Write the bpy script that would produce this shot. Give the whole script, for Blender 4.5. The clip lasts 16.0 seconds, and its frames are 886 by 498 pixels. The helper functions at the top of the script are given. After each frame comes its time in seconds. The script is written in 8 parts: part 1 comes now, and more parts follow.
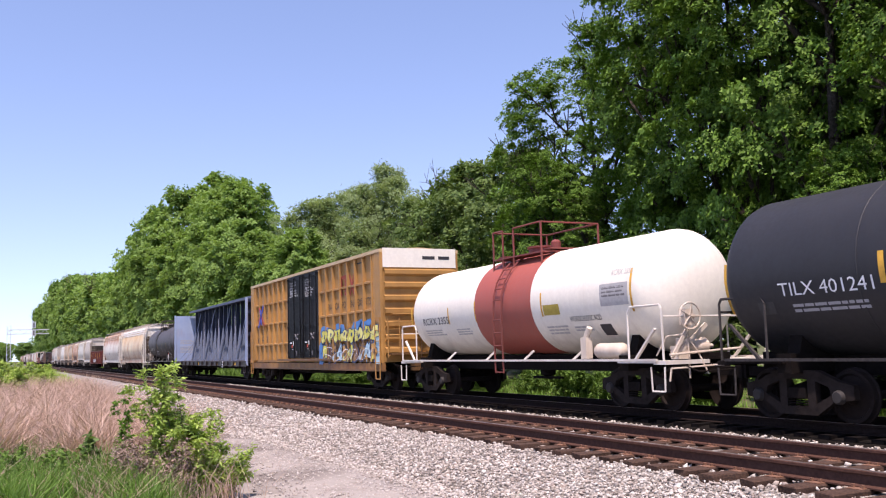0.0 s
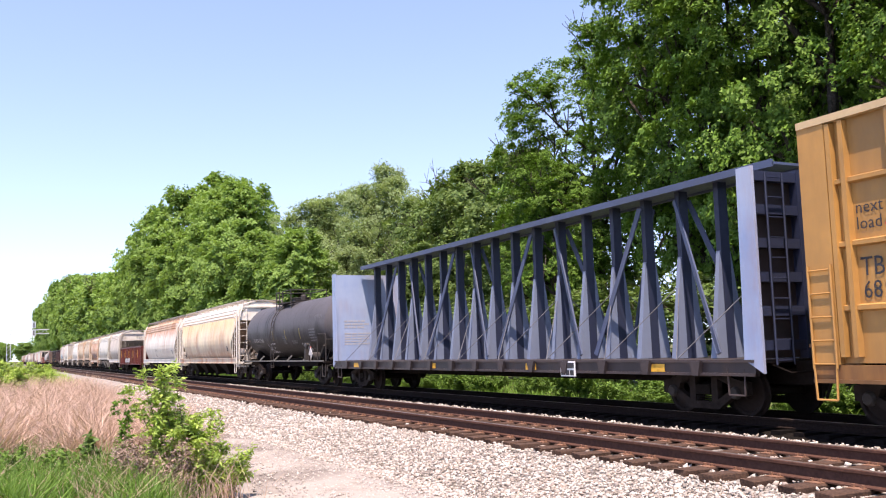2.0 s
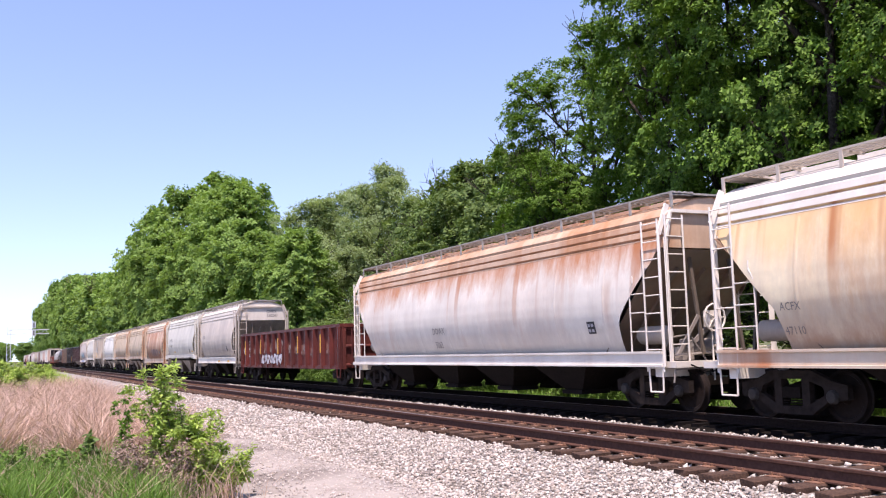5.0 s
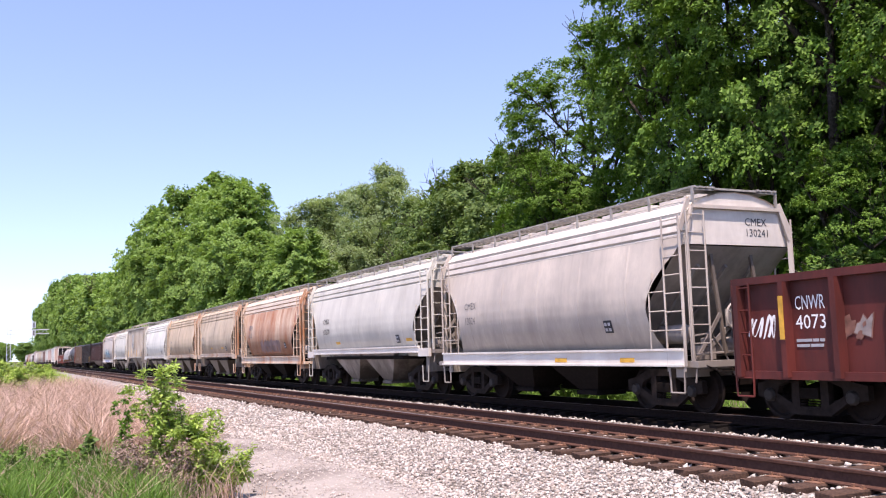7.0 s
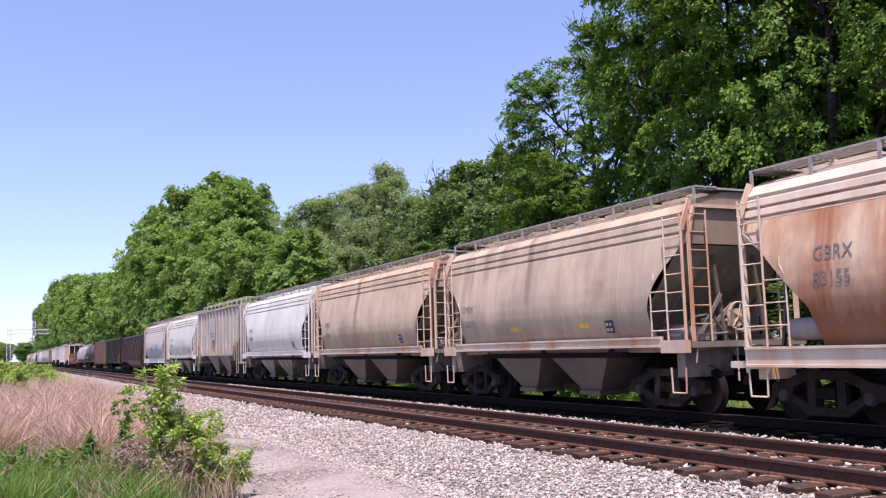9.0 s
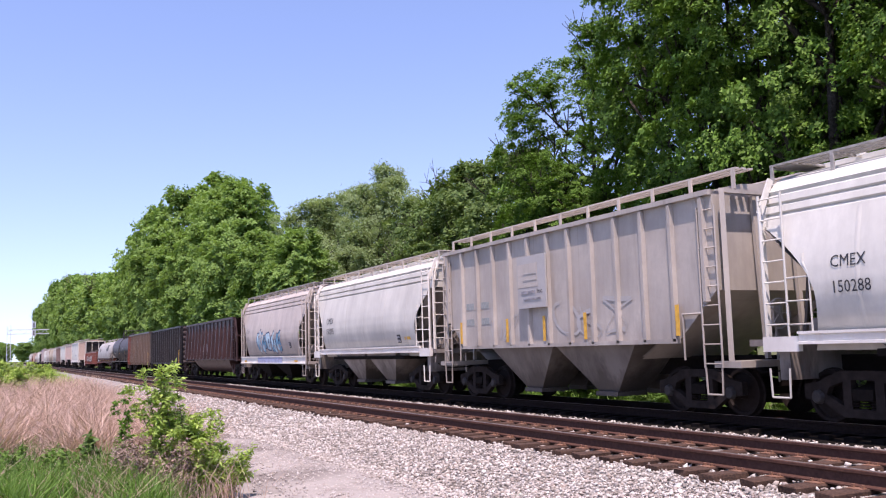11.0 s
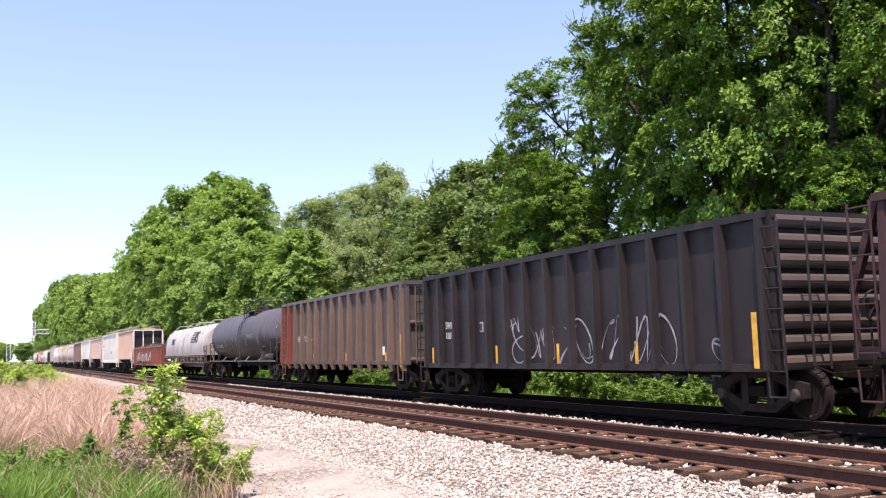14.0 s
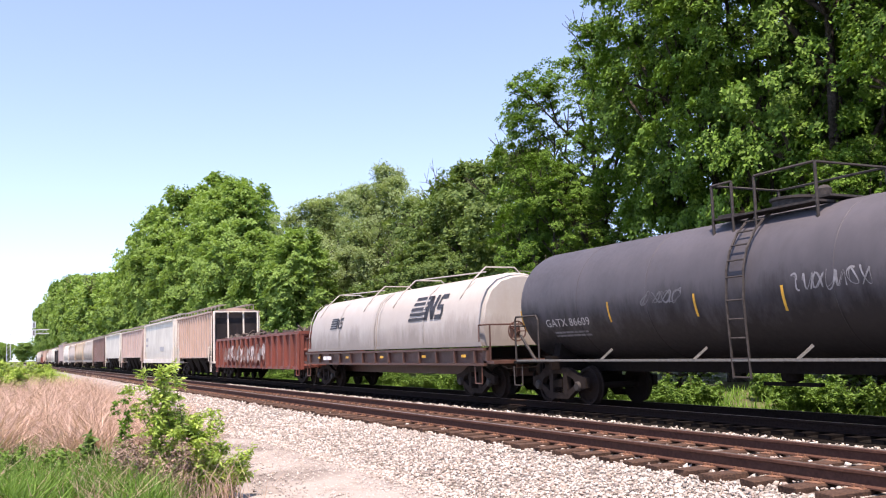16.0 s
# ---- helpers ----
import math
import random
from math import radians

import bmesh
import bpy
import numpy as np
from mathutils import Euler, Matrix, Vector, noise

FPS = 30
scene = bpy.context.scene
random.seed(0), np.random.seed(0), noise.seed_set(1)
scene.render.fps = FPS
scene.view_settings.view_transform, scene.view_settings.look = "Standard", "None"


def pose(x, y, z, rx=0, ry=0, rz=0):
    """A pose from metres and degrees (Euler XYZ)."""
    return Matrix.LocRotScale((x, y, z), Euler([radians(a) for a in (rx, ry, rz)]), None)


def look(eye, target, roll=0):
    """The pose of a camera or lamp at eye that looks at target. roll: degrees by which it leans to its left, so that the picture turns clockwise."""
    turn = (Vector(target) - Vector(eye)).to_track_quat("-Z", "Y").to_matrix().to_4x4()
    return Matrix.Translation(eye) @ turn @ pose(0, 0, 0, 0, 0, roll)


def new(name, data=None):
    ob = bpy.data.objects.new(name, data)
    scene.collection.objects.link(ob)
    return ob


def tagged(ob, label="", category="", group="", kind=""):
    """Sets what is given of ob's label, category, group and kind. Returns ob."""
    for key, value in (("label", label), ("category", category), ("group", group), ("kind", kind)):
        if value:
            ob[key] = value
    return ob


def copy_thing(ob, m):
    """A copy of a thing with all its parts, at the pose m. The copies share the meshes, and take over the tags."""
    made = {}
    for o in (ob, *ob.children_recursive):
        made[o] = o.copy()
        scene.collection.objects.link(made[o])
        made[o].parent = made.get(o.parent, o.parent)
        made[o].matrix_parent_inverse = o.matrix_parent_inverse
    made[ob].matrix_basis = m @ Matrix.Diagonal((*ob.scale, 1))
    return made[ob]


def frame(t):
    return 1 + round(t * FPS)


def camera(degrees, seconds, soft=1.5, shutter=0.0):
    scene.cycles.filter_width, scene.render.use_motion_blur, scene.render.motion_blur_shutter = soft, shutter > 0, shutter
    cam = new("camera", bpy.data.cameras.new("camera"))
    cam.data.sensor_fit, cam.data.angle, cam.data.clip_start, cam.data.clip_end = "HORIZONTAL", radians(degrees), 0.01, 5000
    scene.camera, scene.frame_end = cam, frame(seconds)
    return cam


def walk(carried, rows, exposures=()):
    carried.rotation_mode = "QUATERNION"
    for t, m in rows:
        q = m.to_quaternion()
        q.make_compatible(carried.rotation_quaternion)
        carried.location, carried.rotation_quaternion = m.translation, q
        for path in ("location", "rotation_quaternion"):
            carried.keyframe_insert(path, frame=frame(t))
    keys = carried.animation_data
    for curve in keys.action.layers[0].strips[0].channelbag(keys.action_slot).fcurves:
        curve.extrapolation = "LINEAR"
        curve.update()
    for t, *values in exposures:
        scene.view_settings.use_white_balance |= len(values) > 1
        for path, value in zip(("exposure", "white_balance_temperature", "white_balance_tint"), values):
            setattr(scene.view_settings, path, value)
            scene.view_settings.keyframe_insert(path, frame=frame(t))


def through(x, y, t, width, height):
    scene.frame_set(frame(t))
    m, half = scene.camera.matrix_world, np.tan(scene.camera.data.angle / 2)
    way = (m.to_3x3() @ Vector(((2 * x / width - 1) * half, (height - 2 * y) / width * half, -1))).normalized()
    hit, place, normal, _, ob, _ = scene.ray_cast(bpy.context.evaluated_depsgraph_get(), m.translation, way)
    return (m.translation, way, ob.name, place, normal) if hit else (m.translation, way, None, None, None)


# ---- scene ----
# ---------------------------------------------------------------- camera
EYE = (0.0, 0.0, 1.327)
LENS = 51.95
YAW, PITCH, ROLL = 0.4534, 0.1093, -1.65
AIM = (-math.cos(YAW) * math.cos(PITCH), math.sin(YAW) * math.cos(PITCH), EYE[2] + math.sin(PITCH))
cam = camera(LENS, 16.0, soft=1.15)
HERE = look(EYE, AIM, ROLL)
walk(cam, [(0.0, HERE), (16.0, HERE)],
     exposures=[(0, 0.46, 6500, 31), (0.5, 0.33, 6250, 35), (1, 0.57, 6500, 31), (1.5, 0.90, 6850, 27), (2, 0.95, 6850, 27), (3.5, 0.90, 6850, 27), (4, 0.62, 6350, 33), (5.2, 0.72, 6500, 31), (6.5, 0.88, 6850, 27), (7, 0.75, 6500, 31), (7.5, 0.54, 6250, 35), (9, 0.49, 6250, 35), (11.5, 0.54, 6250, 35), (12.5, 0.60, 6250, 35), (13, 0.82, 6500, 31), (13.5, 0.98, 6850, 27), (14.5, 1.00, 6850, 27), (15, 0.93, 6850, 27), (16, 0.95, 6850, 27)])

# ---------------------------------------------------------------- world and sun
SUN = Vector((0.32, -0.20, 0.925)).normalized()
world = bpy.data.worlds.new("sky")
scene.world = world
world.use_nodes = True
wn = world.node_tree.nodes
sky = wn.new("ShaderNodeTexSky")
sky.sky_type = "NISHITA"
sky.sun_disc = False
sky.sun_elevation = math.asin(SUN.z)
sky.sun_rotation = math.atan2(SUN.x, SUN.y)
sky.air_density = 1.0
sky.dust_density = 0.4
sky.ozone_density = 0.8
wn["Background"].inputs[1].default_value = 0.17
# a hazy, even sky: the whitest band stays below the treetops
coords = wn.new("ShaderNodeTexCoord")
lift = wn.new("ShaderNodeMapping")
lift.inputs["Location"].default_value = (0, 0, 0.085)
world.node_tree.links.new(coords.outputs["Generated"], lift.inputs[0])
world.node_tree.links.new(lift.outputs[0], sky.inputs[0])
world.node_tree.links.new(sky.outputs[0], wn["Background"].inputs[0])
lamp = bpy.data.lights.new("sun", "SUN")
lamp.energy = 5.0
lamp.angle = radians(0.6)
lamp.color = (1.0, 0.93, 0.77)
sun = new("sun", lamp)
sun.matrix_basis = look(SUN * 60, (0, 0, 0))

# ---------------------------------------------------------------- mesh building
UP = Vector((0, 0, 1))


class Geo:
    """Vertices and faces gathered for one mesh."""

    def __init__(self):
        self.v, self.f = [], []

    def add(self, verts, faces):
        n = len(self.v)
        self.v.extend(verts)
        self.f.extend([tuple(i + n for i in face) for face in faces])
        return self

    def box(self, x, y, z, sx, sy, sz):
        """A box by its centre and full size."""
        a, b, c = sx / 2, sy / 2, sz / 2
        vs = [(x + i * a, y + j * b, z + k * c) for i in (-1, 1) for j in (-1, 1) for k in (-1, 1)]
        return self.add(vs, [(0, 1, 3, 2), (4, 6, 7, 5), (0, 4, 5, 1), (2, 3, 7, 6), (0, 2, 6, 4), (1, 5, 7, 3)])

    def span(self, x0, x1, y0, y1, z0, z1):
        return self.box((x0 + x1) / 2, (y0 + y1) / 2, (z0 + z1) / 2, x1 - x0, y1 - y0, z1 - z0)

    def rod(self, p, q, r, n=6, r2=None):
        """A round bar from p to q."""
        p, q = Vector(p), Vector(q)
        w = (q - p).normalized()
        a = w.orthogonal().normalized()
        b = w.cross(a)
        r2 = r if r2 is None else r2
        vs = []
        for c, rad in ((p, r), (q, r2)):
            for i in range(n):
                t = 2 * math.pi * i / n
                vs.append(tuple(c + a * math.cos(t) * rad + b * math.sin(t) * rad))
        fs = [(i, (i + 1) % n, n + (i + 1) % n, n + i) for i in range(n)]
        fs += [tuple(range(n - 1, -1, -1)), tuple(range(n, 2 * n))]
        return self.add(vs, fs)

    def path(self, pts, r, n=5):
        for p, q in zip(pts, pts[1:]):
            self.rod(p, q, r, n)
        return self

    def beam(self, p, q, w, h, side=UP):
        """A rectangular bar from p to q, w wide and h deep along side."""
        p, q = Vector(p), Vector(q)
        d = (q - p).normalized()
        s = Vector(side)
        a = d.cross(s)
        if a.length < 1e-4:
            a = d.orthogonal()
        a.normalize()
        b = a.cross(d).normalized()
        vs = [tuple(c + a * i * w / 2 + b * j * h / 2) for c in (p, q) for i, j in ((-1, -1), (1, -1), (1, 1), (-1, 1))]
        return self.add(vs, [(0, 1, 2, 3), (7, 6, 5, 4), (0, 4, 5, 1), (1, 5, 6, 2), (2, 6, 7, 3), (3, 7, 4, 0)])

    def prism(self, poly, axis, a, b):
        """A polygon swept along an axis from a to b. poly holds the other two coordinates in order."""
        n = len(poly)
        vs = []
        for c in (a, b):
            for u, w in poly:
                vs.append({"x": (c, u, w), "y": (u, c, w), "z": (u, w, c)}[axis])
        fs = [(i, (i + 1) % n, n + (i + 1) % n, n + i) for i in range(n)]
        fs += [tuple(range(n - 1, -1, -1)), tuple(range(n, 2 * n))]
        return self.add(vs, fs)

    def sheet(self, rows):
        """A skin over rows of points, all of one length."""
        n = len(rows[0])
        vs = [tuple(p) for row in rows for p in row]
        fs = [(i * n + j, i * n + j + 1, (i + 1) * n + j + 1, (i + 1) * n + j) for i in range(len(rows) - 1) for j in range(n - 1)]
        return self.add(vs, fs)

    def turned(self, profile, x=0, y=0, z=0, axis="x", n=24):
        """A body of revolution; profile holds (place along the axis, radius)."""
        rows = []
        for s, r in profile:
            row = []
            for i in range(n + 1):
                t = 2 * math.pi * i / n
                c, d = r * math.cos(t), r * math.sin(t)
                row.append({"x": (x + s, y + c, z + d), "y": (x + c, y + s, z + d), "z": (x + c, y + d, z + s)}[axis])
            rows.append(row)
        return self.sheet(rows)

    def mesh(self, name, material, smooth=None):
        me = bpy.data.meshes.new(name)
        me.from_pydata(self.v, [], self.f)
        me.materials.append(material)
        if smooth:
            bm = bmesh.new()
            bm.from_mesh(me)
            bmesh.ops.remove_doubles(bm, verts=bm.verts, dist=0.0005)
            bmesh.ops.recalc_face_normals(bm, faces=bm.faces)
            bm.to_mesh(me)
            bm.free()
            me.polygons.foreach_set("use_smooth", [True] * len(me.polygons))
            me.set_sharp_from_angle(angle=radians(smooth))
        me.update()
        return me


def part(name, geo, material, parent, label="", smooth=None):
    """One mesh under a thing or a part. geo: a Geo, or a mesh that is shared."""
    me = geo if isinstance(geo, bpy.types.Mesh) else geo.mesh(name, material, smooth)
    ob = new(name, me)
    ob.parent = parent
    if label:
        ob["label"] = label
    return ob


def setting(name, geo, material, label, smooth=None):
    me = geo if isinstance(geo, bpy.types.Mesh) else geo.mesh(name, material, smooth)
    return tagged(new(name, me), label, name.split("_")[0], kind="structure")


# ---------------------------------------------------------------- materials
def nodes_of(name):
    m = bpy.data.materials.new(name)
    m.use_nodes = True
    t = m.node_tree
    return m, t.nodes, t.links, t.nodes["Principled BSDF"]


def noise_node(nd, ln, scale, stretch=(1, 1, 1), detail=5.0, rough=0.6, offset=(0, 0, 0)):
    tc = nd.new("ShaderNodeTexCoord")
    mp = nd.new("ShaderNodeMapping")
    mp.inputs["Scale"].default_value = stretch
    mp.inputs["Location"].default_value = offset
    nz = nd.new("ShaderNodeTexNoise")
    nz.inputs["Scale"].default_value = scale
    nz.inputs["Detail"].default_value = detail
    nz.inputs["Roughness"].default_value = rough
    ln.new(tc.outputs["Object"], mp.inputs[0])
    ln.new(mp.outputs[0], nz.inputs[0])
    return nz.outputs[0]


def ramp(nd, ln, fac, lo, hi):
    r = nd.new("ShaderNodeMapRange")
    r.inputs[1].default_value, r.inputs[2].default_value = lo, hi
    ln.new(fac, r.inputs[0])
    return r.outputs[0]


def blend(nd, ln, fac, a, b, kind="MIX"):
    x = nd.new("ShaderNodeMix")
    x.data_type = "RGBA"
    x.blend_type = kind
    for sock, val in ((x.inputs[0], fac), (x.inputs[6], a), (x.inputs[7], b)):
        if isinstance(val, (int, float)):
            sock.default_value = val
        elif isinstance(val, (tuple, list)):
            sock.default_value = (*val[:3], 1)
        else:
            ln.new(val, sock)
    return x.outputs[2]


def relief(nd, ln, bsdf, height, strength, dist=0.01):
    b = nd.new("ShaderNodeBump")
    b.inputs["Strength"].default_value = strength
    b.inputs["Distance"].default_value = dist
    ln.new(height, b.inputs["Height"])
    ln.new(b.outputs[0], bsdf.inputs["Normal"])


def paint(name, base, streak=(0.25, 0.09, 0.04), amount=0.3, dirt=(0.09, 0.07, 0.06), dirty=0.35, rough=0.5, seed=0.0, cover=0.5, blotch=0.0, band=None, gloss=None, drips=None):
    """Weathered paint on steel: fine mottling, vertical streaks of one colour and grime of another."""
    m, nd, ln, bs = nodes_of(name)
    off = (seed, seed * 1.7, seed * 0.6)
    fine = noise_node(nd, ln, 9.0, offset=off)
    col = blend(nd, ln, ramp(nd, ln, fine, 0.3, 0.7), tuple(c * 0.94 for c in base), tuple(min(1, c * 1.04) for c in base))
    broad = noise_node(nd, ln, 0.55, offset=off, detail=3)
    col = blend(nd, ln, ramp(nd, ln, broad, 0.35, 0.75), col, tuple(0.5 * c + 0.5 * d for c, d in zip(base, dirt)), "MIX") if dirty > 0.25 else col
    runs = noise_node(nd, ln, 1.5, (1.0, 1.0, 0.09), 4, 0.55, off)
    patch = noise_node(nd, ln, 0.32, (1.0, 1.0, 1.6), 3, 0.5, (seed * 3.1, 0, seed))
    both = nd.new("ShaderNodeMath")
    both.operation = "MULTIPLY"
    ln.new(ramp(nd, ln, runs, 0.70 - 0.35 * cover, 0.86 - 0.22 * cover), both.inputs[0])
    ln.new(ramp(nd, ln, patch, 0.62 - 0.3 * cover, 0.75 - 0.2 * cover), both.inputs[1])
    scaled = nd.new("ShaderNodeMath")
    scaled.operation = "MULTIPLY"
    ln.new(both.outputs[0], scaled.inputs[0])
    scaled.inputs[1].default_value = amount
    col = blend(nd, ln, scaled.outputs[0], col, streak)
    if blotch:
        spots = noise_node(nd, ln, 0.75, (1, 1, 0.16), 4, 0.55, (seed + 9, 1, 5))
        edge = noise_node(nd, ln, 5.0, (1, 1, 0.3), 6, 0.7, (seed, 7, 2))
        mul = nd.new("ShaderNodeMath")
        mul.operation = "MULTIPLY"
        ln.new(ramp(nd, ln, spots, 0.47, 0.64), mul.inputs[0])
        ln.new(ramp(nd, ln, edge, 0.25, 0.6), mul.inputs[1])
        sc = nd.new("ShaderNodeMath")
        sc.operation = "MULTIPLY"
        ln.new(mul.outputs[0], sc.inputs[0])
        sc.inputs[1].default_value = blotch
        col = blend(nd, ln, sc.outputs[0], col, streak)
    grime = noise_node(nd, ln, 1.7, (1, 1, 0.25), 6, 0.7, (seed + 4, 2, 1))
    g2 = nd.new("ShaderNodeMath")
    g2.operation = "MULTIPLY"
    ln.new(ramp(nd, ln, grime, 0.42, 0.75), g2.inputs[0])
    g2.inputs[1].default_value = dirty
    col = blend(nd, ln, g2.outputs[0], col, dirt)
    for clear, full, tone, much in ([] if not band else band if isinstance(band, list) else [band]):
        # road dirt, rust or painted shade by height, with a ragged, streaky edge: clear height, full height, colour,
        # amount
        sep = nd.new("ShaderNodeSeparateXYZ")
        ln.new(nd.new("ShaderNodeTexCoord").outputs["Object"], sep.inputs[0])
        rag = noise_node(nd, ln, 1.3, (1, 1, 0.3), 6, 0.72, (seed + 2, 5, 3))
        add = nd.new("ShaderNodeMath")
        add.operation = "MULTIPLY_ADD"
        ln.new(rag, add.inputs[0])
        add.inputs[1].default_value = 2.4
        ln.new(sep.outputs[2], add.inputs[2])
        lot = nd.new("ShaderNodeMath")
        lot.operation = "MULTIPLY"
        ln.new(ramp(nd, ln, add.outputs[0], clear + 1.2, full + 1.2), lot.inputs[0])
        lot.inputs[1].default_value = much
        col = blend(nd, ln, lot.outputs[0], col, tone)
    if drips:
        # a few long runs from the eave, thinning out on the way down: colour, amount, how many
        tone, much, many = drips
        sep = nd.new("ShaderNodeSeparateXYZ")
        ln.new(nd.new("ShaderNodeTexCoord").outputs["Object"], sep.inputs[0])
        line = noise_node(nd, ln, many, (1.0, 0.0, 0.035), 3, 0.6, (seed * 2.3, 0, seed))
        fray = noise_node(nd, ln, 1.1, (1.0, 1.0, 0.35), 4, 0.6, (seed + 6, 3, 8))
        mul = nd.new("ShaderNodeMath")
        mul.operation = "MULTIPLY"
        ln.new(ramp(nd, ln, line, 0.58, 0.68), mul.inputs[0])
        low = nd.new("ShaderNodeMath")
        low.operation = "MULTIPLY_ADD"
        ln.new(fray, low.inputs[0])
        low.inputs[1].default_value = 3.0
        ln.new(sep.outputs[2], low.inputs[2])
        ln.new(ramp(nd, ln, low.outputs[0], 3.2, 4.9), mul.inputs[1])
        sc = nd.new("ShaderNodeMath")
        sc.operation = "MULTIPLY"
        ln.new(mul.outputs[0], sc.inputs[0])
        sc.inputs[1].default_value = much
        col = blend(nd, ln, sc.outputs[0], col, tone)
    ln.new(col, bs.inputs["Base Color"])
    bs.inputs["Specular IOR Level"].default_value = gloss if gloss is not None else (0.5 if rough < 0.55 else 0.2)
    ln.new(ramp(nd, ln, fine, -1.5 + rough, rough + 1.2), bs.inputs["Roughness"])
    relief(nd, ln, bs, fine, 0.12)
    return m


def plain(name, base, rough=0.6, metal=0.0, vary=0.25, scale=12.0, gloss=0.4):
    m, nd, ln, bs = nodes_of(name)
    n1 = noise_node(nd, ln, scale)
    col = blend(nd, ln, ramp(nd, ln, n1, 0.3, 0.7), tuple(c * (1 - vary) for c in base), tuple(min(1, c * (1 + vary)) for c in base))
    ln.new(col, bs.inputs["Base Color"])
    bs.inputs["Roughness"].default_value = rough
    bs.inputs["Metallic"].default_value = metal
    bs.inputs["Specular IOR Level"].default_value = gloss
    relief(nd, ln, bs, n1, 0.15)
    return m


def leafy(name, dark, light, through=0.35):
    """Leaves: colour by leaf, and light that comes through them."""
    m, nd, ln, bs = nodes_of(name)
    g = nd.new("ShaderNodeNewGeometry")
    big = noise_node(nd, ln, 0.35, detail=2)
    c = blend(nd, ln, g.outputs["Random Per Island"], dark, light)
    c = blend(nd, ln, ramp(nd, ln, big, 0.3, 0.7), c, blend(nd, ln, 0.5, c, light))
    ln.new(c, bs.inputs["Base Color"])
    bs.inputs["Roughness"].default_value = 0.6
    bs.inputs["Specular IOR Level"].default_value = 0.22
    tr = nd.new("ShaderNodeBsdfTranslucent")
    ln.new(blend(nd, ln, 1.0, c, (1.0, 1.0, 0.55), "MULTIPLY"), tr.inputs[0])
    mx = nd.new("ShaderNodeMixShader")
    mx.inputs[0].default_value = through
    ln.new(bs.outputs[0], mx.inputs[1])
    ln.new(tr.outputs[0], mx.inputs[2])
    ln.new(mx.outputs[0], nd["Material Output"].inputs[0])
    return m


def ground_like(name, cols, scales, bump=0.5, rough=0.95, dist=0.03, gloss=0.15):
    """Earth and gravel: colours blended by noises of two or more sizes."""
    m, nd, ln, bs = nodes_of(name)
    c = cols[0]
    last = None
    for k, (col, s) in enumerate(zip(cols[1:], scales)):
        last = noise_node(nd, ln, s, detail=6, offset=(k * 3.3, k, 0))
        c = blend(nd, ln, ramp(nd, ln, last, 0.42, 0.62), c, col)
    last = noise_node(nd, ln, max(scales), detail=6)
    ln.new(c, bs.inputs["Base Color"])
    bs.inputs["Roughness"].default_value = rough
    bs.inputs["Specular IOR Level"].default_value = gloss
    relief(nd, ln, bs, last, bump, dist)
    return m


M = {
    "steel": plain("dark_running_gear", (0.012, 0.0095, 0.0085), 0.9, gloss=0.05),
    "frame": plain("side_frame_steel", (0.022, 0.017, 0.015), 0.85, 0, 0.4, 6, gloss=0.08),
    "wheel": plain("wheel_steel", (0.016, 0.011, 0.0095), 0.8, 0.0, gloss=0.15),
    "cap": plain("bearing_cap", (0.028, 0.024, 0.022), 0.8, 0.0),
    "rail": plain("rail_rust", (0.075, 0.036, 0.026), 0.8, 0.0, 0.3, 20, gloss=0.15),
    # far rails, bed and ties are near black to hold the train's shadow
    "farrail": plain("rail_shaded", (0.018, 0.012, 0.010), 0.85, 0.0, 0.3, 20, gloss=0.06),
    "railtop": plain("rail_head", (0.20, 0.16, 0.14), 0.4, 0.6, 0.15, 20),
    "tie": ground_like("tie_wood", [(0.085, 0.050, 0.035), (0.13, 0.082, 0.058), (0.045, 0.028, 0.022)], [2.5, 30], 0.6),
    "plate": plain("tie_plate", (0.17, 0.085, 0.05), 0.85, 0.0, 0.35, 18),
    "ballast": ground_like("ballast_bed", [(0.29, 0.265, 0.24), (0.36, 0.335, 0.305), (0.16, 0.145, 0.13)], [3, 26], 1.0),
    "darkbed": ground_like("shaded_ballast", [(0.013, 0.011, 0.010), (0.02, 0.017, 0.015), (0.009, 0.008, 0.007)], [3, 26], 1.0, gloss=0.02),
    "road": ground_like("gravel_road", [(0.28, 0.25, 0.225), (0.36, 0.325, 0.295), (0.31, 0.28, 0.25), (0.15, 0.128, 0.112)], [0.5, 40, 0.6], 0.6),
    "soil": ground_like("soil", [(0.06, 0.09, 0.025), (0.10, 0.13, 0.04), (0.12, 0.10, 0.06)], [0.3, 3], 0.4),
    "yellow": plain("reflector_yellow", (0.62, 0.34, 0.04), 0.6, 0, 0.3, 5),
    "white": plain("stencil_white", (0.8, 0.8, 0.8), 0.6, 0, 0.08),
    "ink": plain("stencil_black", (0.03, 0.03, 0.035), 0.6),
    "fade": plain("stencil_faded", (0.16, 0.15, 0.15), 0.6, 0, 0.3),
    "shadetie": plain("shaded_tie", (0.010, 0.0085, 0.008), 0.95, 0, 0.3, gloss=0.03),
    "grey": plain("stencil_grey", (0.35, 0.35, 0.37), 0.6, 0, 0.1),
    "red": plain("placard_red", (0.65, 0.10, 0.05), 0.6, 0, 0.1),
    "bark": ground_like("bark", [(0.06, 0.05, 0.04), (0.11, 0.09, 0.075), (0.035, 0.03, 0.025)], [2, 14], 0.8),
    "walk": plain("galvanised_walk", (0.30, 0.285, 0.26), 0.7, 0.1, 0.3, 8),
    "grate": plain("roof_walk", (0.16, 0.155, 0.14), 0.7, 0.2),
}
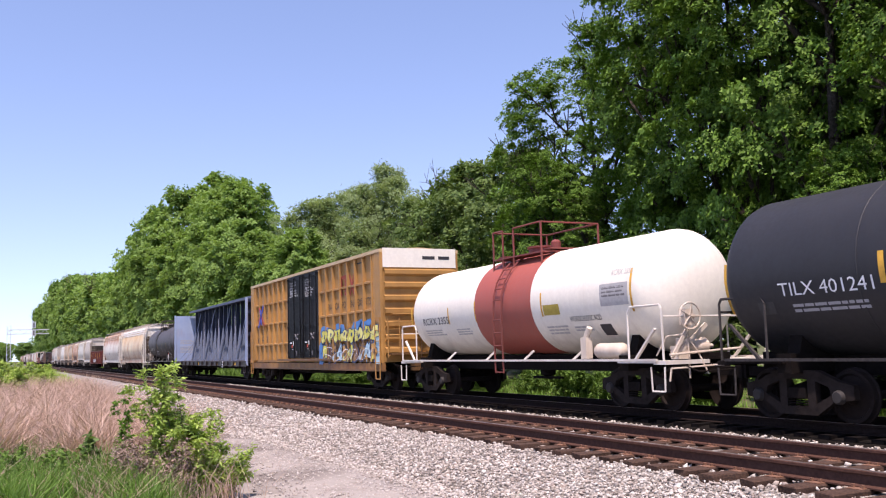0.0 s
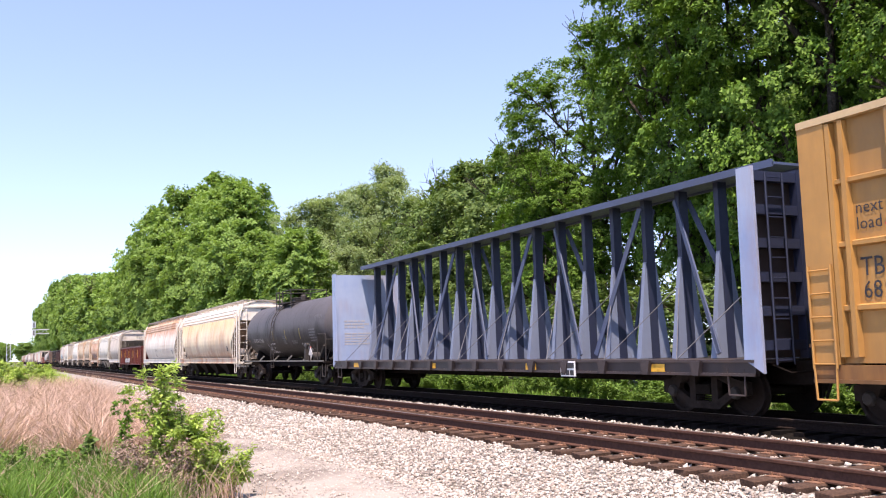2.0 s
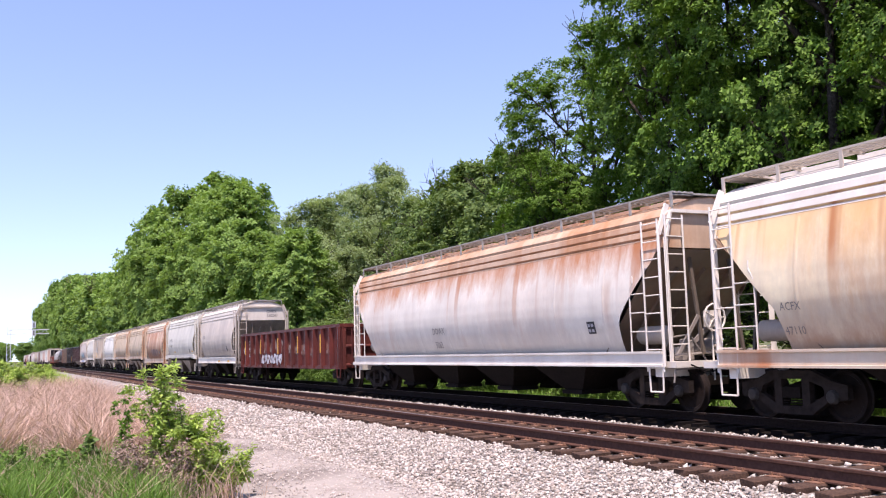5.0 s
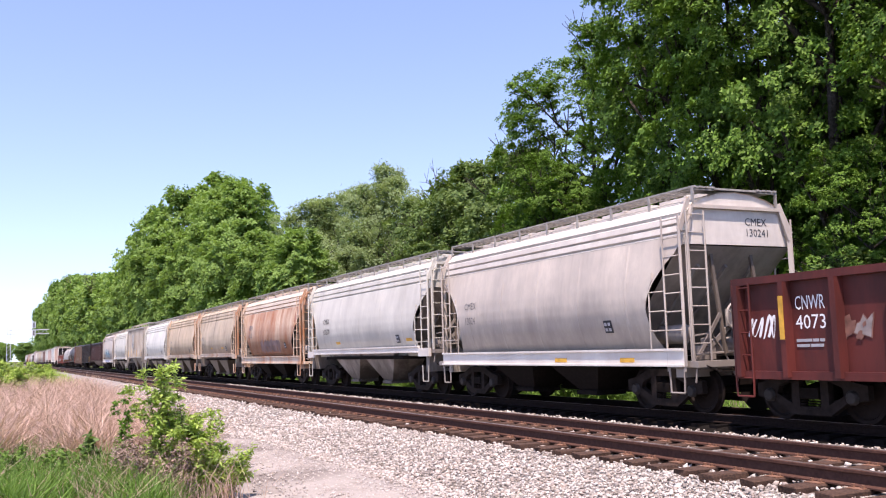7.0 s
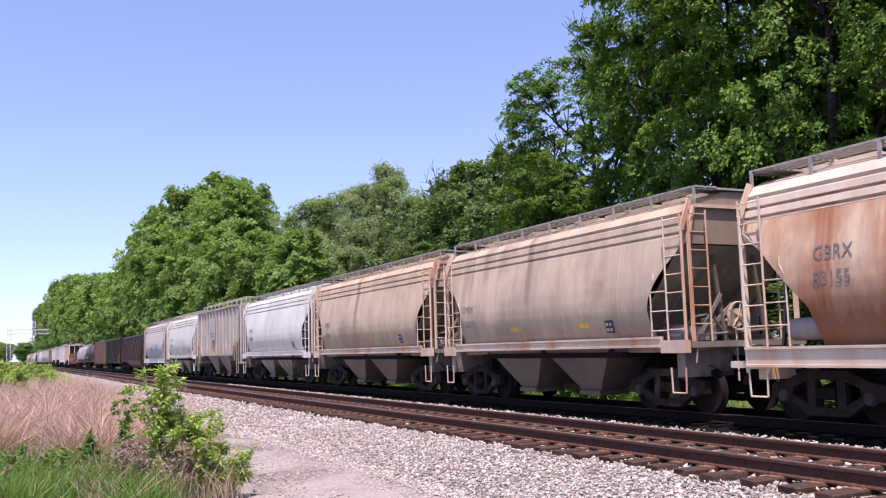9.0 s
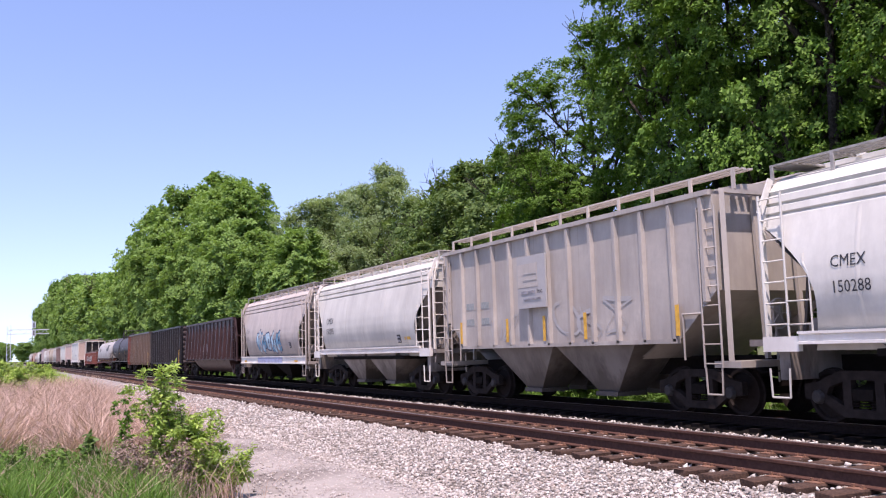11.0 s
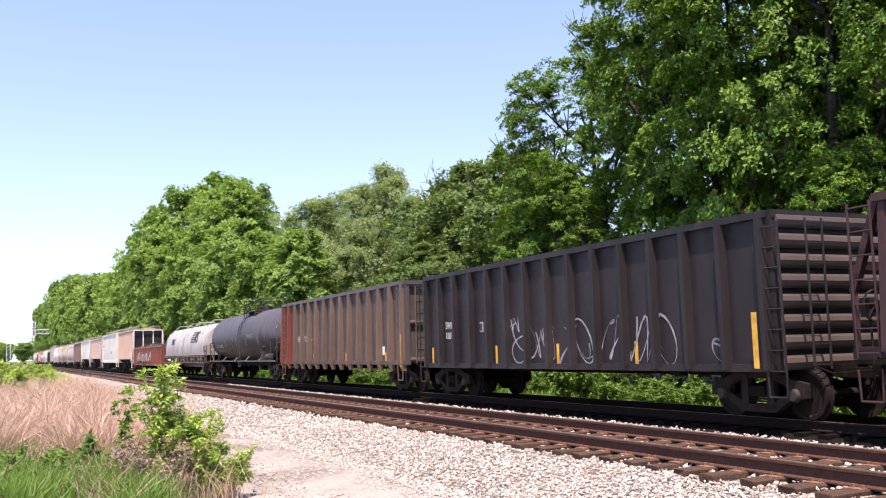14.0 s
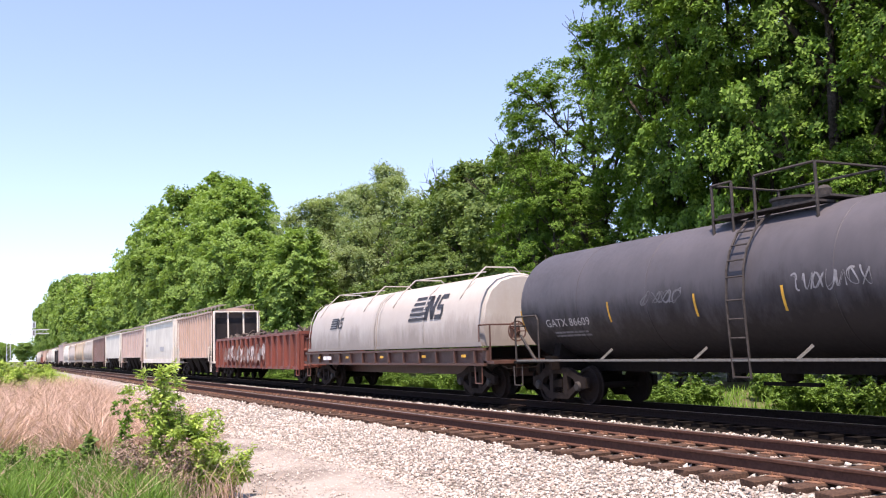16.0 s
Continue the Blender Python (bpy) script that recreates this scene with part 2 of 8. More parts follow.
# ---------------------------------------------------------------- rolling stock: common parts
TRACK_Y, RAIL_Z = 13.75, -0.13
TRAIN = []      # (car, place at the start)
WHEELSETS = []
SHARED = {}


def truck_mesh():
    """The bolster between the side frames."""
    g = Geo().prism([(-1.1, 0.42), (-0.8, 0.38), (0.8, 0.38), (1.1, 0.42), (1.1, 0.60), (0.5, 0.72), (-0.5, 0.72), (-1.1, 0.60)], "x", -0.2, 0.2)
    return g.mesh("truck", M["steel"])


def frame_mesh():
    """One cast side frame: a truss with three openings."""
    loops = [[(-1.2, 0.66), (-1.2, 0.42), (-0.78, 0.36), (-0.42, 0.13), (0.42, 0.13), (0.78, 0.36), (1.2, 0.42), (1.2, 0.66), (0.88, 0.72), (0.45, 0.90), (-0.45, 0.90), (-0.88, 0.72)],
             [(-0.23, 0.75), (0.23, 0.75), (0.23, 0.27), (-0.23, 0.27)],
             [(-0.40, 0.72), (-0.40, 0.32), (-0.74, 0.49), (-0.68, 0.62)], [(0.40, 0.72), (0.40, 0.32), (0.74, 0.49), (0.68, 0.62)]]
    bm = bmesh.new()
    edges = []
    for loop in loops:
        vs = [bm.verts.new((x, -0.06, z)) for x, z in loop]
        edges += [bm.edges.new((vs[i], vs[(i + 1) % len(vs)])) for i in range(len(vs))]
    faces = [f for f in bmesh.ops.triangle_fill(bm, use_beauty=True, edges=edges)["geom"] if isinstance(f, bmesh.types.BMFace)]
    out = bmesh.ops.extrude_face_region(bm, geom=faces)["geom"]
    bmesh.ops.translate(bm, vec=(0, 0.13, 0), verts=[v for v in out if isinstance(v, bmesh.types.BMVert)])
    bmesh.ops.recalc_face_normals(bm, faces=bm.faces)
    me = bpy.data.meshes.new("side_frame")
    bm.to_mesh(me)
    bm.free()
    me.materials.append(M["frame"])
    return me


def spring_mesh():
    g = Geo()
    for x in (-0.17, 0.0, 0.17):
        for k in range(5):
            g.turned([(k * 0.045, 0.05), (k * 0.045 + 0.012, 0.075), (k * 0.045 + 0.024, 0.05)], x, 0, 0.2, "z", 8)
    return g.mesh("spring", M["wheel"])


def wheelset_mesh():
    g = Geo()
    for s in (-1, 1):
        prof = [(s * 0.66, 0.0), (s * 0.66, 0.10), (s * 0.70, 0.14), (s * 0.72, 0.34), (s * 0.68, 0.40), (s * 0.66, 0.49), (s * 0.69, 0.49),
                (s * 0.71, 0.46), (s * 0.80, 0.45), (s * 0.80, 0.39), (s * 0.76, 0.36), (s * 0.77, 0.14), (s * 0.83, 0.11), (s * 0.83, 0.0)]
        g.turned(prof, axis="y", n=28)
        for k in range(3):
            a = k * 2.094
            g.box(s * 0 + 0.06 * math.cos(a), s * 1.135, 0.06 * math.sin(a), 0.03, 0.02, 0.03)
    g.rod((0, -1.1, 0), (0, 1.1, 0), 0.08, 10)
    return g.mesh("wheelset", M["wheel"], 40)


def cap_mesh():
    g = Geo()
    g.turned([(-1.06, 0.125), (-1.12, 0.12), (-1.15, 0.09), (-1.15, 0)], 0, 0, 0.455, axis="y", n=14)
    return g.mesh("bearing_cap", M["cap"], 40)


def coupler_mesh():
    g = Geo()
    g.span(-0.75, 0.0, -0.09, 0.09, 0.74, 0.92)
    g.prism([(0.0, -0.16), (0.22, -0.20), (0.30, -0.05), (0.22, 0.02), (0.26, 0.17), (0.0, 0.16)], "z", 0.69, 0.97)
    g.path([(0.02, 0.42, 0.80), (0.14, 0.40, 0.55), (0.30, 0.30, 0.38), (0.42, 0.16, 0.42)], 0.03)
    g.path([(-0.3, -1.25, 1.0), (-0.02, -1.1, 0.86), (0.02, -0.2, 0.88)], 0.016)
    return g.mesh("coupler", M["steel"])


def gear(car, half, centre, lead=True):
    """Trucks, wheels and couplers. half: half of the length over the couplers."""
    if not SHARED:
        SHARED.update(truck=truck_mesh(), side_frame=frame_mesh(), wheels=wheelset_mesh(), cap=cap_mesh(), coupler=coupler_mesh(), spring=spring_mesh())
    for s in (-1, 1):
        tr = part("truck", SHARED["truck"], None, car, "cast steel truck, dark with brake dust")
        tr.location = (s * centre, 0, 0)
        for yy in (-1.02, 1.02):
            fr = part("side_frame", SHARED["side_frame"], None, tr)
            fr.location = (0, yy, 0)
            sp = part("spring", SHARED["spring"], None, tr, "coil springs")
            sp.location = (0, yy, 0.02)
        for x in (-0.9, 0.9):
            for turn in (0, math.pi):
                cap = part("bearing_cap", SHARED["cap"], None, tr, "dull roller bearing end cap")
                cap.location = (x, 0, 0)
                cap.rotation_euler = (0, 0, turn)
        for w in (-0.9, 0.9):
            ws = part("wheelset", SHARED["wheels"], None, tr, "steel wheels on an axle")
            ws.matrix_parent_inverse = Matrix.Translation((w, 0, 0.455))
            WHEELSETS.append(ws)
        cp = part("coupler", SHARED["coupler"], None, car, "steel knuckle coupler with air hose")
        cp.location = (s * (half - 0.15), 0, 0)
        if s < 0:
            cp.rotation_euler = (0, 0, math.pi)


def car_root(name, label, category, front, rear):
    ob = tagged(new(name), label, category, "freight train")
    ob.empty_display_size = 0.5
    TRAIN.append((ob, (front + rear) / 2))
    return ob, (front - rear) / 2


def letters(text, h, x, y, z, material, parent, face="side", radius=None, zc=0.0, squeeze=1.0, name="lettering", bend=None, width=None):
    """Writing set flat on a side (face 'side'), on an end (face 'end'), or round a tank of that radius."""
    cu = bpy.data.curves.new("text", "FONT")
    cu.body = text
    cu.size = h / 0.70
    cu.resolution_u = 2
    tmp = bpy.data.objects.new("text", cu)
    scene.collection.objects.link(tmp)
    me = bpy.data.meshes.new_from_object(tmp.evaluated_get(bpy.context.evaluated_depsgraph_get()))
    bpy.data.objects.remove(tmp)
    bpy.data.curves.remove(cu)
    if width:
        squeeze = width / max(v.co.x for v in me.vertices)
    for v in me.vertices:
        tx, ty = v.co.x * squeeze, v.co.y
        if face == "side":
            zz = z + ty
            yy = y if radius is None else -math.sqrt(max(0.01, radius ** 2 - (zz - zc) ** 2)) - 0.008
            if bend:
                yy = bend(zz) - 0.012
            v.co = (x + tx, yy, zz)
        else:
            v.co = (x, y + tx, z + ty)
    me.materials.clear()
    me.materials.append(material)
    return part(name, me, material, parent)


def bars(rows, material, parent, y=None, radius=None, zc=0.0, name="stencil_block"):
    """Small writing that cannot be read: bars (x, z, width, height)."""
    g = Geo()
    for x, z, w, h in rows:
        if radius is None:
            g.span(x, x + w, y - 0.006, y + 0.006, z, z + h)
        else:
            n = max(1, int(h / 0.08))
            pr = []
            for k in range(n + 1):
                zz = z + h * k / n
                pr.append(-math.sqrt(max(0.01, radius ** 2 - (zz - zc) ** 2)) - 0.006)
            for k in range(n):
                z0, z1 = z + h * k / n, z + h * (k + 1) / n
                g.add([(x, pr[k], z0), (x + w, pr[k], z0), (x + w, pr[k + 1], z1), (x, pr[k + 1], z1)], [(0, 1, 2, 3)])
                g.add([(x, pr[k] + 0.03, z0), (x + w, pr[k] + 0.03, z0), (x + w, pr[k + 1] + 0.03, z1), (x, pr[k + 1] + 0.03, z1)], [(0, 1, 2, 3)])
    ob = part(name, g, material, parent)
    if len(rows) > 3:
        ob["kind"] = "stuff"
    return ob


def text_block(x, z, w, lines, h, seed=1):
    rnd = random.Random(seed)
    rows = []
    for k in range(lines):
        a = x
        end = x + w * rnd.uniform(0.75, 1.0)
        while a < end - 0.06:
            ww = min(end - a, rnd.uniform(0.10, 0.34) * max(1, h / 0.08))
            rows.append((a, z - k * h * 1.75, ww, h))
            a += ww + h * 0.55
    return rows


def ladder(car, x, y, z0, z1, width, material, axis="x", n=None, name="ladder"):
    """Two stiles and rungs, along x on a side or along y on an end."""
    g = Geo()
    n = n or max(2, round((z1 - z0) / 0.40))
    d = (width / 2, 0) if axis == "x" else (0, width / 2)
    for s in (-1, 1):
        g.rod((x + s * d[0], y + s * d[1], z0), (x + s * d[0], y + s * d[1], z1), 0.022, 6)
    for k in range(n + 1):
        z = z0 + 0.08 + (z1 - z0 - 0.16) * k / n
        g.rod((x - d[0], y - d[1], z), (x + d[0], y + d[1], z), 0.014, 5)
    return part(name, g, material, car)


def stirrup(car, x, y, material):
    g = Geo().path([(x - 0.22, y, 0.95), (x - 0.2, y, 0.45), (x + 0.2, y, 0.45), (x + 0.22, y, 0.95)], 0.02)
    return part("step", g, material, car)


def brake_wheel(car, x, y, z, material):
    g = Geo()
    n = 14
    ring = [(x, y + 0.28 * math.cos(2 * math.pi * k / n), z + 0.28 * math.sin(2 * math.pi * k / n)) for k in range(n + 1)]
    g.path(ring, 0.022)
    for k in range(0, n, 3):
        g.rod((x, y, z), ring[k], 0.015, 5)
    g.box(x - 0.12, y, z - 0.02, 0.2, 0.22, 0.34)
    g.rod((x - 0.1, y, z - 0.15), (x - 0.1, y, z - 1.3), 0.02)
    return part("brake_wheel", g, material, car)


def end_gear(car, x, material, z):
    """Brake cylinder, levers, pipes and hoses on a leading end platform at x, over height z."""
    cyl = Geo().turned([(-0.30, 0), (-0.30, 0.13), (-0.26, 0.16), (0.12, 0.16), (0.16, 0.19), (0.2, 0.19), (0.24, 0.08), (0.3, 0.05), (0.42, 0.05), (0.42, 0)], x - 0.1, -0.35, z + 0.28, "y", 14)
    part("brake_cylinder", cyl, material, car, "small brake cylinder on the end platform", 40)
    part("brake_lever", Geo().beam((x + 0.05, -0.95, z + 0.18), (x + 0.12, -0.25, z + 0.75), 0.05, 0.09), material, car)
    part("brake_lever", Geo().beam((x + 0.1, -1.2, z + 0.05), (x + 0.16, -0.6, z + 0.95), 0.04, 0.07), material, car)
    part("brake_rod", Geo().rod((x + 0.16, -1.3, z + 0.12), (x + 0.2, 0.6, z + 0.22), 0.025), material, car)
    part("air_pipe", Geo().path([(x - 0.4, -1.2, z + 0.1), (x - 0.1, -1.15, z + 0.5), (x + 0.1, -0.8, z + 0.55), (x + 0.15, -0.5, z + 0.1), (x + 0.3, -0.42, z - 0.3)], 0.02), material, car)
    part("cut_lever", Geo().path([(x + 0.3, -1.45, z - 0.42), (x + 0.3, -1.4, z - 0.16), (x + 0.36, -0.3, z - 0.12), (x + 0.7, -0.1, z - 0.1)], 0.02), material, car)
    part("valve_box", Geo().box(x - 0.05, -0.85, z + 0.16, 0.26, 0.3, 0.28).turned([(0, 0.09), (0.14, 0.09), (0.16, 0.05), (0.16, 0)], x - 0.05, -0.85, z + 0.3, "z", 10), material, car)


def doodle(car, x, z, w, h, material, y=None, radius=None, zc=0.0, seed=3, thick=0.05, n=5, name="graffiti"):
    """Sprayed loops and strokes that spell nothing."""
    rnd = random.Random(seed)
    g = Geo()
    step = w / n

    def at(px, pz):
        if radius is None:
            return (px, y, pz)
        return (px, -math.sqrt(max(0.01, radius ** 2 - (pz - zc) ** 2)) - 0.006, pz)
    lift = 0.0
    for k in range(n):
        # one unbroken wandering stroke, drawn as a band
        cx = x + step * (k + 0.5)
        fa, fb, pa, pb = rnd.choice((1, 2, 2)), rnd.choice((1, 2, 3)), rnd.uniform(0, 6), rnd.uniform(0, 6)
        slant = rnd.uniform(-0.1, 0.25)
        turn = rnd.uniform(3.4, 6.4)
        line = []
        for i in range(27):
            t = turn * i / 26
            v = math.sin(fb * t + pb) * 0.42 + 0.08 * math.sin(3 * t)
            line.append((cx + step * (0.46 * math.sin(fa * t + pa) + 0.10 * math.sin(3 * t + pb)) + slant * h * v, z + h * (0.5 + v)))
        vs = []
        for i, (a, b) in enumerate(line):
            (pa_, pb_), (qa, qb) = line[max(0, i - 1)], line[min(26, i + 1)]
            dx, dz = qa - pa_, qb - pb_
            l = math.hypot(dx, dz) or 1
            wd = thick / 2 * (0.7 + 0.5 * math.sin(i * 0.35 + k))
            for e in (-1, 1):
                p = at(a - e * dz / l * wd, b + e * dx / l * wd)
                vs.append((p[0], p[1] - lift, p[2]))
            lift += 0.00003
        g.add(vs, [(2 * i, 2 * i + 2, 2 * i + 3, 2 * i + 1) for i in range(26)])
    return tagged(part(name, g, material, car), kind="stuff")


def jag(cx, cz, w, h, seed, n=13):
    """The outline of one spiky sprayed shape."""
    rnd = random.Random(seed)
    out = []
    for k in range(n):
        t = 2 * math.pi * (k + rnd.uniform(-0.3, 0.3)) / n
        sq = 1 / max(abs(math.cos(t)), abs(math.sin(t))) ** 0.7
        r = sq * rnd.choice((0.55, 0.8, 0.95, 1.1))
        out.append((cx + w / 2 * r * math.cos(t) + 0.15 * h * math.sin(t), cz + h / 2 * r * math.sin(t)))
    return out


def bubble(cx, cz, w, h, seed, n=22):
    """The outline of one sprayed letter shape that is no letter."""
    rnd = random.Random(seed)
    a, b, p = rnd.uniform(0.08, 0.2), rnd.uniform(0.05, 0.15), rnd.uniform(0, 6)
    out = []
    for k in range(n):
        t = 2 * math.pi * k / n
        sq = 1 / max(abs(math.cos(t)), abs(math.sin(t))) ** 0.55
        r = sq * (0.86 + a * math.sin(3 * t + p) + b * math.sin(5 * t + 2 * p))
        out.append((cx + w / 2 * r * math.cos(t), cz + h / 2 * r * math.sin(t)))
    return out


def sprayed(car, x, z, w, h, n, fills, line, y, seed=1, profile=None, shape=bubble):
    """Fat sprayed shapes with outlines, a few millimetres proud of the sheet."""
    rnd = random.Random(seed)
    step = w / n

    def put(g, poly, depth):
        vs = []
        for a, b in poly:
            yy = (y if profile is None else profile(b)) - depth
            vs.append((a, yy, b))
        c = (sum(p[0] for p in poly) / len(poly), sum(p[1] for p in poly) / len(poly))
        vs.append((c[0], (y if profile is None else profile(c[1])) - depth, c[1]))
        k = len(poly)
        g.add(vs, [(i, (i + 1) % k, k) for i in range(k)])
    edge = Geo()
    groups = [Geo() for _ in fills]
    for k in range(n):
        cx, cz = x + step * (k + 0.5), z + h * (0.5 + rnd.uniform(-0.05, 0.05))
        ww, hh = step * rnd.uniform(0.98, 1.14), h * rnd.uniform(0.85, 1.0)
        s = rnd.randrange(9999)
        put(edge, shape(cx, cz, ww * 1.08, hh * 1.06, s), 0.005 + 0.0002 * k)
        put(groups[k % len(groups)], shape(cx, cz, ww * 0.92, hh * 0.92, s), 0.009 + 0.0002 * k)
        put(edge, shape(cx + ww * 0.08, cz + hh * rnd.uniform(-0.1, 0.15), ww * 0.2, hh * 0.3, s + 3), 0.013)
        put(groups[(k + 1) % len(groups)], shape(cx - ww * 0.18, cz - hh * 0.25, ww * 0.36, hh * 0.3, s + 5), 0.016)
    tagged(part("graffiti", edge, line, car, "sprayed outlines"), kind="stuff")
    for g, f in zip(groups, fills):
        if g.v:
            tagged(part("graffiti", g, f, car, "sprayed colour"), kind="stuff")


# ---------------------------------------------------------------- tank cars
def tank_car(front, rear, label, material, sill, radius=1.36, zc=2.62, band=None, rails=None, platform=None, marks=None, inset=1.0, ladder_x=0.0, hi=0.55, lettering=None, dome=True, fittings=None, side_mat=None):
    car, half = car_root("tank_car", label, "tank car", front, rear)
    rails, platform = rails or M["grate"], platform or M["grate"]
    fittings = fittings or rails
    hb = half - inset
    head = 0.62
    prof = [(-hb, 0.0)]
    for k in range(1, 9):
        a = k / 8 * math.pi / 2
        prof.append((-hb + head * (1 - math.cos(a)), radius * math.sin(a)))
    body = prof + [(-s, r) for s, r in reversed(prof)]
    part("tank", Geo().turned(body, 0, 0, zc, "x", 48), material, car, "", 50)
    for x in (-hb * 0.62, -hb * 0.3, hb * 0.3, hb * 0.62):
        part("weld_seam", Geo().turned([(-0.02, radius + 0.002), (-0.012, radius + 0.008), (0.012, radius + 0.008), (0.02, radius + 0.002)], x, 0, zc, "x", 48), material, car, "", 50)
    if band:
        part("band", Geo().turned([(band[0], radius + 0.001), (band[0], radius + 0.006), (band[1], radius + 0.006), (band[1], radius + 0.001)], 0, 0, zc, "x", 48), band[2], car, "wide oxide-red painted band", 50)
    # underframe
    g = Geo()
    g.span(-half + 0.75, half - 0.75, -0.28, 0.28, 0.80, 1.22)
    for s in (-1, 1):
        g.span(s * (half - 2.3) - 0.16, s * (half - 2.3) + 0.16, -1.35, 1.35, 0.86, 1.20)
        g.prism([(-1.1, 1.2), (1.1, 1.2), (0.95, 1.75), (0.5, 1.4), (-0.5, 1.4), (-0.95, 1.75)], "x", s * (half - 2.3) - 0.14, s * (half - 2.3) + 0.14)
    part("underframe", g, M["steel"], car, "dark stub sills and bolsters")
    for s in (-1, 1):
        g = Geo().span(s * (half - 0.95) - 0.2, s * (half - 0.95) + 0.2, -1.45, 1.45, 1.0, 1.08)
        for y in (-1.24, 1.24):
            g.span(s * (half - 1.7) - 0.65, s * (half - 1.7) + 0.65, y - 0.24, y + 0.24, 1.03, 1.08)
        part("end_platform", g, sill, car)
    # long side rails
    for s in (-1, 1):
        g = Geo()
        g.span(-half + 1.0, half - 1.0, s * 1.48 - 0.022, s * 1.48 + 0.022, 1.07, 1.12)
        for x in (-hb * 0.5, -hb * 0.12, hb * 0.2, hb * 0.55):
            g.beam((x, s * 1.48, 1.1), (x + 0.18, s * 1.28, 1.34), 0.07, 0.05)
        part("side_rail", g, side_mat or rails, car)
    # end handrails
    for s in (-1, 1):
        g = Geo()
        xe = s * (half - 0.85)
        for y in (-1.42, 1.42):
            part("end_handrail", Geo().path([(xe, y, 1.05), (xe, y, 2.15), (xe - s * 0.06, y, 2.24), (xe - s * 1.05, y, 2.24), (xe - s * 1.15, y, 2.1), (xe - s * 1.15, y, 1.1)], 0.026), rails, car)
            part("rail_brace", Geo().beam((xe - s * 1.0, y * 0.99, 1.05), (xe - s * 0.25, y * 0.99, 1.75), 0.06, 0.05), rails, car)
        part("cross_rail", Geo().path([(xe, -1.42, 2.0), (xe, 1.42, 2.0)], 0.022), rails, car)
        stirrup(car, s * (half - 1.0), -1.46, rails)
        stirrup(car, s * (half - 1.0), 1.46, rails)
    brake_wheel(car, half - 0.75, -0.75, 2.0, fittings)
    end_gear(car, half - 0.95, fittings, 1.08)
    res = Geo().turned([(-0.55, 0), (-0.5, 0.14), (-0.42, 0.18), (0.42, 0.18), (0.5, 0.14), (0.55, 0)], half - 2.9, -1.22, 1.3, "x", 12)
    part("air_reservoir", res, fittings, car, "", 50)
    valve = Geo().box(half - 3.65, -1.38, 1.38, 0.22, 0.18, 0.5).rod((half - 3.65, -1.38, 1.62), (half - 3.5, -1.38, 1.85), 0.07, 8)
    part("brake_valve", valve, fittings, car)
    # platform, dome and ladder
    zt = zc + radius
    g = Geo()
    x0, x1 = ladder_x - 1.1, ladder_x + 1.5
    for y in (-0.72, 0.72):
        g.span(x0, x1, y - 0.22, y + 0.22, zt - 0.07, zt - 0.03)
    for x in (x0 + 0.1, x1 - 0.1):
        g.span(x - 0.2, x + 0.2, -0.7, 0.7, zt + 0.02, zt + 0.06)
    part("platform", g, platform, car)
    for x, y in ((x0, -0.92), (x0 + 0.55, -0.92), (x0 + 1.15, -0.92), (x1, -0.92), (x0, 0.92), (x1, 0.92)):
        part("rail_post", Geo().rod((x, y, zt - 0.45), (x, y, zt + hi), 0.03), platform, car)
    part("platform_rail", Geo().path([(x0, -0.92, zt + hi), (x0 + 0.55, -0.92, zt + hi)], 0.026), platform, car)
    part("platform_rail", Geo().path([(x0 + 1.15, -0.92, zt + hi), (x1, -0.92, zt + hi), (x1, 0.92, zt + hi), (x0, 0.92, zt + hi), (x0, -0.92, zt + hi)], 0.026), platform, car)
    if dome:
        g = Geo().turned([(0, 0.42), (0.22, 0.42), (0.24, 0.46), (0.29, 0.46), (0.30, 0.3), (0.30, 0)], ladder_x + 0.15, 0, zt - 0.05, "z", 20)
        g.turned([(0, 0.14), (0.3, 0.14), (0.36, 0.08), (0.38, 0)], ladder_x + 0.95, -0.1, zt - 0.02, "z", 12)
        part("manway", g, platform, car, "", 40)
    for y in (-1, 1):
        steps = None
        for sx in (-0.22, 0.22):
            pts = [(ladder_x + sx, y * 1.47, 0.75), (ladder_x + sx, y * (radius + 0.12), zc - 0.3)]
            for a in (10, 25, 40, 55, 68):
                t = radians(a)
                pts.append((ladder_x + sx, y * (radius + 0.1) * math.cos(t), zc + (radius + 0.1) * math.sin(t)))
            stile = part("ladder" if steps is None else "stile", Geo().path(pts, 0.025), platform, car if steps is None else steps)
            steps = steps or stile
        for z in (0.78, 1.12, 1.5, 1.85, 2.2):
            yy = 1.47 + (radius + 0.12 - 1.47) * min(1, max(0, (z - 0.75) / (zc - 1.05)))
            part("rung", Geo().rod((ladder_x - 0.22, y * yy, z), (ladder_x + 0.22, y * yy, z), 0.018, 5), platform, steps)
        for a in (5, 17, 29, 41, 53, 65):
            t = radians(a)
            p = (y * (radius + 0.1) * math.cos(t), zc + (radius + 0.1) * math.sin(t))
            part("rung", Geo().rod((ladder_x - 0.22, *p), (ladder_x + 0.22, *p), 0.018, 5), platform, steps)
    # outlet under the middle
    valve = Geo().turned([(0.62, 0.1), (0.66, 0.2), (0.95, 0.24), (1.1, 0.3), (1.3, 0.3)], 0.1, 0, 0, "z", 14)
    valve.span(-0.6, 0.8, -0.06, 0.06, 0.55, 0.62)
    part("bottom_outlet", valve, M["steel"], car)
    gear(car, half, half - 2.3)
    if lettering:
        lettering(car, half, hb, radius, zc)
    return car


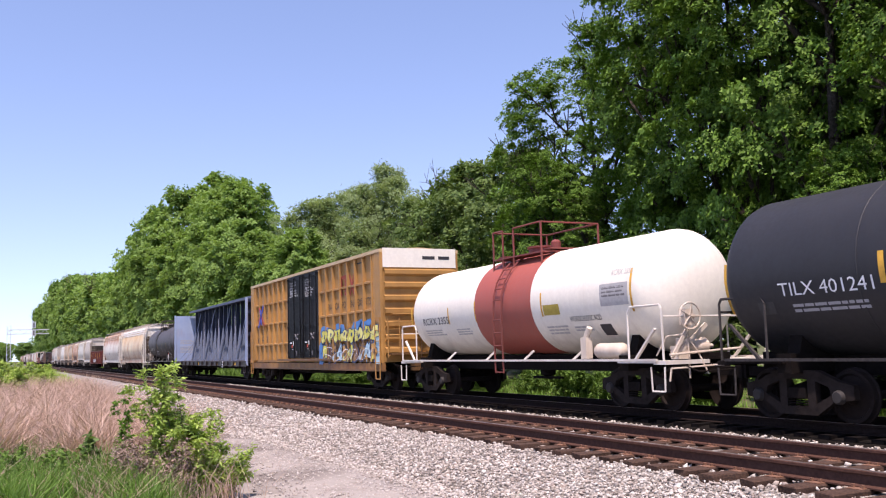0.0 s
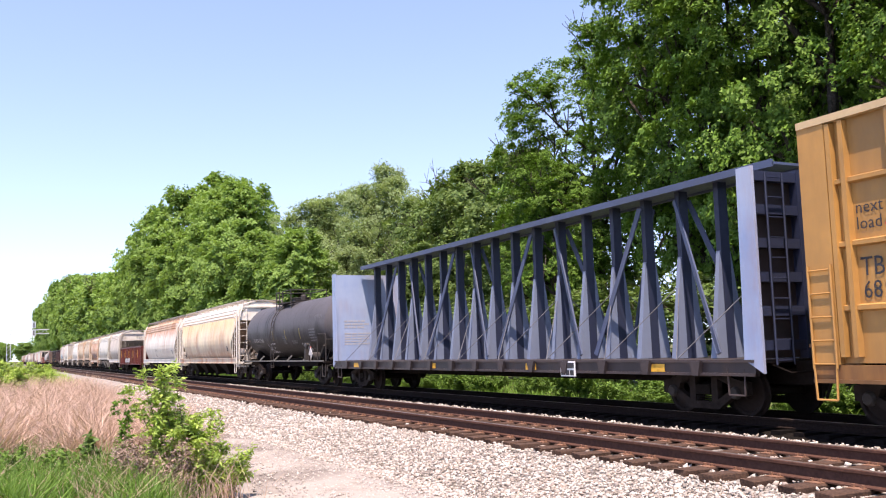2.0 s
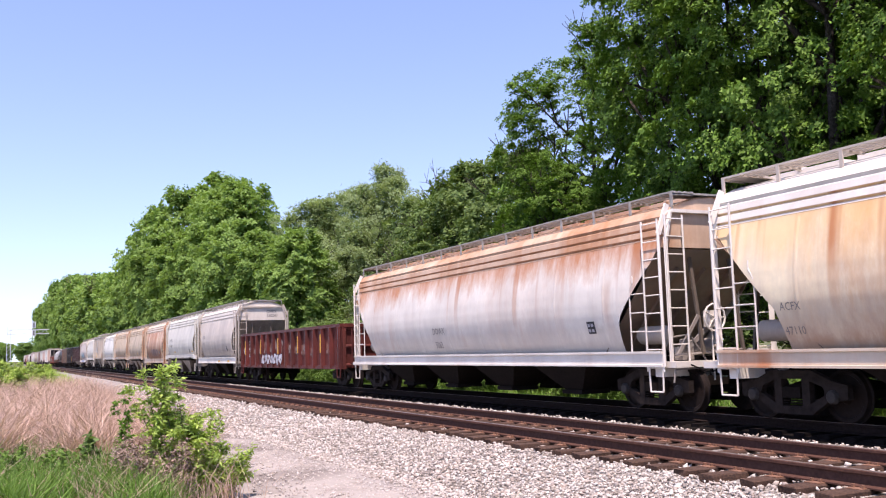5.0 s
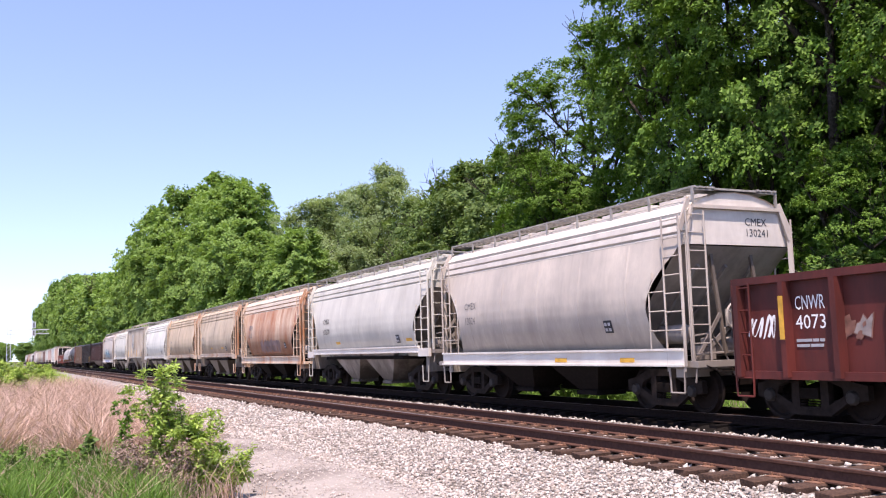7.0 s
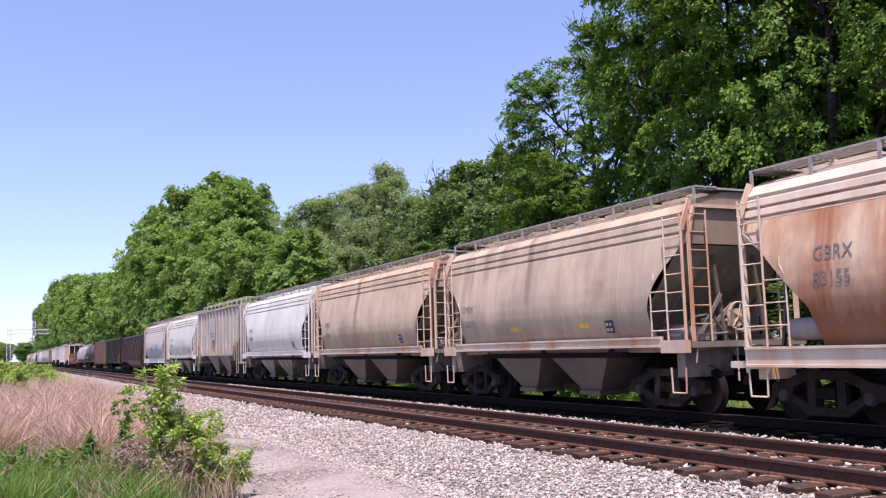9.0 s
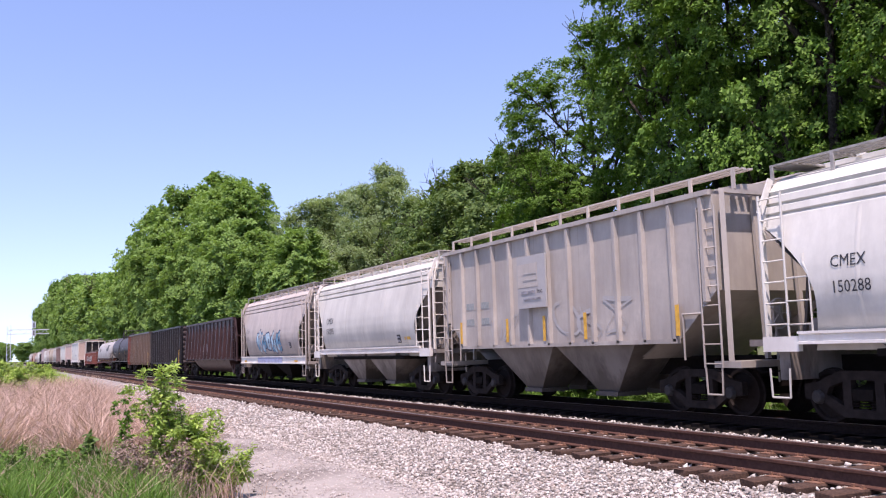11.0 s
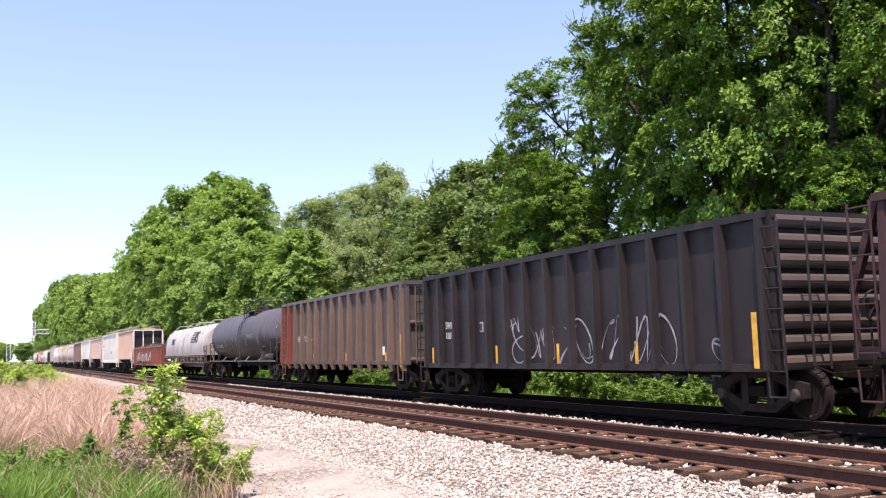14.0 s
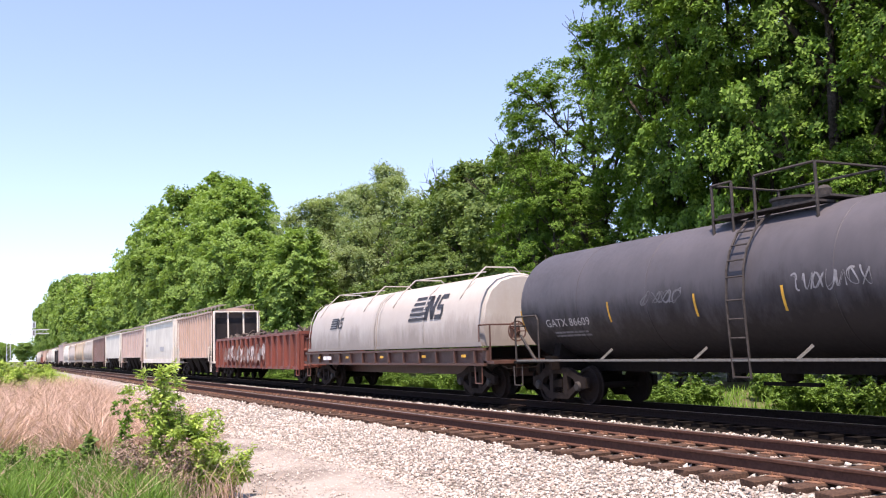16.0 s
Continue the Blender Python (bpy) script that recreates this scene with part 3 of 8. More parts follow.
def tick(car, x, z, h, w, material, radius, zc, lean=0.0):
    n = 6
    rows = []
    for k in range(n):
        rows.append((x + lean * k / n, z + h * k / n, w, h / n * 1.02))
    return bars(rows, material, car, radius=radius, zc=zc, name="reflector")


# ---------------------------------------------------------------- covered hoppers
HOPPER_PROFILE = [(1.28, 1.25), (1.41, 1.55), (1.51, 1.85), (1.565, 2.15), (1.575, 2.4), (1.555, 2.7), (1.51, 3.0), (1.45, 3.3), (1.375, 3.62), (1.335, 3.66), (1.375, 3.70),
                  (1.35, 3.81), (1.31, 3.84), (1.35, 3.88), (1.325, 4.00), (1.285, 4.03), (1.315, 4.09), (1.15, 4.27), (0.85, 4.40), (0.45, 4.50), (0.0, 4.54)]


def side_y(z):
    """How far out the curved side stands at height z."""
    for (y0, z0), (y1, z1) in zip(HOPPER_PROFILE, HOPPER_PROFILE[1:]):
        if z0 <= z <= z1:
            return -(y0 + (y1 - y0) * (z - z0) / (z1 - z0))
    return -1.5


def cut_back(z, depth=1.15):
    """How far the side sheet stops short of the end at height z."""
    if z >= 3.45:
        return 0.0
    if z >= 2.15:
        return depth * (1 - ((z - 2.15) / 1.3) ** 1.7)
    return depth - 0.3 * ((2.15 - z) / 0.9) ** 2


def cut_line(z, depth=1.46):
    """A straight slanting edge instead, with a rounded foot."""
    if z >= 3.5:
        return 0.0
    if z >= 2.0:
        return depth * (3.5 - z) / 1.5
    return depth + 0.12 - 0.12 * ((2.0 - z) / 0.75 - 1) ** 2


def curved_hopper(front, rear, label, material, frame_mat=None, sill=(0.96, 1.33), chutes=3, chute_mat=None, walk_mat=None, lettering=None, trim=None, deep=True, roof=None, slope=None, inset=0.40, straight=False):
    car, half = car_root("covered_hopper", label, "hopper car", front, rear)
    frame_mat, trim, walk_mat = frame_mat or material, trim or material, walk_mat or M["walk"]
    le = half - inset
    prof = [(y, z) for y, z in HOPPER_PROFILE]
    fine = []
    for (y0, z0), (y1, z1) in zip(prof, prof[1:]):
        k = 5 if z1 - z0 > 0.3 else (3 if z1 - z0 > 0.2 else 1)
        for i in range(k):
            fine.append((y0 + (y1 - y0) * i / k, z0 + (z1 - z0) * i / k))
    fine.append(prof[-1])
    full = [(-y, z) for y, z in fine] + [(y, z) for y, z in reversed(fine[:-1])]
    rows = []
    for f in (-1, -0.6, -0.2, 0.2, 0.6, 1):
        rows.append([(f * (le - (cut_line(z) if straight else cut_back(z))), y, z) for y, z in full])
    part("body", Geo().sheet(rows), material, car, "", 28)
    if roof:
        for s in (-1, 1):
            edge = [[(f * (le + 0.01), s * (y + 0.005), z + 0.006) for y, z in fine if z > 3.6] for f in (-1, 0, 1)]
            part("eave", Geo().sheet(edge), roof, car, "pale ridged eave and roof", 28)
    # weld ribs on the curved sides
    n = max(4, round(2 * le / 2.0))
    for k in range(1, n):
        x = -le + 2 * le * k / n
        if abs(x) > le - 1.5:
            continue
        for s in (-1, 1):
            strip = [[(x + dx, s * (y + (0.008 if dx in (-0.02, 0.02) else 0.0)), z) for y, z in fine if 1.3 < z < 3.6] for dx in (-0.05, -0.02, 0.02, 0.05)]
            part("side_rib", Geo().sheet(strip), material, car, "", 50)
    # ends: upper sheet, slope sheet
    for s in (-1, 1):
        upper = [(y, z) for y, z in full if z >= 3.39]
        g = Geo()
        m = len(upper)
        vs = [(s * (le - 0.03), y, z) for y, z in upper] + [(s * (le - 0.07), y, z) for y, z in upper]
        g.add(vs, [tuple(range(m)), tuple(range(2 * m - 1, m - 1, -1))] + [(i, (i + 1) % m, m + (i + 1) % m, m + i) for i in range(m)])
        part("end_sheet", g, roof or material, car)
        g = Geo()
        xa, xb = s * (le - 0.05), s * (le - 2.35)
        g.add([(xa, -1.52, 3.40), (xa, 1.52, 3.40), (xb, 1.32, 1.2), (xb, -1.32, 1.2), (xa - s * 0.05, -1.52, 3.36), (xa - s * 0.05, 1.52, 3.36), (xb - s * 0.05, 1.32, 1.16), (xb - s * 0.05, -1.32, 1.16)],
              [(0, 1, 2, 3), (7, 6, 5, 4), (0, 4, 5, 1), (1, 5, 6, 2), (2, 6, 7, 3), (3, 7, 4, 0)])
        part("slope_sheet", g, slope or M["baydirtshade"], car)
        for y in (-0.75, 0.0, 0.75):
            part("slope_brace", Geo().beam((xa - s * 0.35, y, 3.05), (xb + s * 0.3, y, 1.5), 0.06, 0.14), slope or M["baydirtshade"], car)
        # corner posts and braces
        g = Geo()
        xe = s * (le + 0.06)
        for y in (-1.40, 1.40):
            g.beam((xe, y, sill[0]), (xe, y, 3.55), 0.08, 0.06)
            g.beam((xe, y, 3.55), (xe - s * 0.05, y * 0.86, 4.2), 0.08, 0.06)
        g.beam((xe - s * 0.05, -1.2, 4.2), (xe - s * 0.05, 1.2, 4.2), 0.09, 0.07)
        part("end_frame", g, frame_mat, car)
        for y in (-0.55, 0.55):
            part("end_brace", Geo().beam((xe, y, 1.2), (xe - s * 0.3, y, 3.3), 0.07, 0.06), M["shadedirt"], car)
        g = Geo()
        g.span(xe - 0.45, xe + 0.18, -1.45, 1.45, sill[0] - 0.02, sill[0] + 0.10)
        g.span(s * (le - 0.3) - 0.12, s * (le - 0.3) + 0.12, -1.45, 1.45, 0.75, sill[0] + 0.05)
        part("end_platform", g, frame_mat if deep else M["baydirtshade"], car)
        for y in (-1.55, 1.55):
            ladder(car, s * (le - 0.27), y, sill[0] - 0.1, 4.02, 0.52, frame_mat)
            post = Geo().beam((s * (le - 0.01), y * 0.985, sill[0]), (s * (le - 0.01), y * 0.985, 3.72), 0.05, 0.11)
            post.beam((s * (le - 0.01), y * 0.985, 3.70), (s * (le - 0.04), y * 0.80, 4.34), 0.05, 0.11)
            part("corner_post", post, frame_mat, car)
            stirrup(car, s * (le - 0.27), y, frame_mat)
            g = Geo()
            xi = s * (le - 1.04)
            g.path([(xi, y, sill[1]), (xi, y, 2.55), (xi + s * 0.12, y, 2.75), (xi + s * 0.12, y, 2.9)], 0.018)
            for z in (1.7, 2.1, 2.5):
                g.rod((xi, y, z), (s * (le - 0.53), y, z), 0.014, 5)
            part("grab_rail", g, frame_mat, car)
        ladder(car, xe + s * 0.04, -1.2 * s, sill[0], 4.1, 0.46, frame_mat, "y")
        tank = Geo().turned([(-0.5, 0), (-0.46, 0.14), (-0.38, 0.2), (0.38, 0.2), (0.46, 0.14), (0.5, 0)], s * (le - 1.0), -0.95, 1.62, "x", 12)
        part("air_reservoir", tank, M["baydirtshade"] if slope is None else M["hopgrey"], car, "", 50)
    brake_wheel(car, le + 0.22, -0.35, 1.95, frame_mat)
    end_gear(car, le - 0.15, M["baydirtshade"], sill[0] + 0.1)
    # side sills
    for s in (-1, 1):
        g = Geo()
        ls = le - 0.02 if deep else le - 0.75
        g.prism([(s * 1.50, sill[0]), (s * 1.61, sill[0]), (s * 1.61, sill[0] + 0.045), (s * 1.57, sill[0] + 0.05), (s * 1.57, sill[1] - 0.05), (s * 1.61, sill[1] - 0.045), (s * 1.61, sill[1]), (s * 1.50, sill[1])], "x", -ls, ls)
        if not deep:
            for e in (-1, 1):
                g.span(min(e * ls, e * (le + 0.05)), max(e * ls, e * (le + 0.05)), s * 1.535 - 0.05, s * 1.535 + 0.05, sill[0] - 0.12, sill[1] - 0.08)
        part("side_sill", g, trim, car)
    # body bottom between sills and bays
    g = Geo()
    g.span(-le + 2.2, le - 2.2, -1.48, 1.48, 1.15, 1.27)
    g.span(-half + 0.75, half - 0.75, -0.2, 0.2, 0.75, 1.15)
    part("centre_sill", g, M["steel"], car)
    room = 2 * (half - 3.3)
    step = room / chutes
    for k in range(chutes):
        x = -room / 2 + step * (k + 0.5)
        w = step * (0.36 if deep else 0.49)
        for s in (-1, 1):
            g = Geo()
            a = [(x - w, s * 1.5, sill[0] + 0.02), (x + w, s * 1.5, sill[0] + 0.02), (x + w, s * 0.1, sill[0] + 0.02), (x - w, s * 0.1, sill[0] + 0.02)]
            b = [(x - 0.36, s * 1.05, 0.36), (x + 0.36, s * 1.05, 0.36), (x + 0.36, s * 0.3, 0.36), (x - 0.36, s * 0.3, 0.36)]
            g.add(a + b, [(0, 1, 5, 4), (1, 2, 6, 5), (2, 3, 7, 6), (3, 0, 4, 7), (4, 5, 6, 7)])
            g.span(x - 0.42, x + 0.42, s * 0.7 - 0.42, s * 0.7 + 0.42, 0.27, 0.37)
            part("hopper_bay", g, chute_mat or M["steel"], car)
    # roof hatches and running boards
    g = Geo()
    k = max(4, round(2 * le / 2.4))
    for i in range(k):
        x = -le + 2 * le * (i + 0.5) / k
        g.span(x - le / k * 0.86, x + le / k * 0.86, -0.30, 0.30, 4.52, 4.62)
        g.span(x - 0.05, x + 0.05, -0.36, 0.36, 4.60, 4.66)
    part("roof_hatch", g, roof or material, car)
    for s in (-1, 1):
        g = Geo()
        for yy in (0.62, 0.78, 0.94, 1.10):
            g.span(-le - 0.05, le + 0.05, s * yy - 0.045, s * yy + 0.045, 4.58, 4.62)
        nb = max(6, round(2 * half / 1.5))
        for i in range(nb + 1):
            x = -le + 2 * le * i / nb
            g.span(x - 0.035, x + 0.035, s * 1.14 - 0.015, s * 1.14 + 0.015, 4.24, 4.60)
            g.span(x - 0.03, x + 0.03, min(s * 0.58, s * 1.14), max(s * 0.58, s * 1.14), 4.54, 4.58)
        part("running_board", g, walk_mat, car, "open steel grating")
    for s in (-1, 1):
        part("end_walk", Geo().span(s * (le - 0.22) - 0.25, s * (le - 0.22) + 0.25, -1.1, 1.1, 4.56, 4.60), walk_mat, car)
    gear(car, half, half - 1.95)
    if lettering:
        lettering(car, half, le)
    return car


def ribbed_hopper(front, rear, label, material, frame_mat=None, z0=1.47, z1=4.36, rib=0.95, sill_mat=None, chutes=3, walk_mat=None, lettering=None, chute_mat=None, frame=False, roof=True, end_mat=None):
    """A covered hopper with flat, ribbed sides."""
    car, half = car_root("covered_hopper", label, "hopper car", front, rear)
    frame_mat = frame_mat or material
    le = half - 0.8
    g = Geo()
    zc = z0 + 0.95
    for s in (-1, 1):
        poly = [(-le, z1), (le, z1), (le, zc), (le - 1.15, z0), (-le + 1.15, z0), (-le, zc)]
        g.prism(poly, "y", s * 1.50 - 0.02, s * 1.50 + 0.02)
    part("side", g, material, car)
    n = round(2 * (le - 0.25) / rib)
    for s in (-1, 1):
        for k in range(n + 1):
            x = -le + 0.25 + 2 * (le - 0.25) * k / n
            low = max(z0, zc - (le - abs(x)) * 0.83) if abs(x) > le - 1.15 else z0
            part("rib", Geo().prism([(x - 0.07, s * 1.52), (x - 0.045, s * 1.61), (x + 0.045, s * 1.61), (x + 0.07, s * 1.52)], "z", low, z1 - 0.12), material, car)
    g = Geo()
    for s in (-1, 1):
        g.span(-le, le, s * 1.56 - 0.06, s * 1.56 + 0.06, z1 - 0.10, z1)
        g.span(-le + 1.1, le - 1.1, s * 1.56 - 0.05, s * 1.56 + 0.05, z0 - 0.04, z0 + 0.05)
        if frame:
            for x in (-le + 0.2, le - 0.2):
                g.span(x - 0.16, x + 0.16, s * 1.56 - 0.06, s * 1.56 + 0.06, z0 - 0.3, z1)
            g.span(-le, le, s * 1.57 - 0.06, s * 1.57 + 0.06, z0 - 0.3, z0 + 0.04)
    part("side_rail", g, sill_mat or material, car)
    if roof:
        g = Geo().prism([(-1.54, z1 - 0.02), (-0.8, z1 + 0.14), (0, z1 + 0.2), (0.8, z1 + 0.14), (1.54, z1 - 0.02), (0, z1 - 0.06)], "x", -le, le)
        part("roof", g, material, car)
        for s in (-1, 1):
            g = Geo()
            for yy in (0.7, 0.88, 1.06):
                g.span(-half + 0.55, half - 0.55, s * yy - 0.05, s * yy + 0.05, z1 + 0.38, z1 + 0.42)
            nb = max(6, round(2 * half / 1.3))
            for i in range(nb + 1):
                x = -half + 0.6 + (2 * half - 1.2) * i / nb
                g.span(x - 0.04, x + 0.04, s * 1.12 - 0.02, s * 1.12 + 0.02, z1, z1 + 0.4)
            part("running_board", g, walk_mat or M["walk"], car)
    for s in (-1, 1):
        g = Geo()
        g.span(min(s * (le - 0.06), s * (le - 0.02)), max(s * (le - 0.06), s * (le - 0.02)), -1.48, 1.48, zc, z1)
        xa, xb = s * (le - 0.04), s * (le - 2.4)
        g.add([(xa, -1.48, zc + 0.02), (xa, 1.48, zc + 0.02), (xb, 1.48, z0 - 0.3), (xb, -1.48, z0 - 0.3)], [(0, 1, 2, 3)])
        g.add([(xa - s * 0.05, -1.48, zc), (xa - s * 0.05, 1.48, zc), (xb, 1.48, z0 - 0.35), (xb, -1.48, z0 - 0.35)], [(0, 1, 2, 3)])
        part("end", g, end_mat or material, car)
        g = Geo()
        xe = s * (half - 0.62)
        for y in (-1.42, 1.42):
            g.beam((xe, y, 0.95), (xe, y, z1), 0.1, 0.08)
        g.beam((xe, -0.5, 1.1), (xe - s * 0.15, -0.5, z1 - 0.1), 0.09, 0.08)
        g.beam((xe, 0.5, 1.1), (xe - s * 0.15, 0.5, z1 - 0.1), 0.09, 0.08)
        g.span(xe - 0.4, xe + 0.3, -1.48, 1.48, 0.95, 1.07)
        g.beam((xe, -1.42, z1 - 0.05), (xe, 1.42, z1 - 0.05), 0.1, 0.08)
        part("end_frame", g, frame_mat, car)
        for y in (-1.56, 1.56):
            ladder(car, s * (half - 0.95), y, 0.95, z1 - 0.3, 0.48, frame_mat)
            stirrup(car, s * (half - 0.95), y, frame_mat)
            g = Geo().path([(s * (half - 1.75), y, 1.1), (s * (half - 1.75), y, 2.0), (s * (half - 1.2), y, 2.0)], 0.022)
            part("grab_rail", g, frame_mat, car)
    brake_wheel(car, half - 0.42, -0.35, 1.95, frame_mat)
    g = Geo()
    g.span(-half + 0.75, half - 0.75, -0.2, 0.2, 0.75, 1.15)
    part("centre_sill", g, M["steel"], car)
    room = 2 * (half - 3.4)
    step = room / chutes
    for k in range(chutes):
        x = -room / 2 + step * (k + 0.5)
        for s in (-1, 1):
            g = Geo()
            a = [(x - step * 0.49, s * 1.46, z0), (x + step * 0.49, s * 1.46, z0), (x + step * 0.49, 0.05 * s, z0), (x - step * 0.49, 0.05 * s, z0)]
            b = [(x - 0.36, s * 1.05, 0.36), (x + 0.36, s * 1.05, 0.36), (x + 0.36, s * 0.3, 0.36), (x - 0.36, s * 0.3, 0.36)]
            g.add(a + b, [(0, 1, 5, 4), (1, 2, 6, 5), (2, 3, 7, 6), (3, 0, 4, 7), (4, 5, 6, 7)])
            g.span(x - 0.42, x + 0.42, s * 0.7 - 0.42, s * 0.7 + 0.42, 0.27, 0.37)
            part("hopper_bay", g, chute_mat or M["steel"], car)
    gear(car, half, half - 1.95)
    if lettering:
        lettering(car, half, le)
    return car
# ---------------------------------------------------------------- open cars
def gondola(front, rear, label, material, z0=0.82, z1=2.5, ribs=16, inset=0.75, taper=0.0, ends="flat", rib_mat=None, load=None, lettering=None, name="gondola", red_posts=0, belly=False, end_set=0.0, rail_mat=None, low_rib=0.0):
    """An open-top car: side sheets with posts outside, top chord, floor and ends."""
    car, half = car_root(name, label, "gondola" if not belly else "hopper car", front, rear)
    le = half - inset
    ls = le - end_set
    for s in (-1, 1):
        g = Geo()
        g.span(-ls, ls, s * 1.45 - 0.012, s * 1.45 + 0.012, z0, z1)
        part("side", g, material, car)
        g = Geo()
        g.span(-le, le, s * 1.49 - 0.075, s * 1.49 + 0.075, z1 - 0.13, z1)
        part("top_chord", g, rail_mat or material, car)
        g = Geo()
        g.span(-ls, ls, s * 1.50 - 0.06, s * 1.50 + 0.06, z0 - 0.04, z0 + 0.10)
        part("side_sill", g, rail_mat or material, car)
        for k in range(ribs):
            x = -ls + 0.12 + (2 * ls - 0.24) * k / (ribs - 1)
            rib = Geo()
            d = 0.23 if taper else 0.17
            lo = z0 - low_rib
            vs = []
            for zz, dd in ((lo, d * (0.55 if low_rib else 1.0)), (z0 + 0.05, d), (z1 - 0.13, d * (1 - taper))):
                for dx in (-0.085, -0.055, 0.055, 0.085):
                    vs.append((x + dx, s * (1.46 + (dd if abs(dx) < 0.06 else 0.0)), zz))
            rib.add(vs, [(i * 4 + j, i * 4 + j + 1, (i + 1) * 4 + j + 1, (i + 1) * 4 + j) for i in range(2) for j in range(3)] + [(3, 2, 1, 0), (8, 9, 10, 11)])
            part("side_post", rib, M["redend"] if k < red_posts else (rib_mat or material), car)
    g = Geo().span(-ls, ls, -1.44, 1.44, z0 + 0.06, z0 + 0.14)
    part("floor", g, material, car)
    g = Geo()
    g.span(-half + 0.75, half - 0.75, -0.2, 0.2, 0.75, z0 + 0.06)
    for x in np.linspace(-ls + 1, ls - 1, 7):
        g.span(x - 0.06, x + 0.06, -1.4, 1.4, z0 - 0.08, z0 + 0.06)
    part("underframe", g, M["steel"], car)
    for s in (-1, 1):
        g = Geo()
        xe = s * le
        if ends == "slope":
            # sloped end sheet, open frame beyond it
            g.add([(s * (ls + end_set * 0.1), -1.44, z1 - 0.05), (s * (ls + end_set * 0.1), 1.44, z1 - 0.05), (s * (ls - 2.3), 1.44, z0), (s * (ls - 2.3), -1.44, z0),
                   (s * (ls + end_set * 0.1) - s * 0.05, -1.44, z1 - 0.1), (s * (ls + end_set * 0.1) - s * 0.05, 1.44, z1 - 0.1), (s * (ls - 2.4), 1.44, z0), (s * (ls - 2.4), -1.44, z0)],
                  [(0, 1, 2, 3), (7, 6, 5, 4), (0, 4, 5, 1)])
            for y in (-1.44, 1.44):
                g.beam((s * ls, y, z1 - 0.1), (s * (half - 0.65), y, z0 + 0.95), 0.12, 0.12)
                g.beam((s * (half - 0.65), y, z0 - 0.1), (s * (half - 0.65), y, z0 + 1.35), 0.1, 0.1)
                g.beam((s * ls, y, z0), (s * (half - 0.6), y, z0), 0.1, 0.16)
            g.span(min(s * (half - 1.0), s * (half - 0.55)), max(s * (half - 1.0), s * (half - 0.55)), -1.45, 1.45, z0 - 0.12, z0)
            g.beam((s * (half - 0.65), -1.44, z0 + 1.35), (s * (half - 0.65), 1.44, z0 + 1.35), 0.08, 0.08)
        else:
            g.span(min(xe, xe - s * 0.04), max(xe, xe - s * 0.04), -1.44, 1.44, z0, z1)
            n = 8 if ends == "corrugated" else 3
            for k in range(n):
                z = z0 + 0.12 + (z1 - z0 - 0.3) * k / (n - 1)
                part("end_rib", Geo().turned([(-1.42, 0.0), (-1.38, 0.14 if n > 4 else 0.085), (1.38, 0.14 if n > 4 else 0.085), (1.42, 0.0)], xe + s * 0.02, 0, z, "y", 10), M["endrib"] if ends == "corrugated" else material, car)
            g.span(min(xe, xe + s * 0.12), max(xe, xe + s * 0.12), -1.48, 1.48, z1 - 0.14, z1)
            for y in (-1.42, 1.42):
                g.span(min(xe - s * 0.1, xe + s * 0.1), max(xe - s * 0.1, xe + s * 0.1), y - 0.07, y + 0.07, z0 - 0.04, z1)
        part("end", g, material, car)
        for y in (-1.57, 1.57):
            ladder(car, s * (half - 0.95), y, z0 - 0.1, min(z1, z0 + 2.7) - 0.1, 0.42, rib_mat or material)
            stirrup(car, s * (half - 0.95), y, rib_mat or material)
        ladder(car, s * (half - 0.5) if ends != "slope" else s * (half - 0.62), s * -0.95, z0, z1 - 0.2 if ends != "slope" else z0 + 1.35, 0.4, rib_mat or material, "y")
    brake_wheel(car, half - 0.35, 0.25, min(z1 - 0.3, 2.0), rib_mat or material)
    if belly:
        w = ls - 1.9
        prof = [(1.36, z0 + 0.02), (1.24, 0.95), (1.06, 0.70), (0.85, 0.50), (0.6, 0.38), (0.0, 0.36)]
        prof = [(-y, z) for y, z in prof] + [(y, z) for y, z in reversed(prof[:-1])]
        rows = [[(f * (w - 0.9 * min(1, (z0 - z) / 0.9)), y, z) for y, z in prof] for f in (-1, -0.5, 0, 0.5, 1)]
        g = Geo().sheet(rows)
        for row in (rows[0], rows[-1]):
            g.add([tuple(p) for p in row], [tuple(range(len(row)))])
        part("hopper_bay", g, material, car, "rounded belly of the hopper", 40)
    if load:
        part("load", load(ls, z1), M["scrap"], car, "heap of dark scrap metal", None)
    gear(car, half, half - 1.95)
    if lettering:
        lettering(car, half, ls)
    return car


def scrap_heap(ls, z1):
    g = Geo()
    rnd = random.Random(8)
    for k in range(420):
        x, y = rnd.uniform(-ls + 0.3, ls - 0.3), rnd.uniform(-1.25, 1.25)
        z = z1 - 0.25 + 0.38 * (1 - (y / 1.4) ** 2) * rnd.uniform(0.4, 1.1) + 0.1 * math.sin(x * 1.7)
        d = Vector((rnd.gauss(0, 1), rnd.gauss(0, 1), rnd.gauss(0, 0.4))).normalized() * rnd.uniform(0.1, 0.4)
        g.beam(Vector((x, y, z)) - d, Vector((x, y, z)) + d, rnd.uniform(0.05, 0.25), rnd.uniform(0.03, 0.1))
    g.span(-ls + 0.05, ls - 0.05, -1.4, 1.4, 1.0, z1 - 0.3)
    return g


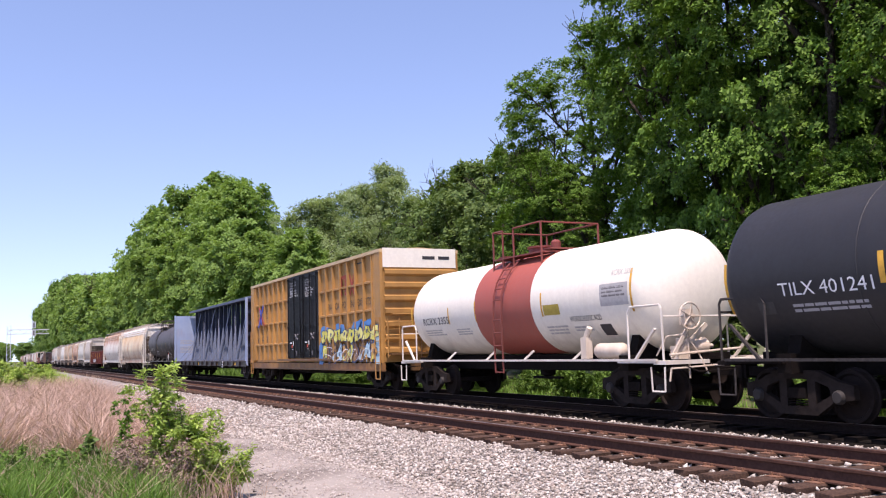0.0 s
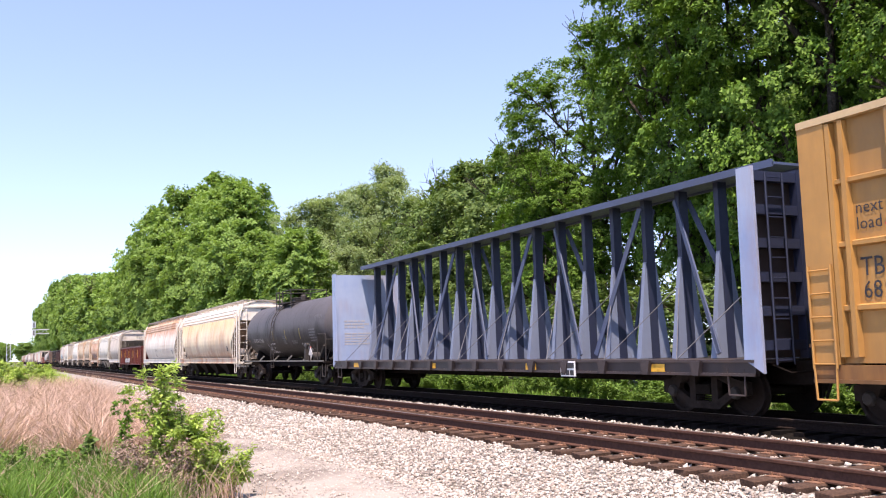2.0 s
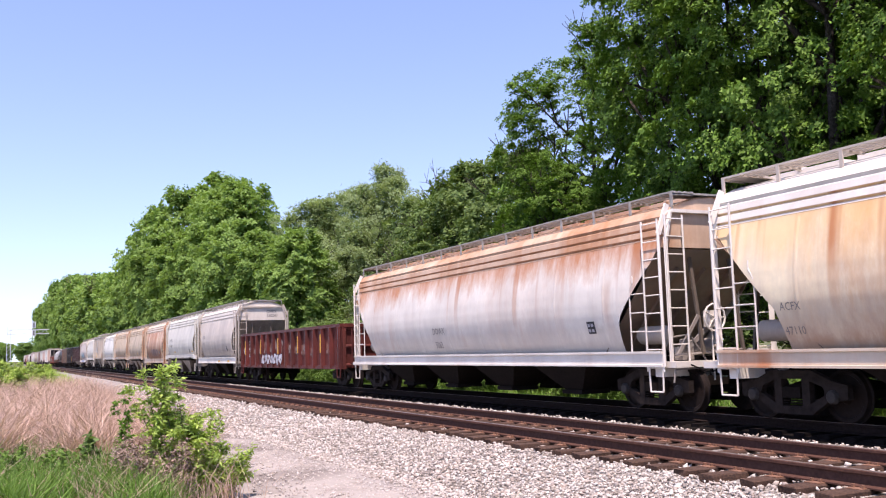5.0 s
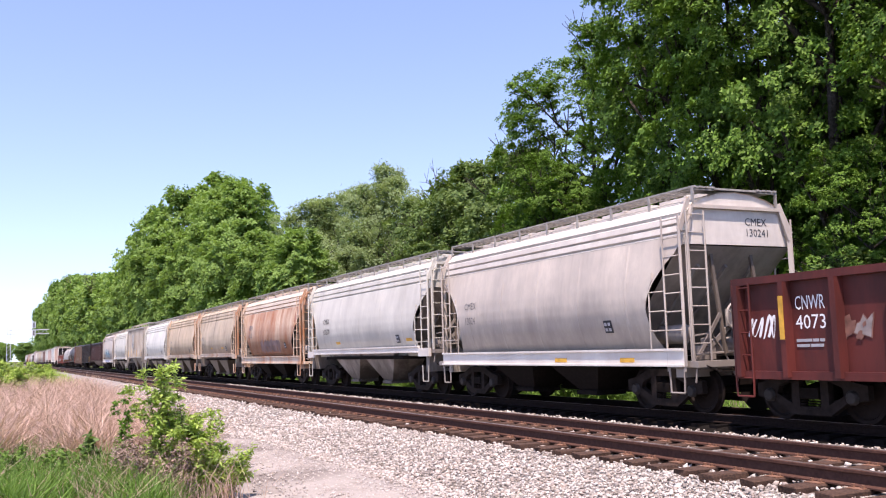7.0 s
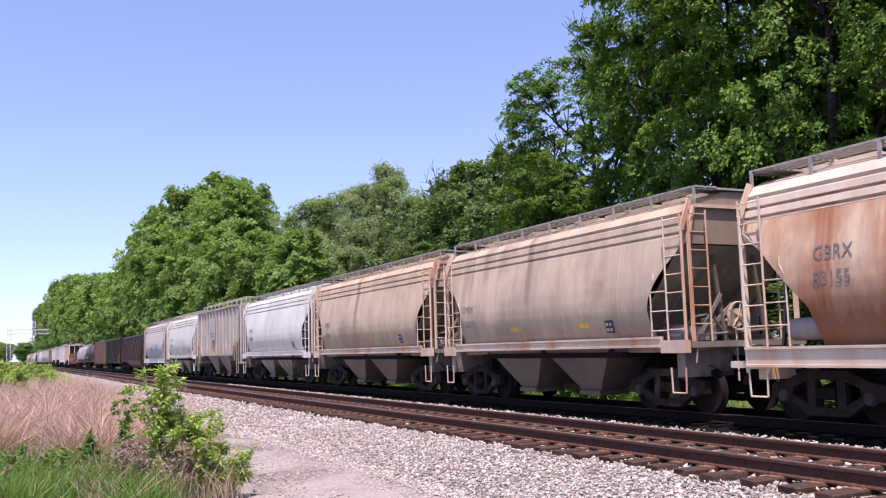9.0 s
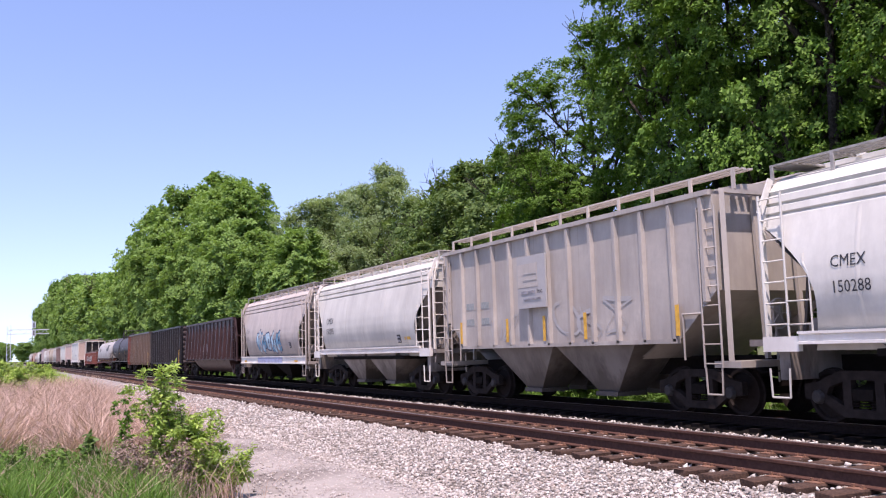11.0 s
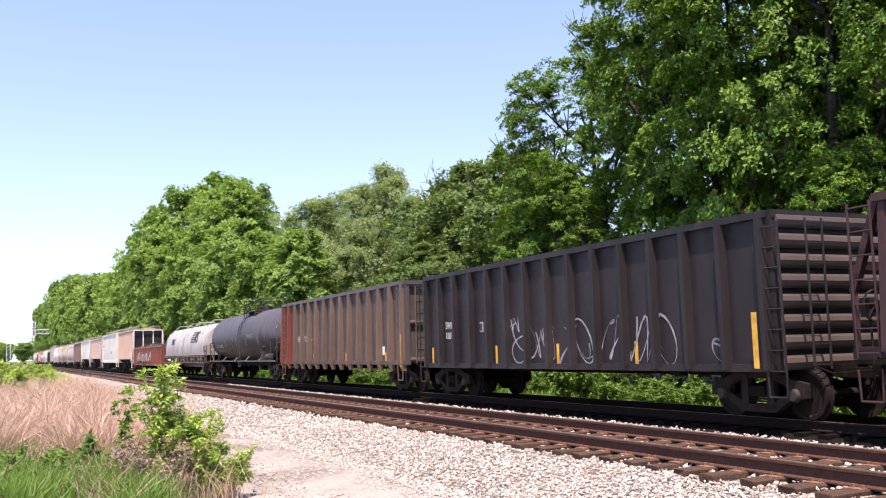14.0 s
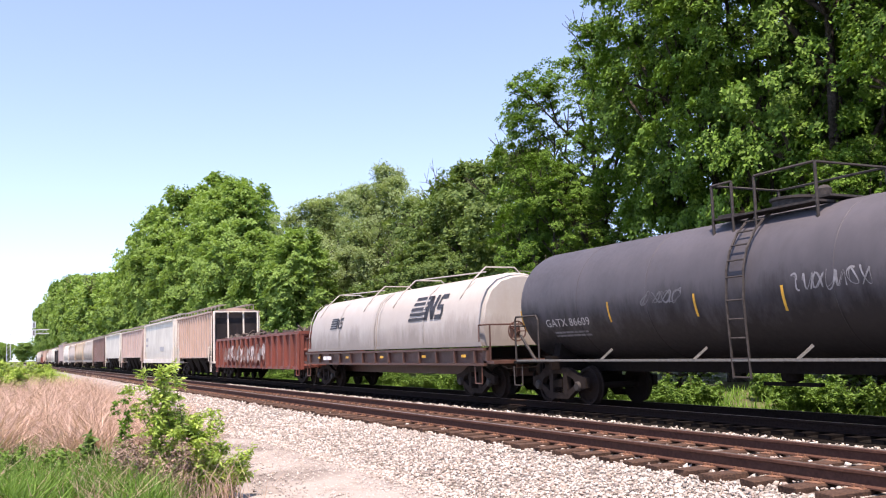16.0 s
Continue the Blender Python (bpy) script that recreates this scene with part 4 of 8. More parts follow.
# ---------------------------------------------------------------- box car
def box_car(front, rear):
    car, half = car_root("box_car", "yellow steel box car with black plug doors and graffiti", "box car", front, rear)
    le = half - 0.74
    z0, z1 = 0.92, 5.16
    yw = 1.46
    ym, dk = M["boxyellow"], M["boxdoor"]
    part("body", Geo().span(-le, le, -yw, yw, z0 + 0.12, z1 - 0.08), ym, car, "ribbed yellow steel sides")
    d0, d1 = -2.35, 2.35
    zs = [1.12, 1.92, 2.95, 3.98, 5.0]
    for s in (-1, 1):
        for lo, hi, n in ((-le, d0, 8), (d1, le, 8)):
            for k in range(n + 1):
                x = lo + (hi - lo) * k / n
                x = min(max(x, -le + 0.62), le - 0.62) if abs(x) > le - 0.6 else x
                part("side_post", Geo().prism([(x - 0.06, s * yw), (x - 0.045, s * (yw + 0.115)), (x + 0.045, s * (yw + 0.115)), (x + 0.06, s * yw)], "z", zs[0] + 0.02, z1 - 0.2), ym, car)
            for z in zs[1:4]:
                part("side_rail", Geo().prism([(s * yw, z - 0.06), (s * (yw + 0.08), z - 0.035), (s * (yw + 0.08), z + 0.035), (s * yw, z + 0.06)], "x", lo + (0.6 if lo < 0 else 0.05), hi - (0.05 if lo < 0 else 0.6)), ym, car)
        g = Geo().span(-le, le, s * (yw + 0.05) - 0.08, s * (yw + 0.05) + 0.08, z1 - 0.17, z1 - 0.05)
        part("top_chord", g, M["boxpale"], car)
        g = Geo().span(-le, le, s * (yw + 0.02) - 0.07, s * (yw + 0.02) + 0.07, z0 - 0.14, z0 + 0.09)
        part("side_sill", g, M["boxlow"], car, "yellow side sill, rusty below")
        part("sill_edge", Geo().span(-le, le, s * (yw + 0.03) - 0.09, s * (yw + 0.03) + 0.09, z0 - 0.20, z0 - 0.14), M["boxsill"], car)
        for e in (-1, 1):
            g = Geo().span(min(e * le, e * (le - 0.55)), max(e * le, e * (le - 0.55)), s * (yw + 0.05) - 0.06, s * (yw + 0.05) + 0.06, z0 + 0.1, z1 - 0.17)
            part("corner_post", g, ym, car)
        # two door leaves
        for a, b in ((d0, 0.0), (0.0, d1)):
            door = part("door", Geo().span(a + 0.02, b - 0.02, s * (yw + 0.06) - 0.05, s * (yw + 0.06) + 0.05, z0 + 0.32, z1 - 0.19), dk, car, "black plug door leaf")
            w = b - a
            for f in (0.12, 0.52, 0.92):
                part("door_bar", Geo().rod((a + w * f, s * (yw + 0.17), z0 + 0.3), (a + w * f, s * (yw + 0.17), z1 - 0.25), 0.03, 6), dk, door)
            for z in (1.45, 2.65, 3.85, 4.85):
                part("door_rib", Geo().span(a + 0.03, b - 0.03, s * (yw + 0.12) - 0.025, s * (yw + 0.12) + 0.025, z - 0.05, z + 0.05), dk, door)
            part("door_handle", Geo().rod((a + w * 0.62, s * (yw + 0.2), 2.05), (a + w * 0.8, s * (yw + 0.2), 2.3), 0.03).rod((a + w * 0.62, s * (yw + 0.2), 2.3), (a + w * 0.8, s * (yw + 0.2), 2.05), 0.03), M["dimgrey"], door)
            part("latch", Geo().rod((a + w * 0.7, s * (yw + 0.2), 1.35), (a + w * 0.7, s * (yw + 0.2), 1.55), 0.025), M["dimgrey"], door)
        part("door_track", Geo().span(d0 - 1.6, d1 + 1.6, s * (yw + 0.15) - 0.05, s * (yw + 0.15) + 0.05, z0 + 0.19, z0 + 0.27), M["boxsill"], car)
    # roof
    g = Geo().prism([(-yw - 0.06, z1 - 0.06), (0, z1 + 0.02), (yw + 0.06, z1 - 0.06), (0, z1 - 0.12)], "x", -le, le)
    for k in range(14):
        x = -le + 0.6 + (2 * le - 1.2) * k / 13
        g.prism([(-yw - 0.04, z1 - 0.045), (0, z1 + 0.05), (yw + 0.04, z1 - 0.045), (0, z1 - 0.03)], "x", x - 0.06, x + 0.06)
    part("roof", g, M["boxpale"], car, "pale galvanised roof")
    # corrugated ends with a white top panel
    for s in (-1, 1):
        xe = s * le
        rows = []
        n = 7
        zt = z1 - 0.75
        pts = []
        for k in range(n):
            a = z0 + 0.18 + (zt - z0 - 0.2) * k / n
            st = (zt - z0 - 0.2) / n
            pts += [(0.015, a), (0.015, a + st * 0.40), (0.12, a + st * 0.60), (0.12, a + st * 0.90), (0.015, a + st)]
        rows = [[(xe + s * dx, y, z) for dx, z in pts] for y in (-yw + 0.04, yw - 0.04)]
        part("end", Geo().sheet(rows), ym, car, "corrugated yellow end")
        part("end_panel", Geo().span(min(xe, xe + s * 0.05), max(xe, xe + s * 0.05), -yw, yw, zt + 0.03, z1 - 0.02), M["boxwhite"], car, "white painted top panel")
        ladder(car, xe + s * 0.2, s * -1.15, 1.2, 2.6, 0.45, ym, "y")
        g = Geo().path([(xe + s * 0.2, -1.2, 2.75), (xe + s * 0.2, 1.2, 2.75)], 0.025)
        part("grab_rail", g, ym, car)
        for y in (-yw - 0.14, yw + 0.14):
            ladder(car, s * (le - 0.28), y, 0.95, 2.65, 0.46, ym)
            stirrup(car, s * (le - 0.28), y, ym)
        g = Geo().span(min(xe, xe + s * 0.42), max(xe, xe + s * 0.42), -0.45, 0.45, 0.72, 1.02)
        g.span(min(xe, xe + s * 0.3), max(xe, xe + s * 0.3), -1.3, 1.3, 1.30, 1.36)
        part("end_sill", g, M["boxsill"], car)
    brake_wheel(car, le + 0.35, -0.1, 2.2, M["boxsill"])
    part("centre_sill", Geo().span(-le, le, -0.25, 0.25, 0.62, z0 + 0.1).span(-4, 4, -1.0, -0.3, 0.55, 0.85), M["steel"], car)
    gear(car, half, half - 2.3)
    # lettering and graffiti on the near side
    ys = -yw - 0.015
    x0 = -le
    letters("TB", 0.30, x0 + 1.0, ys, 2.42, M["ink"], car, squeeze=0.9)
    letters("OX", 0.30, x0 + 1.90, ys, 2.42, M["ink"], car, squeeze=0.9)
    letters("68", 0.28, x0 + 1.02, ys, 2.06, M["ink"], car, squeeze=0.9)
    letters("47", 0.28, x0 + 1.93, ys, 2.06, M["ink"], car, squeeze=0.9)
    letters("78", 0.28, x0 + 2.78, ys, 2.06, M["ink"], car, squeeze=0.9)
    letters("next", 0.20, x0 + 0.98, ys, 3.42, M["ink"], car)
    letters("load", 0.20, x0 + 0.98, ys, 3.16, M["ink"], car)
    letters("any", 0.20, x0 + 2.75, ys, 3.50, M["ink"], car)
    letters("road", 0.20, x0 + 2.75, ys, 3.24, M["ink"], car)
    for mat, pts in ((M["decalred"], ((-0.42, 0.42, 0.5, -0.4), (-0.5, -0.2, -0.05, 0.1))), (M["decalblue"], ((0.4, 0.5, -0.45, -0.45), (-0.15, 0.35, 0.05, -0.35)))):
        g = Geo()
        for a, b, c, d in pts:
            deep = ys - (0.104 if mat is M["decalred"] else 0.122)
            g.beam((x0 + 2.2 + 1.15 * a, deep, 3.35 + 1.15 * b), (x0 + 2.2 + 1.15 * c, deep, 3.35 + 1.15 * d), 0.008, 0.16)
        part("emblem", g, mat, car, "crossed red and blue arrows")
    letters("RAIL CAR POOLING EXPERTS", 0.28, d1 + 0.95, ys + 0.006, 3.17, M["ink"], car, squeeze=0.93)
    g = Geo()
    for a, b, c, d in ((0, 0.62, 0.95, 0.66), (0.14, 0.6, 0.10, -0.08), (0.62, 0.62, 0.58, -0.08)):
        g.beam((d1 + 2.6 + a, ys - 0.03, 3.75 + b), (d1 + 2.6 + c, ys - 0.03, 3.75 + d), 0.012, 0.15)
    part("emblem", g, M["decaldark"], car, "faded dark red emblem")
    g = Geo().beam((d1 + 3.72, ys - 0.03, 3.66), (d1 + 4.22, ys - 0.03, 4.42), 0.012, 0.12).beam((d1 + 3.72, ys - 0.045, 4.42), (d1 + 4.22, ys - 0.045, 3.66), 0.012, 0.12)
    part("emblem", g, M["decaldark"], car)
    yd = -yw - 0.125
    words = ((("CLOSE THIS DOOR", "BEFORE CLOSING", "MAIN DOOR"), ("CIERRE LA PUERTA", "ANTES DE CERRAR", "LA PUERTA PRINCIPAL")),
             (("CLOSE AND LOCK", "DOORS BEFORE", "MOVING CAR"), ("CIERRE Y PONGA", "EL SEGURO EN AMBAS", "PUERTAS ANTES DE", "MOVER EL CARRO")))
    for i, (a, b) in enumerate(((d0, 0.0), (0.0, d1))):
        for block, top, ink in zip(words[i], (4.64, 4.27), (M["grey"], M["white"])):
            for k, line in enumerate(block):
                letters(line, 0.078, a + 0.42 + 0.02 * (k % 2), yd - 0.005, top - 0.115 * k, ink, car, width=0.068 * len(line))
        bars([(a + 0.9, 1.80, 0.15, 0.20)], M["white"], car, y=yd, name="placard")
        bars([(a + 0.66, 1.70, 0.14, 0.13)], M["red"], car, y=yd, name="placard")
        bars([(a + 1.0, 1.3, 0.05, 0.22), (a + 0.75, 1.62, 0.12, 0.02), (a + 0.4, 1.9, 0.3, 0.05)], M["white"], car, y=yd)
    bars(text_block(le - 3.0 + 0.2, 4.78, 1.0, 1, 0.05, 2), M["ink"], car, y=ys)
    bars([(le - 5.4, 1.2, 1.2, 0.3)], M["boxpaint2"], car, y=ys, name="paint_patch")
    blue, yel = M["spray_blue"], M["spray_yellow"]
    yo = -yw - 0.118
    g = Geo()
    for k, (x, z, w, h) in enumerate(((d1 + 0.7, 2.3, 1.3, 0.5), (d1 + 2.6, 2.35, 1.3, 0.5), (d1 + 4.6, 2.4, 1.2, 0.5), (le - 1.6, 2.3, 1.4, 0.7), (d1 + 0.35, 1.5, 0.8, 1.0), (le - 0.55, 1.7, 0.9, 1.4))):
        poly = bubble(x, z, w, h, 31 + k)
        g.prism(poly, "y", yo + 0.02, yo + 0.022)
    part("graffiti", g, blue, car, "sprayed blue cloud")
    sprayed(car, d1 + 0.3, 1.78, le - d1 - 0.5, 0.62, 8, [yel, M["spray_lemon"]], M["spray_navy"], yo, 12, shape=jag)
    sprayed(car, d1 + 0.4, 1.02, le - d1 - 0.8, 0.80, 10, [yel, M["spray_brown"], M["boxyellow"], M["spray_pale"], M["boxpaint2"]], M["spray_navy"], yo + 0.004, 31, shape=jag)
    part("graffiti", Geo().span(d1 + 0.02, d1 + 0.5, yo - 0.006, yo - 0.004, 0.95, 1.75), blue, car, "sprayed blue patch")
    part("graffiti", Geo().span(le - 0.5, le - 0.06, -yw - 0.118, -yw - 0.114, 0.98, 2.2), M["spray_pale"], car, "sprayed pale blue patch")
    doodle(car, d1 + 0.6, 1.05, le - d1 - 1.4, 0.6, M["white"], y=yo - 0.03, seed=25, thick=0.025, n=5)
    doodle(car, d1 + 0.4, 1.2, le - d1 - 0.8, 1.2, M["ink"], y=yo - 0.02, seed=21, thick=0.03, n=6)
    g = Geo()
    for w, y0 in ((0.5, 0.1), (0.45, 0.75)):
        g.span(le + 0.05, le + 0.057, y0, y0 + w, z1 - 0.42, z1 - 0.30)
    part("stencil_block", g, M["ink"], car)
    return car


# ---------------------------------------------------------------- centre-beam flat car
def centre_beam(front, rear):
    car, half = car_root("centre_beam_flat_car", "faded blue centre-beam flat car, empty, with weathered bulkheads", "flat car", front, rear)
    le = half - 0.62
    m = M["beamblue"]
    zd0, zd1, zt = 0.80, 1.10, 4.92
    for s in (-1, 1):
        g = Geo().span(-le, le, s * 1.46 - 0.05, s * 1.46 + 0.05, zd0, zd1)
        g.span(-le, le, s * 1.50 - 0.05, s * 1.50 + 0.05, zd1 - 0.05, zd1)
        g.span(-le, le, s * 1.50 - 0.05, s * 1.50 + 0.05, zd0, zd0 + 0.05)
        part("side_sill", g, M["beamdeck"], car)
    part("deck", Geo().span(-le, le, -1.42, 1.42, zd1 - 0.07, zd1 - 0.01), M["beamdeck"], car, "grimy brown deck")
    for s in (-1, 1):
        for k in range(14):
            x = -le + 1.5 + (2 * le - 3.0) * k / 13
            winch = Geo().prism([(x - 0.16, zd1 - 0.02), (x + 0.16, zd1 - 0.02), (x + 0.08, zd1 - 0.3), (x - 0.08, zd1 - 0.3)], "y", s * 1.55 - 0.06, s * 1.55 + 0.06)
            part("winch", winch, M["beamdeck"], car)
    part("centre_sill", Geo().span(-le, le, -0.3, 0.3, 0.6, zd0 + 0.1), M["steel"], car)
    g = Geo().span(-le + 0.3, le - 0.3, -0.44, 0.44, zt - 0.10, zt - 0.05)
    g.span(-le + 0.3, le - 0.3, -0.47, -0.42, zt - 0.15, zt)
    g.span(-le + 0.3, le - 0.3, 0.42, 0.47, zt - 0.15, zt)
    part("top_chord", g, M["beammid"], car)
    n = 17
    xs = [-le + 1.0 + (2 * le - 2.0) * k / n for k in range(n + 1)]
    for k, x in enumerate(xs):
        # each post: a column under the chord, and pale gussets that spread towards the deck
        post = part("post", Geo().span(x - 0.07, x + 0.07, -0.12, 0.12, zd1 - 0.02, zt - 0.1), m, car)
        # gusset colour lightened and column darkened to deepen the sunlit contrast
        for s in (-1, 1):
            g = Geo()
            foot = [(x - 0.08, s * 0.44, zd1), (x + 0.08, s * 0.44, zd1), (x + 0.08, s * 0.12, zd1), (x - 0.08, s * 0.12, zd1)]
            top = [(x - 0.05, s * 0.15, 3.35), (x + 0.05, s * 0.15, 3.35), (x + 0.05, s * 0.12, 3.35), (x - 0.05, s * 0.12, 3.35)]
            g.add(foot + top, [(0, 1, 5, 4), (1, 2, 6, 5), (3, 0, 4, 7), (4, 5, 6, 7)])
            part("gusset", g, M["beamgusset"], post, "faded pale blue gusset, lightened for the sun on it")
    for k in range(n):
        a, b = xs[k], xs[k + 1]
        if k % 2 == 1:
            mid = k % 4 == 1
            p, q = ((a, zt - 0.3), (b + 0.3, zd1 + 0.1)) if not mid else ((b, zt - 0.3), (a - 0.3, zd1 + 0.1))
            for s in (-1, 1):
                part("diagonal", Geo().beam((p[0], s * 0.2, p[1]), (q[0], s * 0.55, q[1]), 0.04, 0.12), M["beammid"], car)
        for s in (-1, 1):
            c0, c1 = (a, b) if k % 2 else (b, a)
            part("tie_down_cable", Geo().rod((c0, s * 0.2, 2.7), (c1, s * 1.42, zd1), 0.010, 4), M["dimgrey"], car)
    for s in (-1, 1):
        xa, xb = s * le, s * (le - 0.14)
        bulk = part("bulkhead", Geo().span(min(xa, xb), max(xa, xb), -1.46, 1.46, zd1, 4.58), M["beampale"], car, "pale weathered blue end bulkhead")
        g = Geo()
        for y in (-1.50, 1.50):
            poly = [(xa + s * 0.22, zd0 + 0.05), (xa + s * 0.22, 4.62), (xa - s * 0.16, 4.62), (xa - s * 0.2, 2.4), (xa - s * 0.24, zd1)]
            g.prism(poly, "y", y - 0.03, y + 0.03)
        part("bulkhead_side", g, M["beampale"], bulk)
        # outer ribs, posts and sheet take dark colours for the shelf ribs' shade
        for k in range(6):
            z = 1.35 + 3.1 * k / 5
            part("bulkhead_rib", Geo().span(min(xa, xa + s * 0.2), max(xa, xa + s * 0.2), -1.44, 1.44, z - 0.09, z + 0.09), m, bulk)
        g = Geo()
        for y in (-0.35, 0.35):
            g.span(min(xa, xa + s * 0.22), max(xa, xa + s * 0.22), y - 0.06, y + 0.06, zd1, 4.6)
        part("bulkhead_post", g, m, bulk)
        part("end_sheet", Geo().span(min(xa, xa + s * 0.03), max(xa, xa + s * 0.03), -1.44, 1.44, zd1 + 0.02, 4.56), M["beamdeck"], bulk, "outer sheet, rib shade put into its dark colour")
        ladder(car, s * (le + 0.28), s * -1.05, 1.0, 4.5, 0.42, m, "y")
        stirrup(car, s * (le - 0.5), -1.5, M["beamdeck"])
        part("end_sill", Geo().span(min(xa, xa + s * 0.4), max(xa, xa + s * 0.4), -0.5, 0.5, 0.62, 1.05), M["steel"], car)
    brake_wheel(car, le + 0.45, -0.2, 2.2, M["steel"])
    g = Geo()
    for y, z, w, h in text_block(-1.15, 2.65, 1.1, 3, 0.07, 4) + text_block(-1.15, 2.15, 1.2, 5, 0.06, 6):
        g.span(-le + 0.14, -le + 0.147, y, y + w, z, z + h)
    tagged(part("stencil_block", g, M["grey"], car), kind="stuff")
    
    bars([(5.2, 0.72, 0.62, 0.36)], M["white"], car, y=-1.57, name="sign_plate")
    bars([(5.24, 0.91, 0.54, 0.13), (5.24, 0.75, 0.16, 0.12), (5.44, 0.75, 0.14, 0.12), (5.62, 0.75, 0.14, 0.12)], M["ink"], car, y=-1.584, name="sign_plate")
    for x in (-le + 2.2, -le + 9.0, le - 3.0, le - 8.0):
        bars([(x, 0.86, 0.5, 0.16)], M["yellow"], car, y=-1.52, name="reflector")
    gear(car, half, half - 2.5)
    return car


# ---------------------------------------------------------------- covered coil car
def coil_car(front, rear):
    car, half = car_root("coil_car", "brown steel coil car under two dirty white hoods", "coil car", front, rear)
    le = half - 0.75
    m = M["coilbrown"]
    g = Geo()
    for s in (-1, 1):
        g.span(-le, le, s * 1.40 - 0.05, s * 1.40 + 0.05, 0.95, 1.45)
        g.span(-le, le, s * 1.46 - 0.08, s * 1.46 + 0.08, 1.38, 1.46)
        g.span(-le, le, s * 1.46 - 0.08, s * 1.46 + 0.08, 0.95, 1.02)
        for k in range(13):
            x = -le + 0.6 + (2 * le - 1.2) * k / 12
            g.span(x - 0.04, x + 0.04, s * 1.46 - 0.08, s * 1.46 + 0.08, 1.0, 1.4)
    g.span(-le, le, -1.38, 1.38, 1.02, 1.1)
    g.span(-half + 0.75, half - 0.75, -0.3, 0.3, 0.62, 1.05)
    part("underframe", g, m, car, "rusty brown side sills")
    prof = [(-1.45, 1.5), (-1.45, 2.15), (-1.36, 2.75), (-1.15, 3.2), (-0.8, 3.5), (-0.35, 3.63), (0, 3.66)]
    full = prof + [(-y, z) for y, z in reversed(prof[:-1])]
    for a, b in ((-le + 0.25, -0.05), (0.05, le - 0.25)):
        hood = Geo()
        rows = []
        outer = a if a < -1 else b
        for f in (0.0, 0.06, 0.94, 1.0):
            x = a + (b - a) * f
            k = 0.93 if (f == 0.0 and a < -1) or (f == 1.0 and b > 1) else 1.0
            rows.append([(x, y * k, 1.5 + (z - 1.5) * k) for y, z in full])
        hood.sheet(rows)
        for x, row in ((a, rows[0]), (b, rows[-1])):
            n = len(row)
            hood.add([tuple(p) for p in row], [tuple(range(n))])
        ob = part("hood", hood, M["hood"], car, "dirty white coil hood", 35)
        g = Geo()
        for f in (0.02, 0.5, 0.98):
            x = a + (b - a) * f
            g.sheet([[(x + dx, y * 1.012, 1.5 + (z - 1.5) * 1.01) for y, z in full] for dx in (-0.05, 0.05)])
        g.span(a, b, -1.49, -1.44, 1.5, 1.62)
        g.span(a, b, 1.44, 1.49, 1.5, 1.62)
        part("hood_rib", g, M["hood"], ob, "", 35)
        g = Geo()
        for f in (0.15, 0.8):
            x = a + (b - a) * f
            g.path([(x, -1.3, 2.95), (x + 0.25, -1.0, 3.45), (x + 0.25, -0.5, 3.9), (x + 0.25, 0.5, 3.9), (x + 0.25, 1.0, 3.45)], 0.024)
        g.path([(a + (b - a) * 0.15 + 0.25, -0.5, 3.9), (a + (b - a) * 0.8 + 0.25, -0.5, 3.75)], 0.022)
        part("lifting_bar", g, M["hood"], ob)
    # emblem bars and lettering on the hoods
    def hood_y(z):
        for (y0, z0), (y1, z1) in zip(prof, prof[1:]):
            if z0 <= z <= z1:
                return y0 + (y1 - y0) * (z - z0) / (z1 - z0) - 0.02
        return -1.47
    for x, w, z in ((-5.25, 1.55, 2.38), (2.85, 2.75, 2.40)):
        h = w * 0.28

        def slab(pts, label=""):
            rows = []
            for i in range(7):
                f = i / 6
                row = [(p[0] + (q[0] - p[0]) * f, p[1] + (q[1] - p[1]) * f) for p, q in ((pts[0], pts[3]), (pts[1], pts[2]))]
                rows.append([(x + u * w, hood_y(z + v * h), z + v * h) for u, v in row])
            g = Geo().sheet(rows)
            part("emblem", g, M["ink"], car, label)
        for k in range(5):
            slab([(0.0 + 0.03 * k, 0.22 * k), (0.52, 0.22 * k), (0.55, 0.22 * k + 0.12), (0.02 + 0.03 * k, 0.22 * k + 0.12)], "black stripe of the emblem")
        slab([(0.46, 0.0), (0.55, 0.0), (0.63, 1.0), (0.54, 1.0)])
        slab([(0.54, 1.0), (0.63, 1.0), (0.71, 0.0), (0.64, 0.0)])
        slab([(0.64, 0.0), (0.71, 0.0), (0.79, 1.0), (0.71, 1.0)])
        slab([(0.74, 0.0), (0.92, 0.0), (0.94, 0.18), (0.755, 0.18)])
        slab([(0.90, 0.1), (0.95, 0.18), (0.97, 0.48), (0.92, 0.5)])
        slab([(0.80, 0.42), (0.95, 0.42), (0.96, 0.58), (0.80, 0.58)])
        slab([(0.79, 0.55), (0.84, 0.52), (0.87, 0.95), (0.82, 0.9)])
        slab([(0.83, 0.82), (1.0, 0.82), (1.01, 1.0), (0.85, 1.0)])
    bars(text_block(-le + 2.6, 1.14, 1.2, 1, 0.14, 3), M["white"], car, y=-1.56)
    for x in (-6.5, -3.0, 0.6, 4.2, 7.0):
        bars([(x, 1.19, 0.28, 0.08)], M["yellow"], car, y=-1.555, name="reflector")
    for s in (-1, 1):
        g = Geo()
        xe = s * (half - 0.6)
        g.path([(xe, -1.4, 1.0), (xe, -1.4, 2.1), (xe, 1.4, 2.1), (xe, 1.4, 1.0)], 0.025)
        g.path([(xe, -1.4, 2.1), (s * (le - 0.4), -1.46, 2.1), (s * (le - 0.4), -1.46, 1.45)], 0.025)
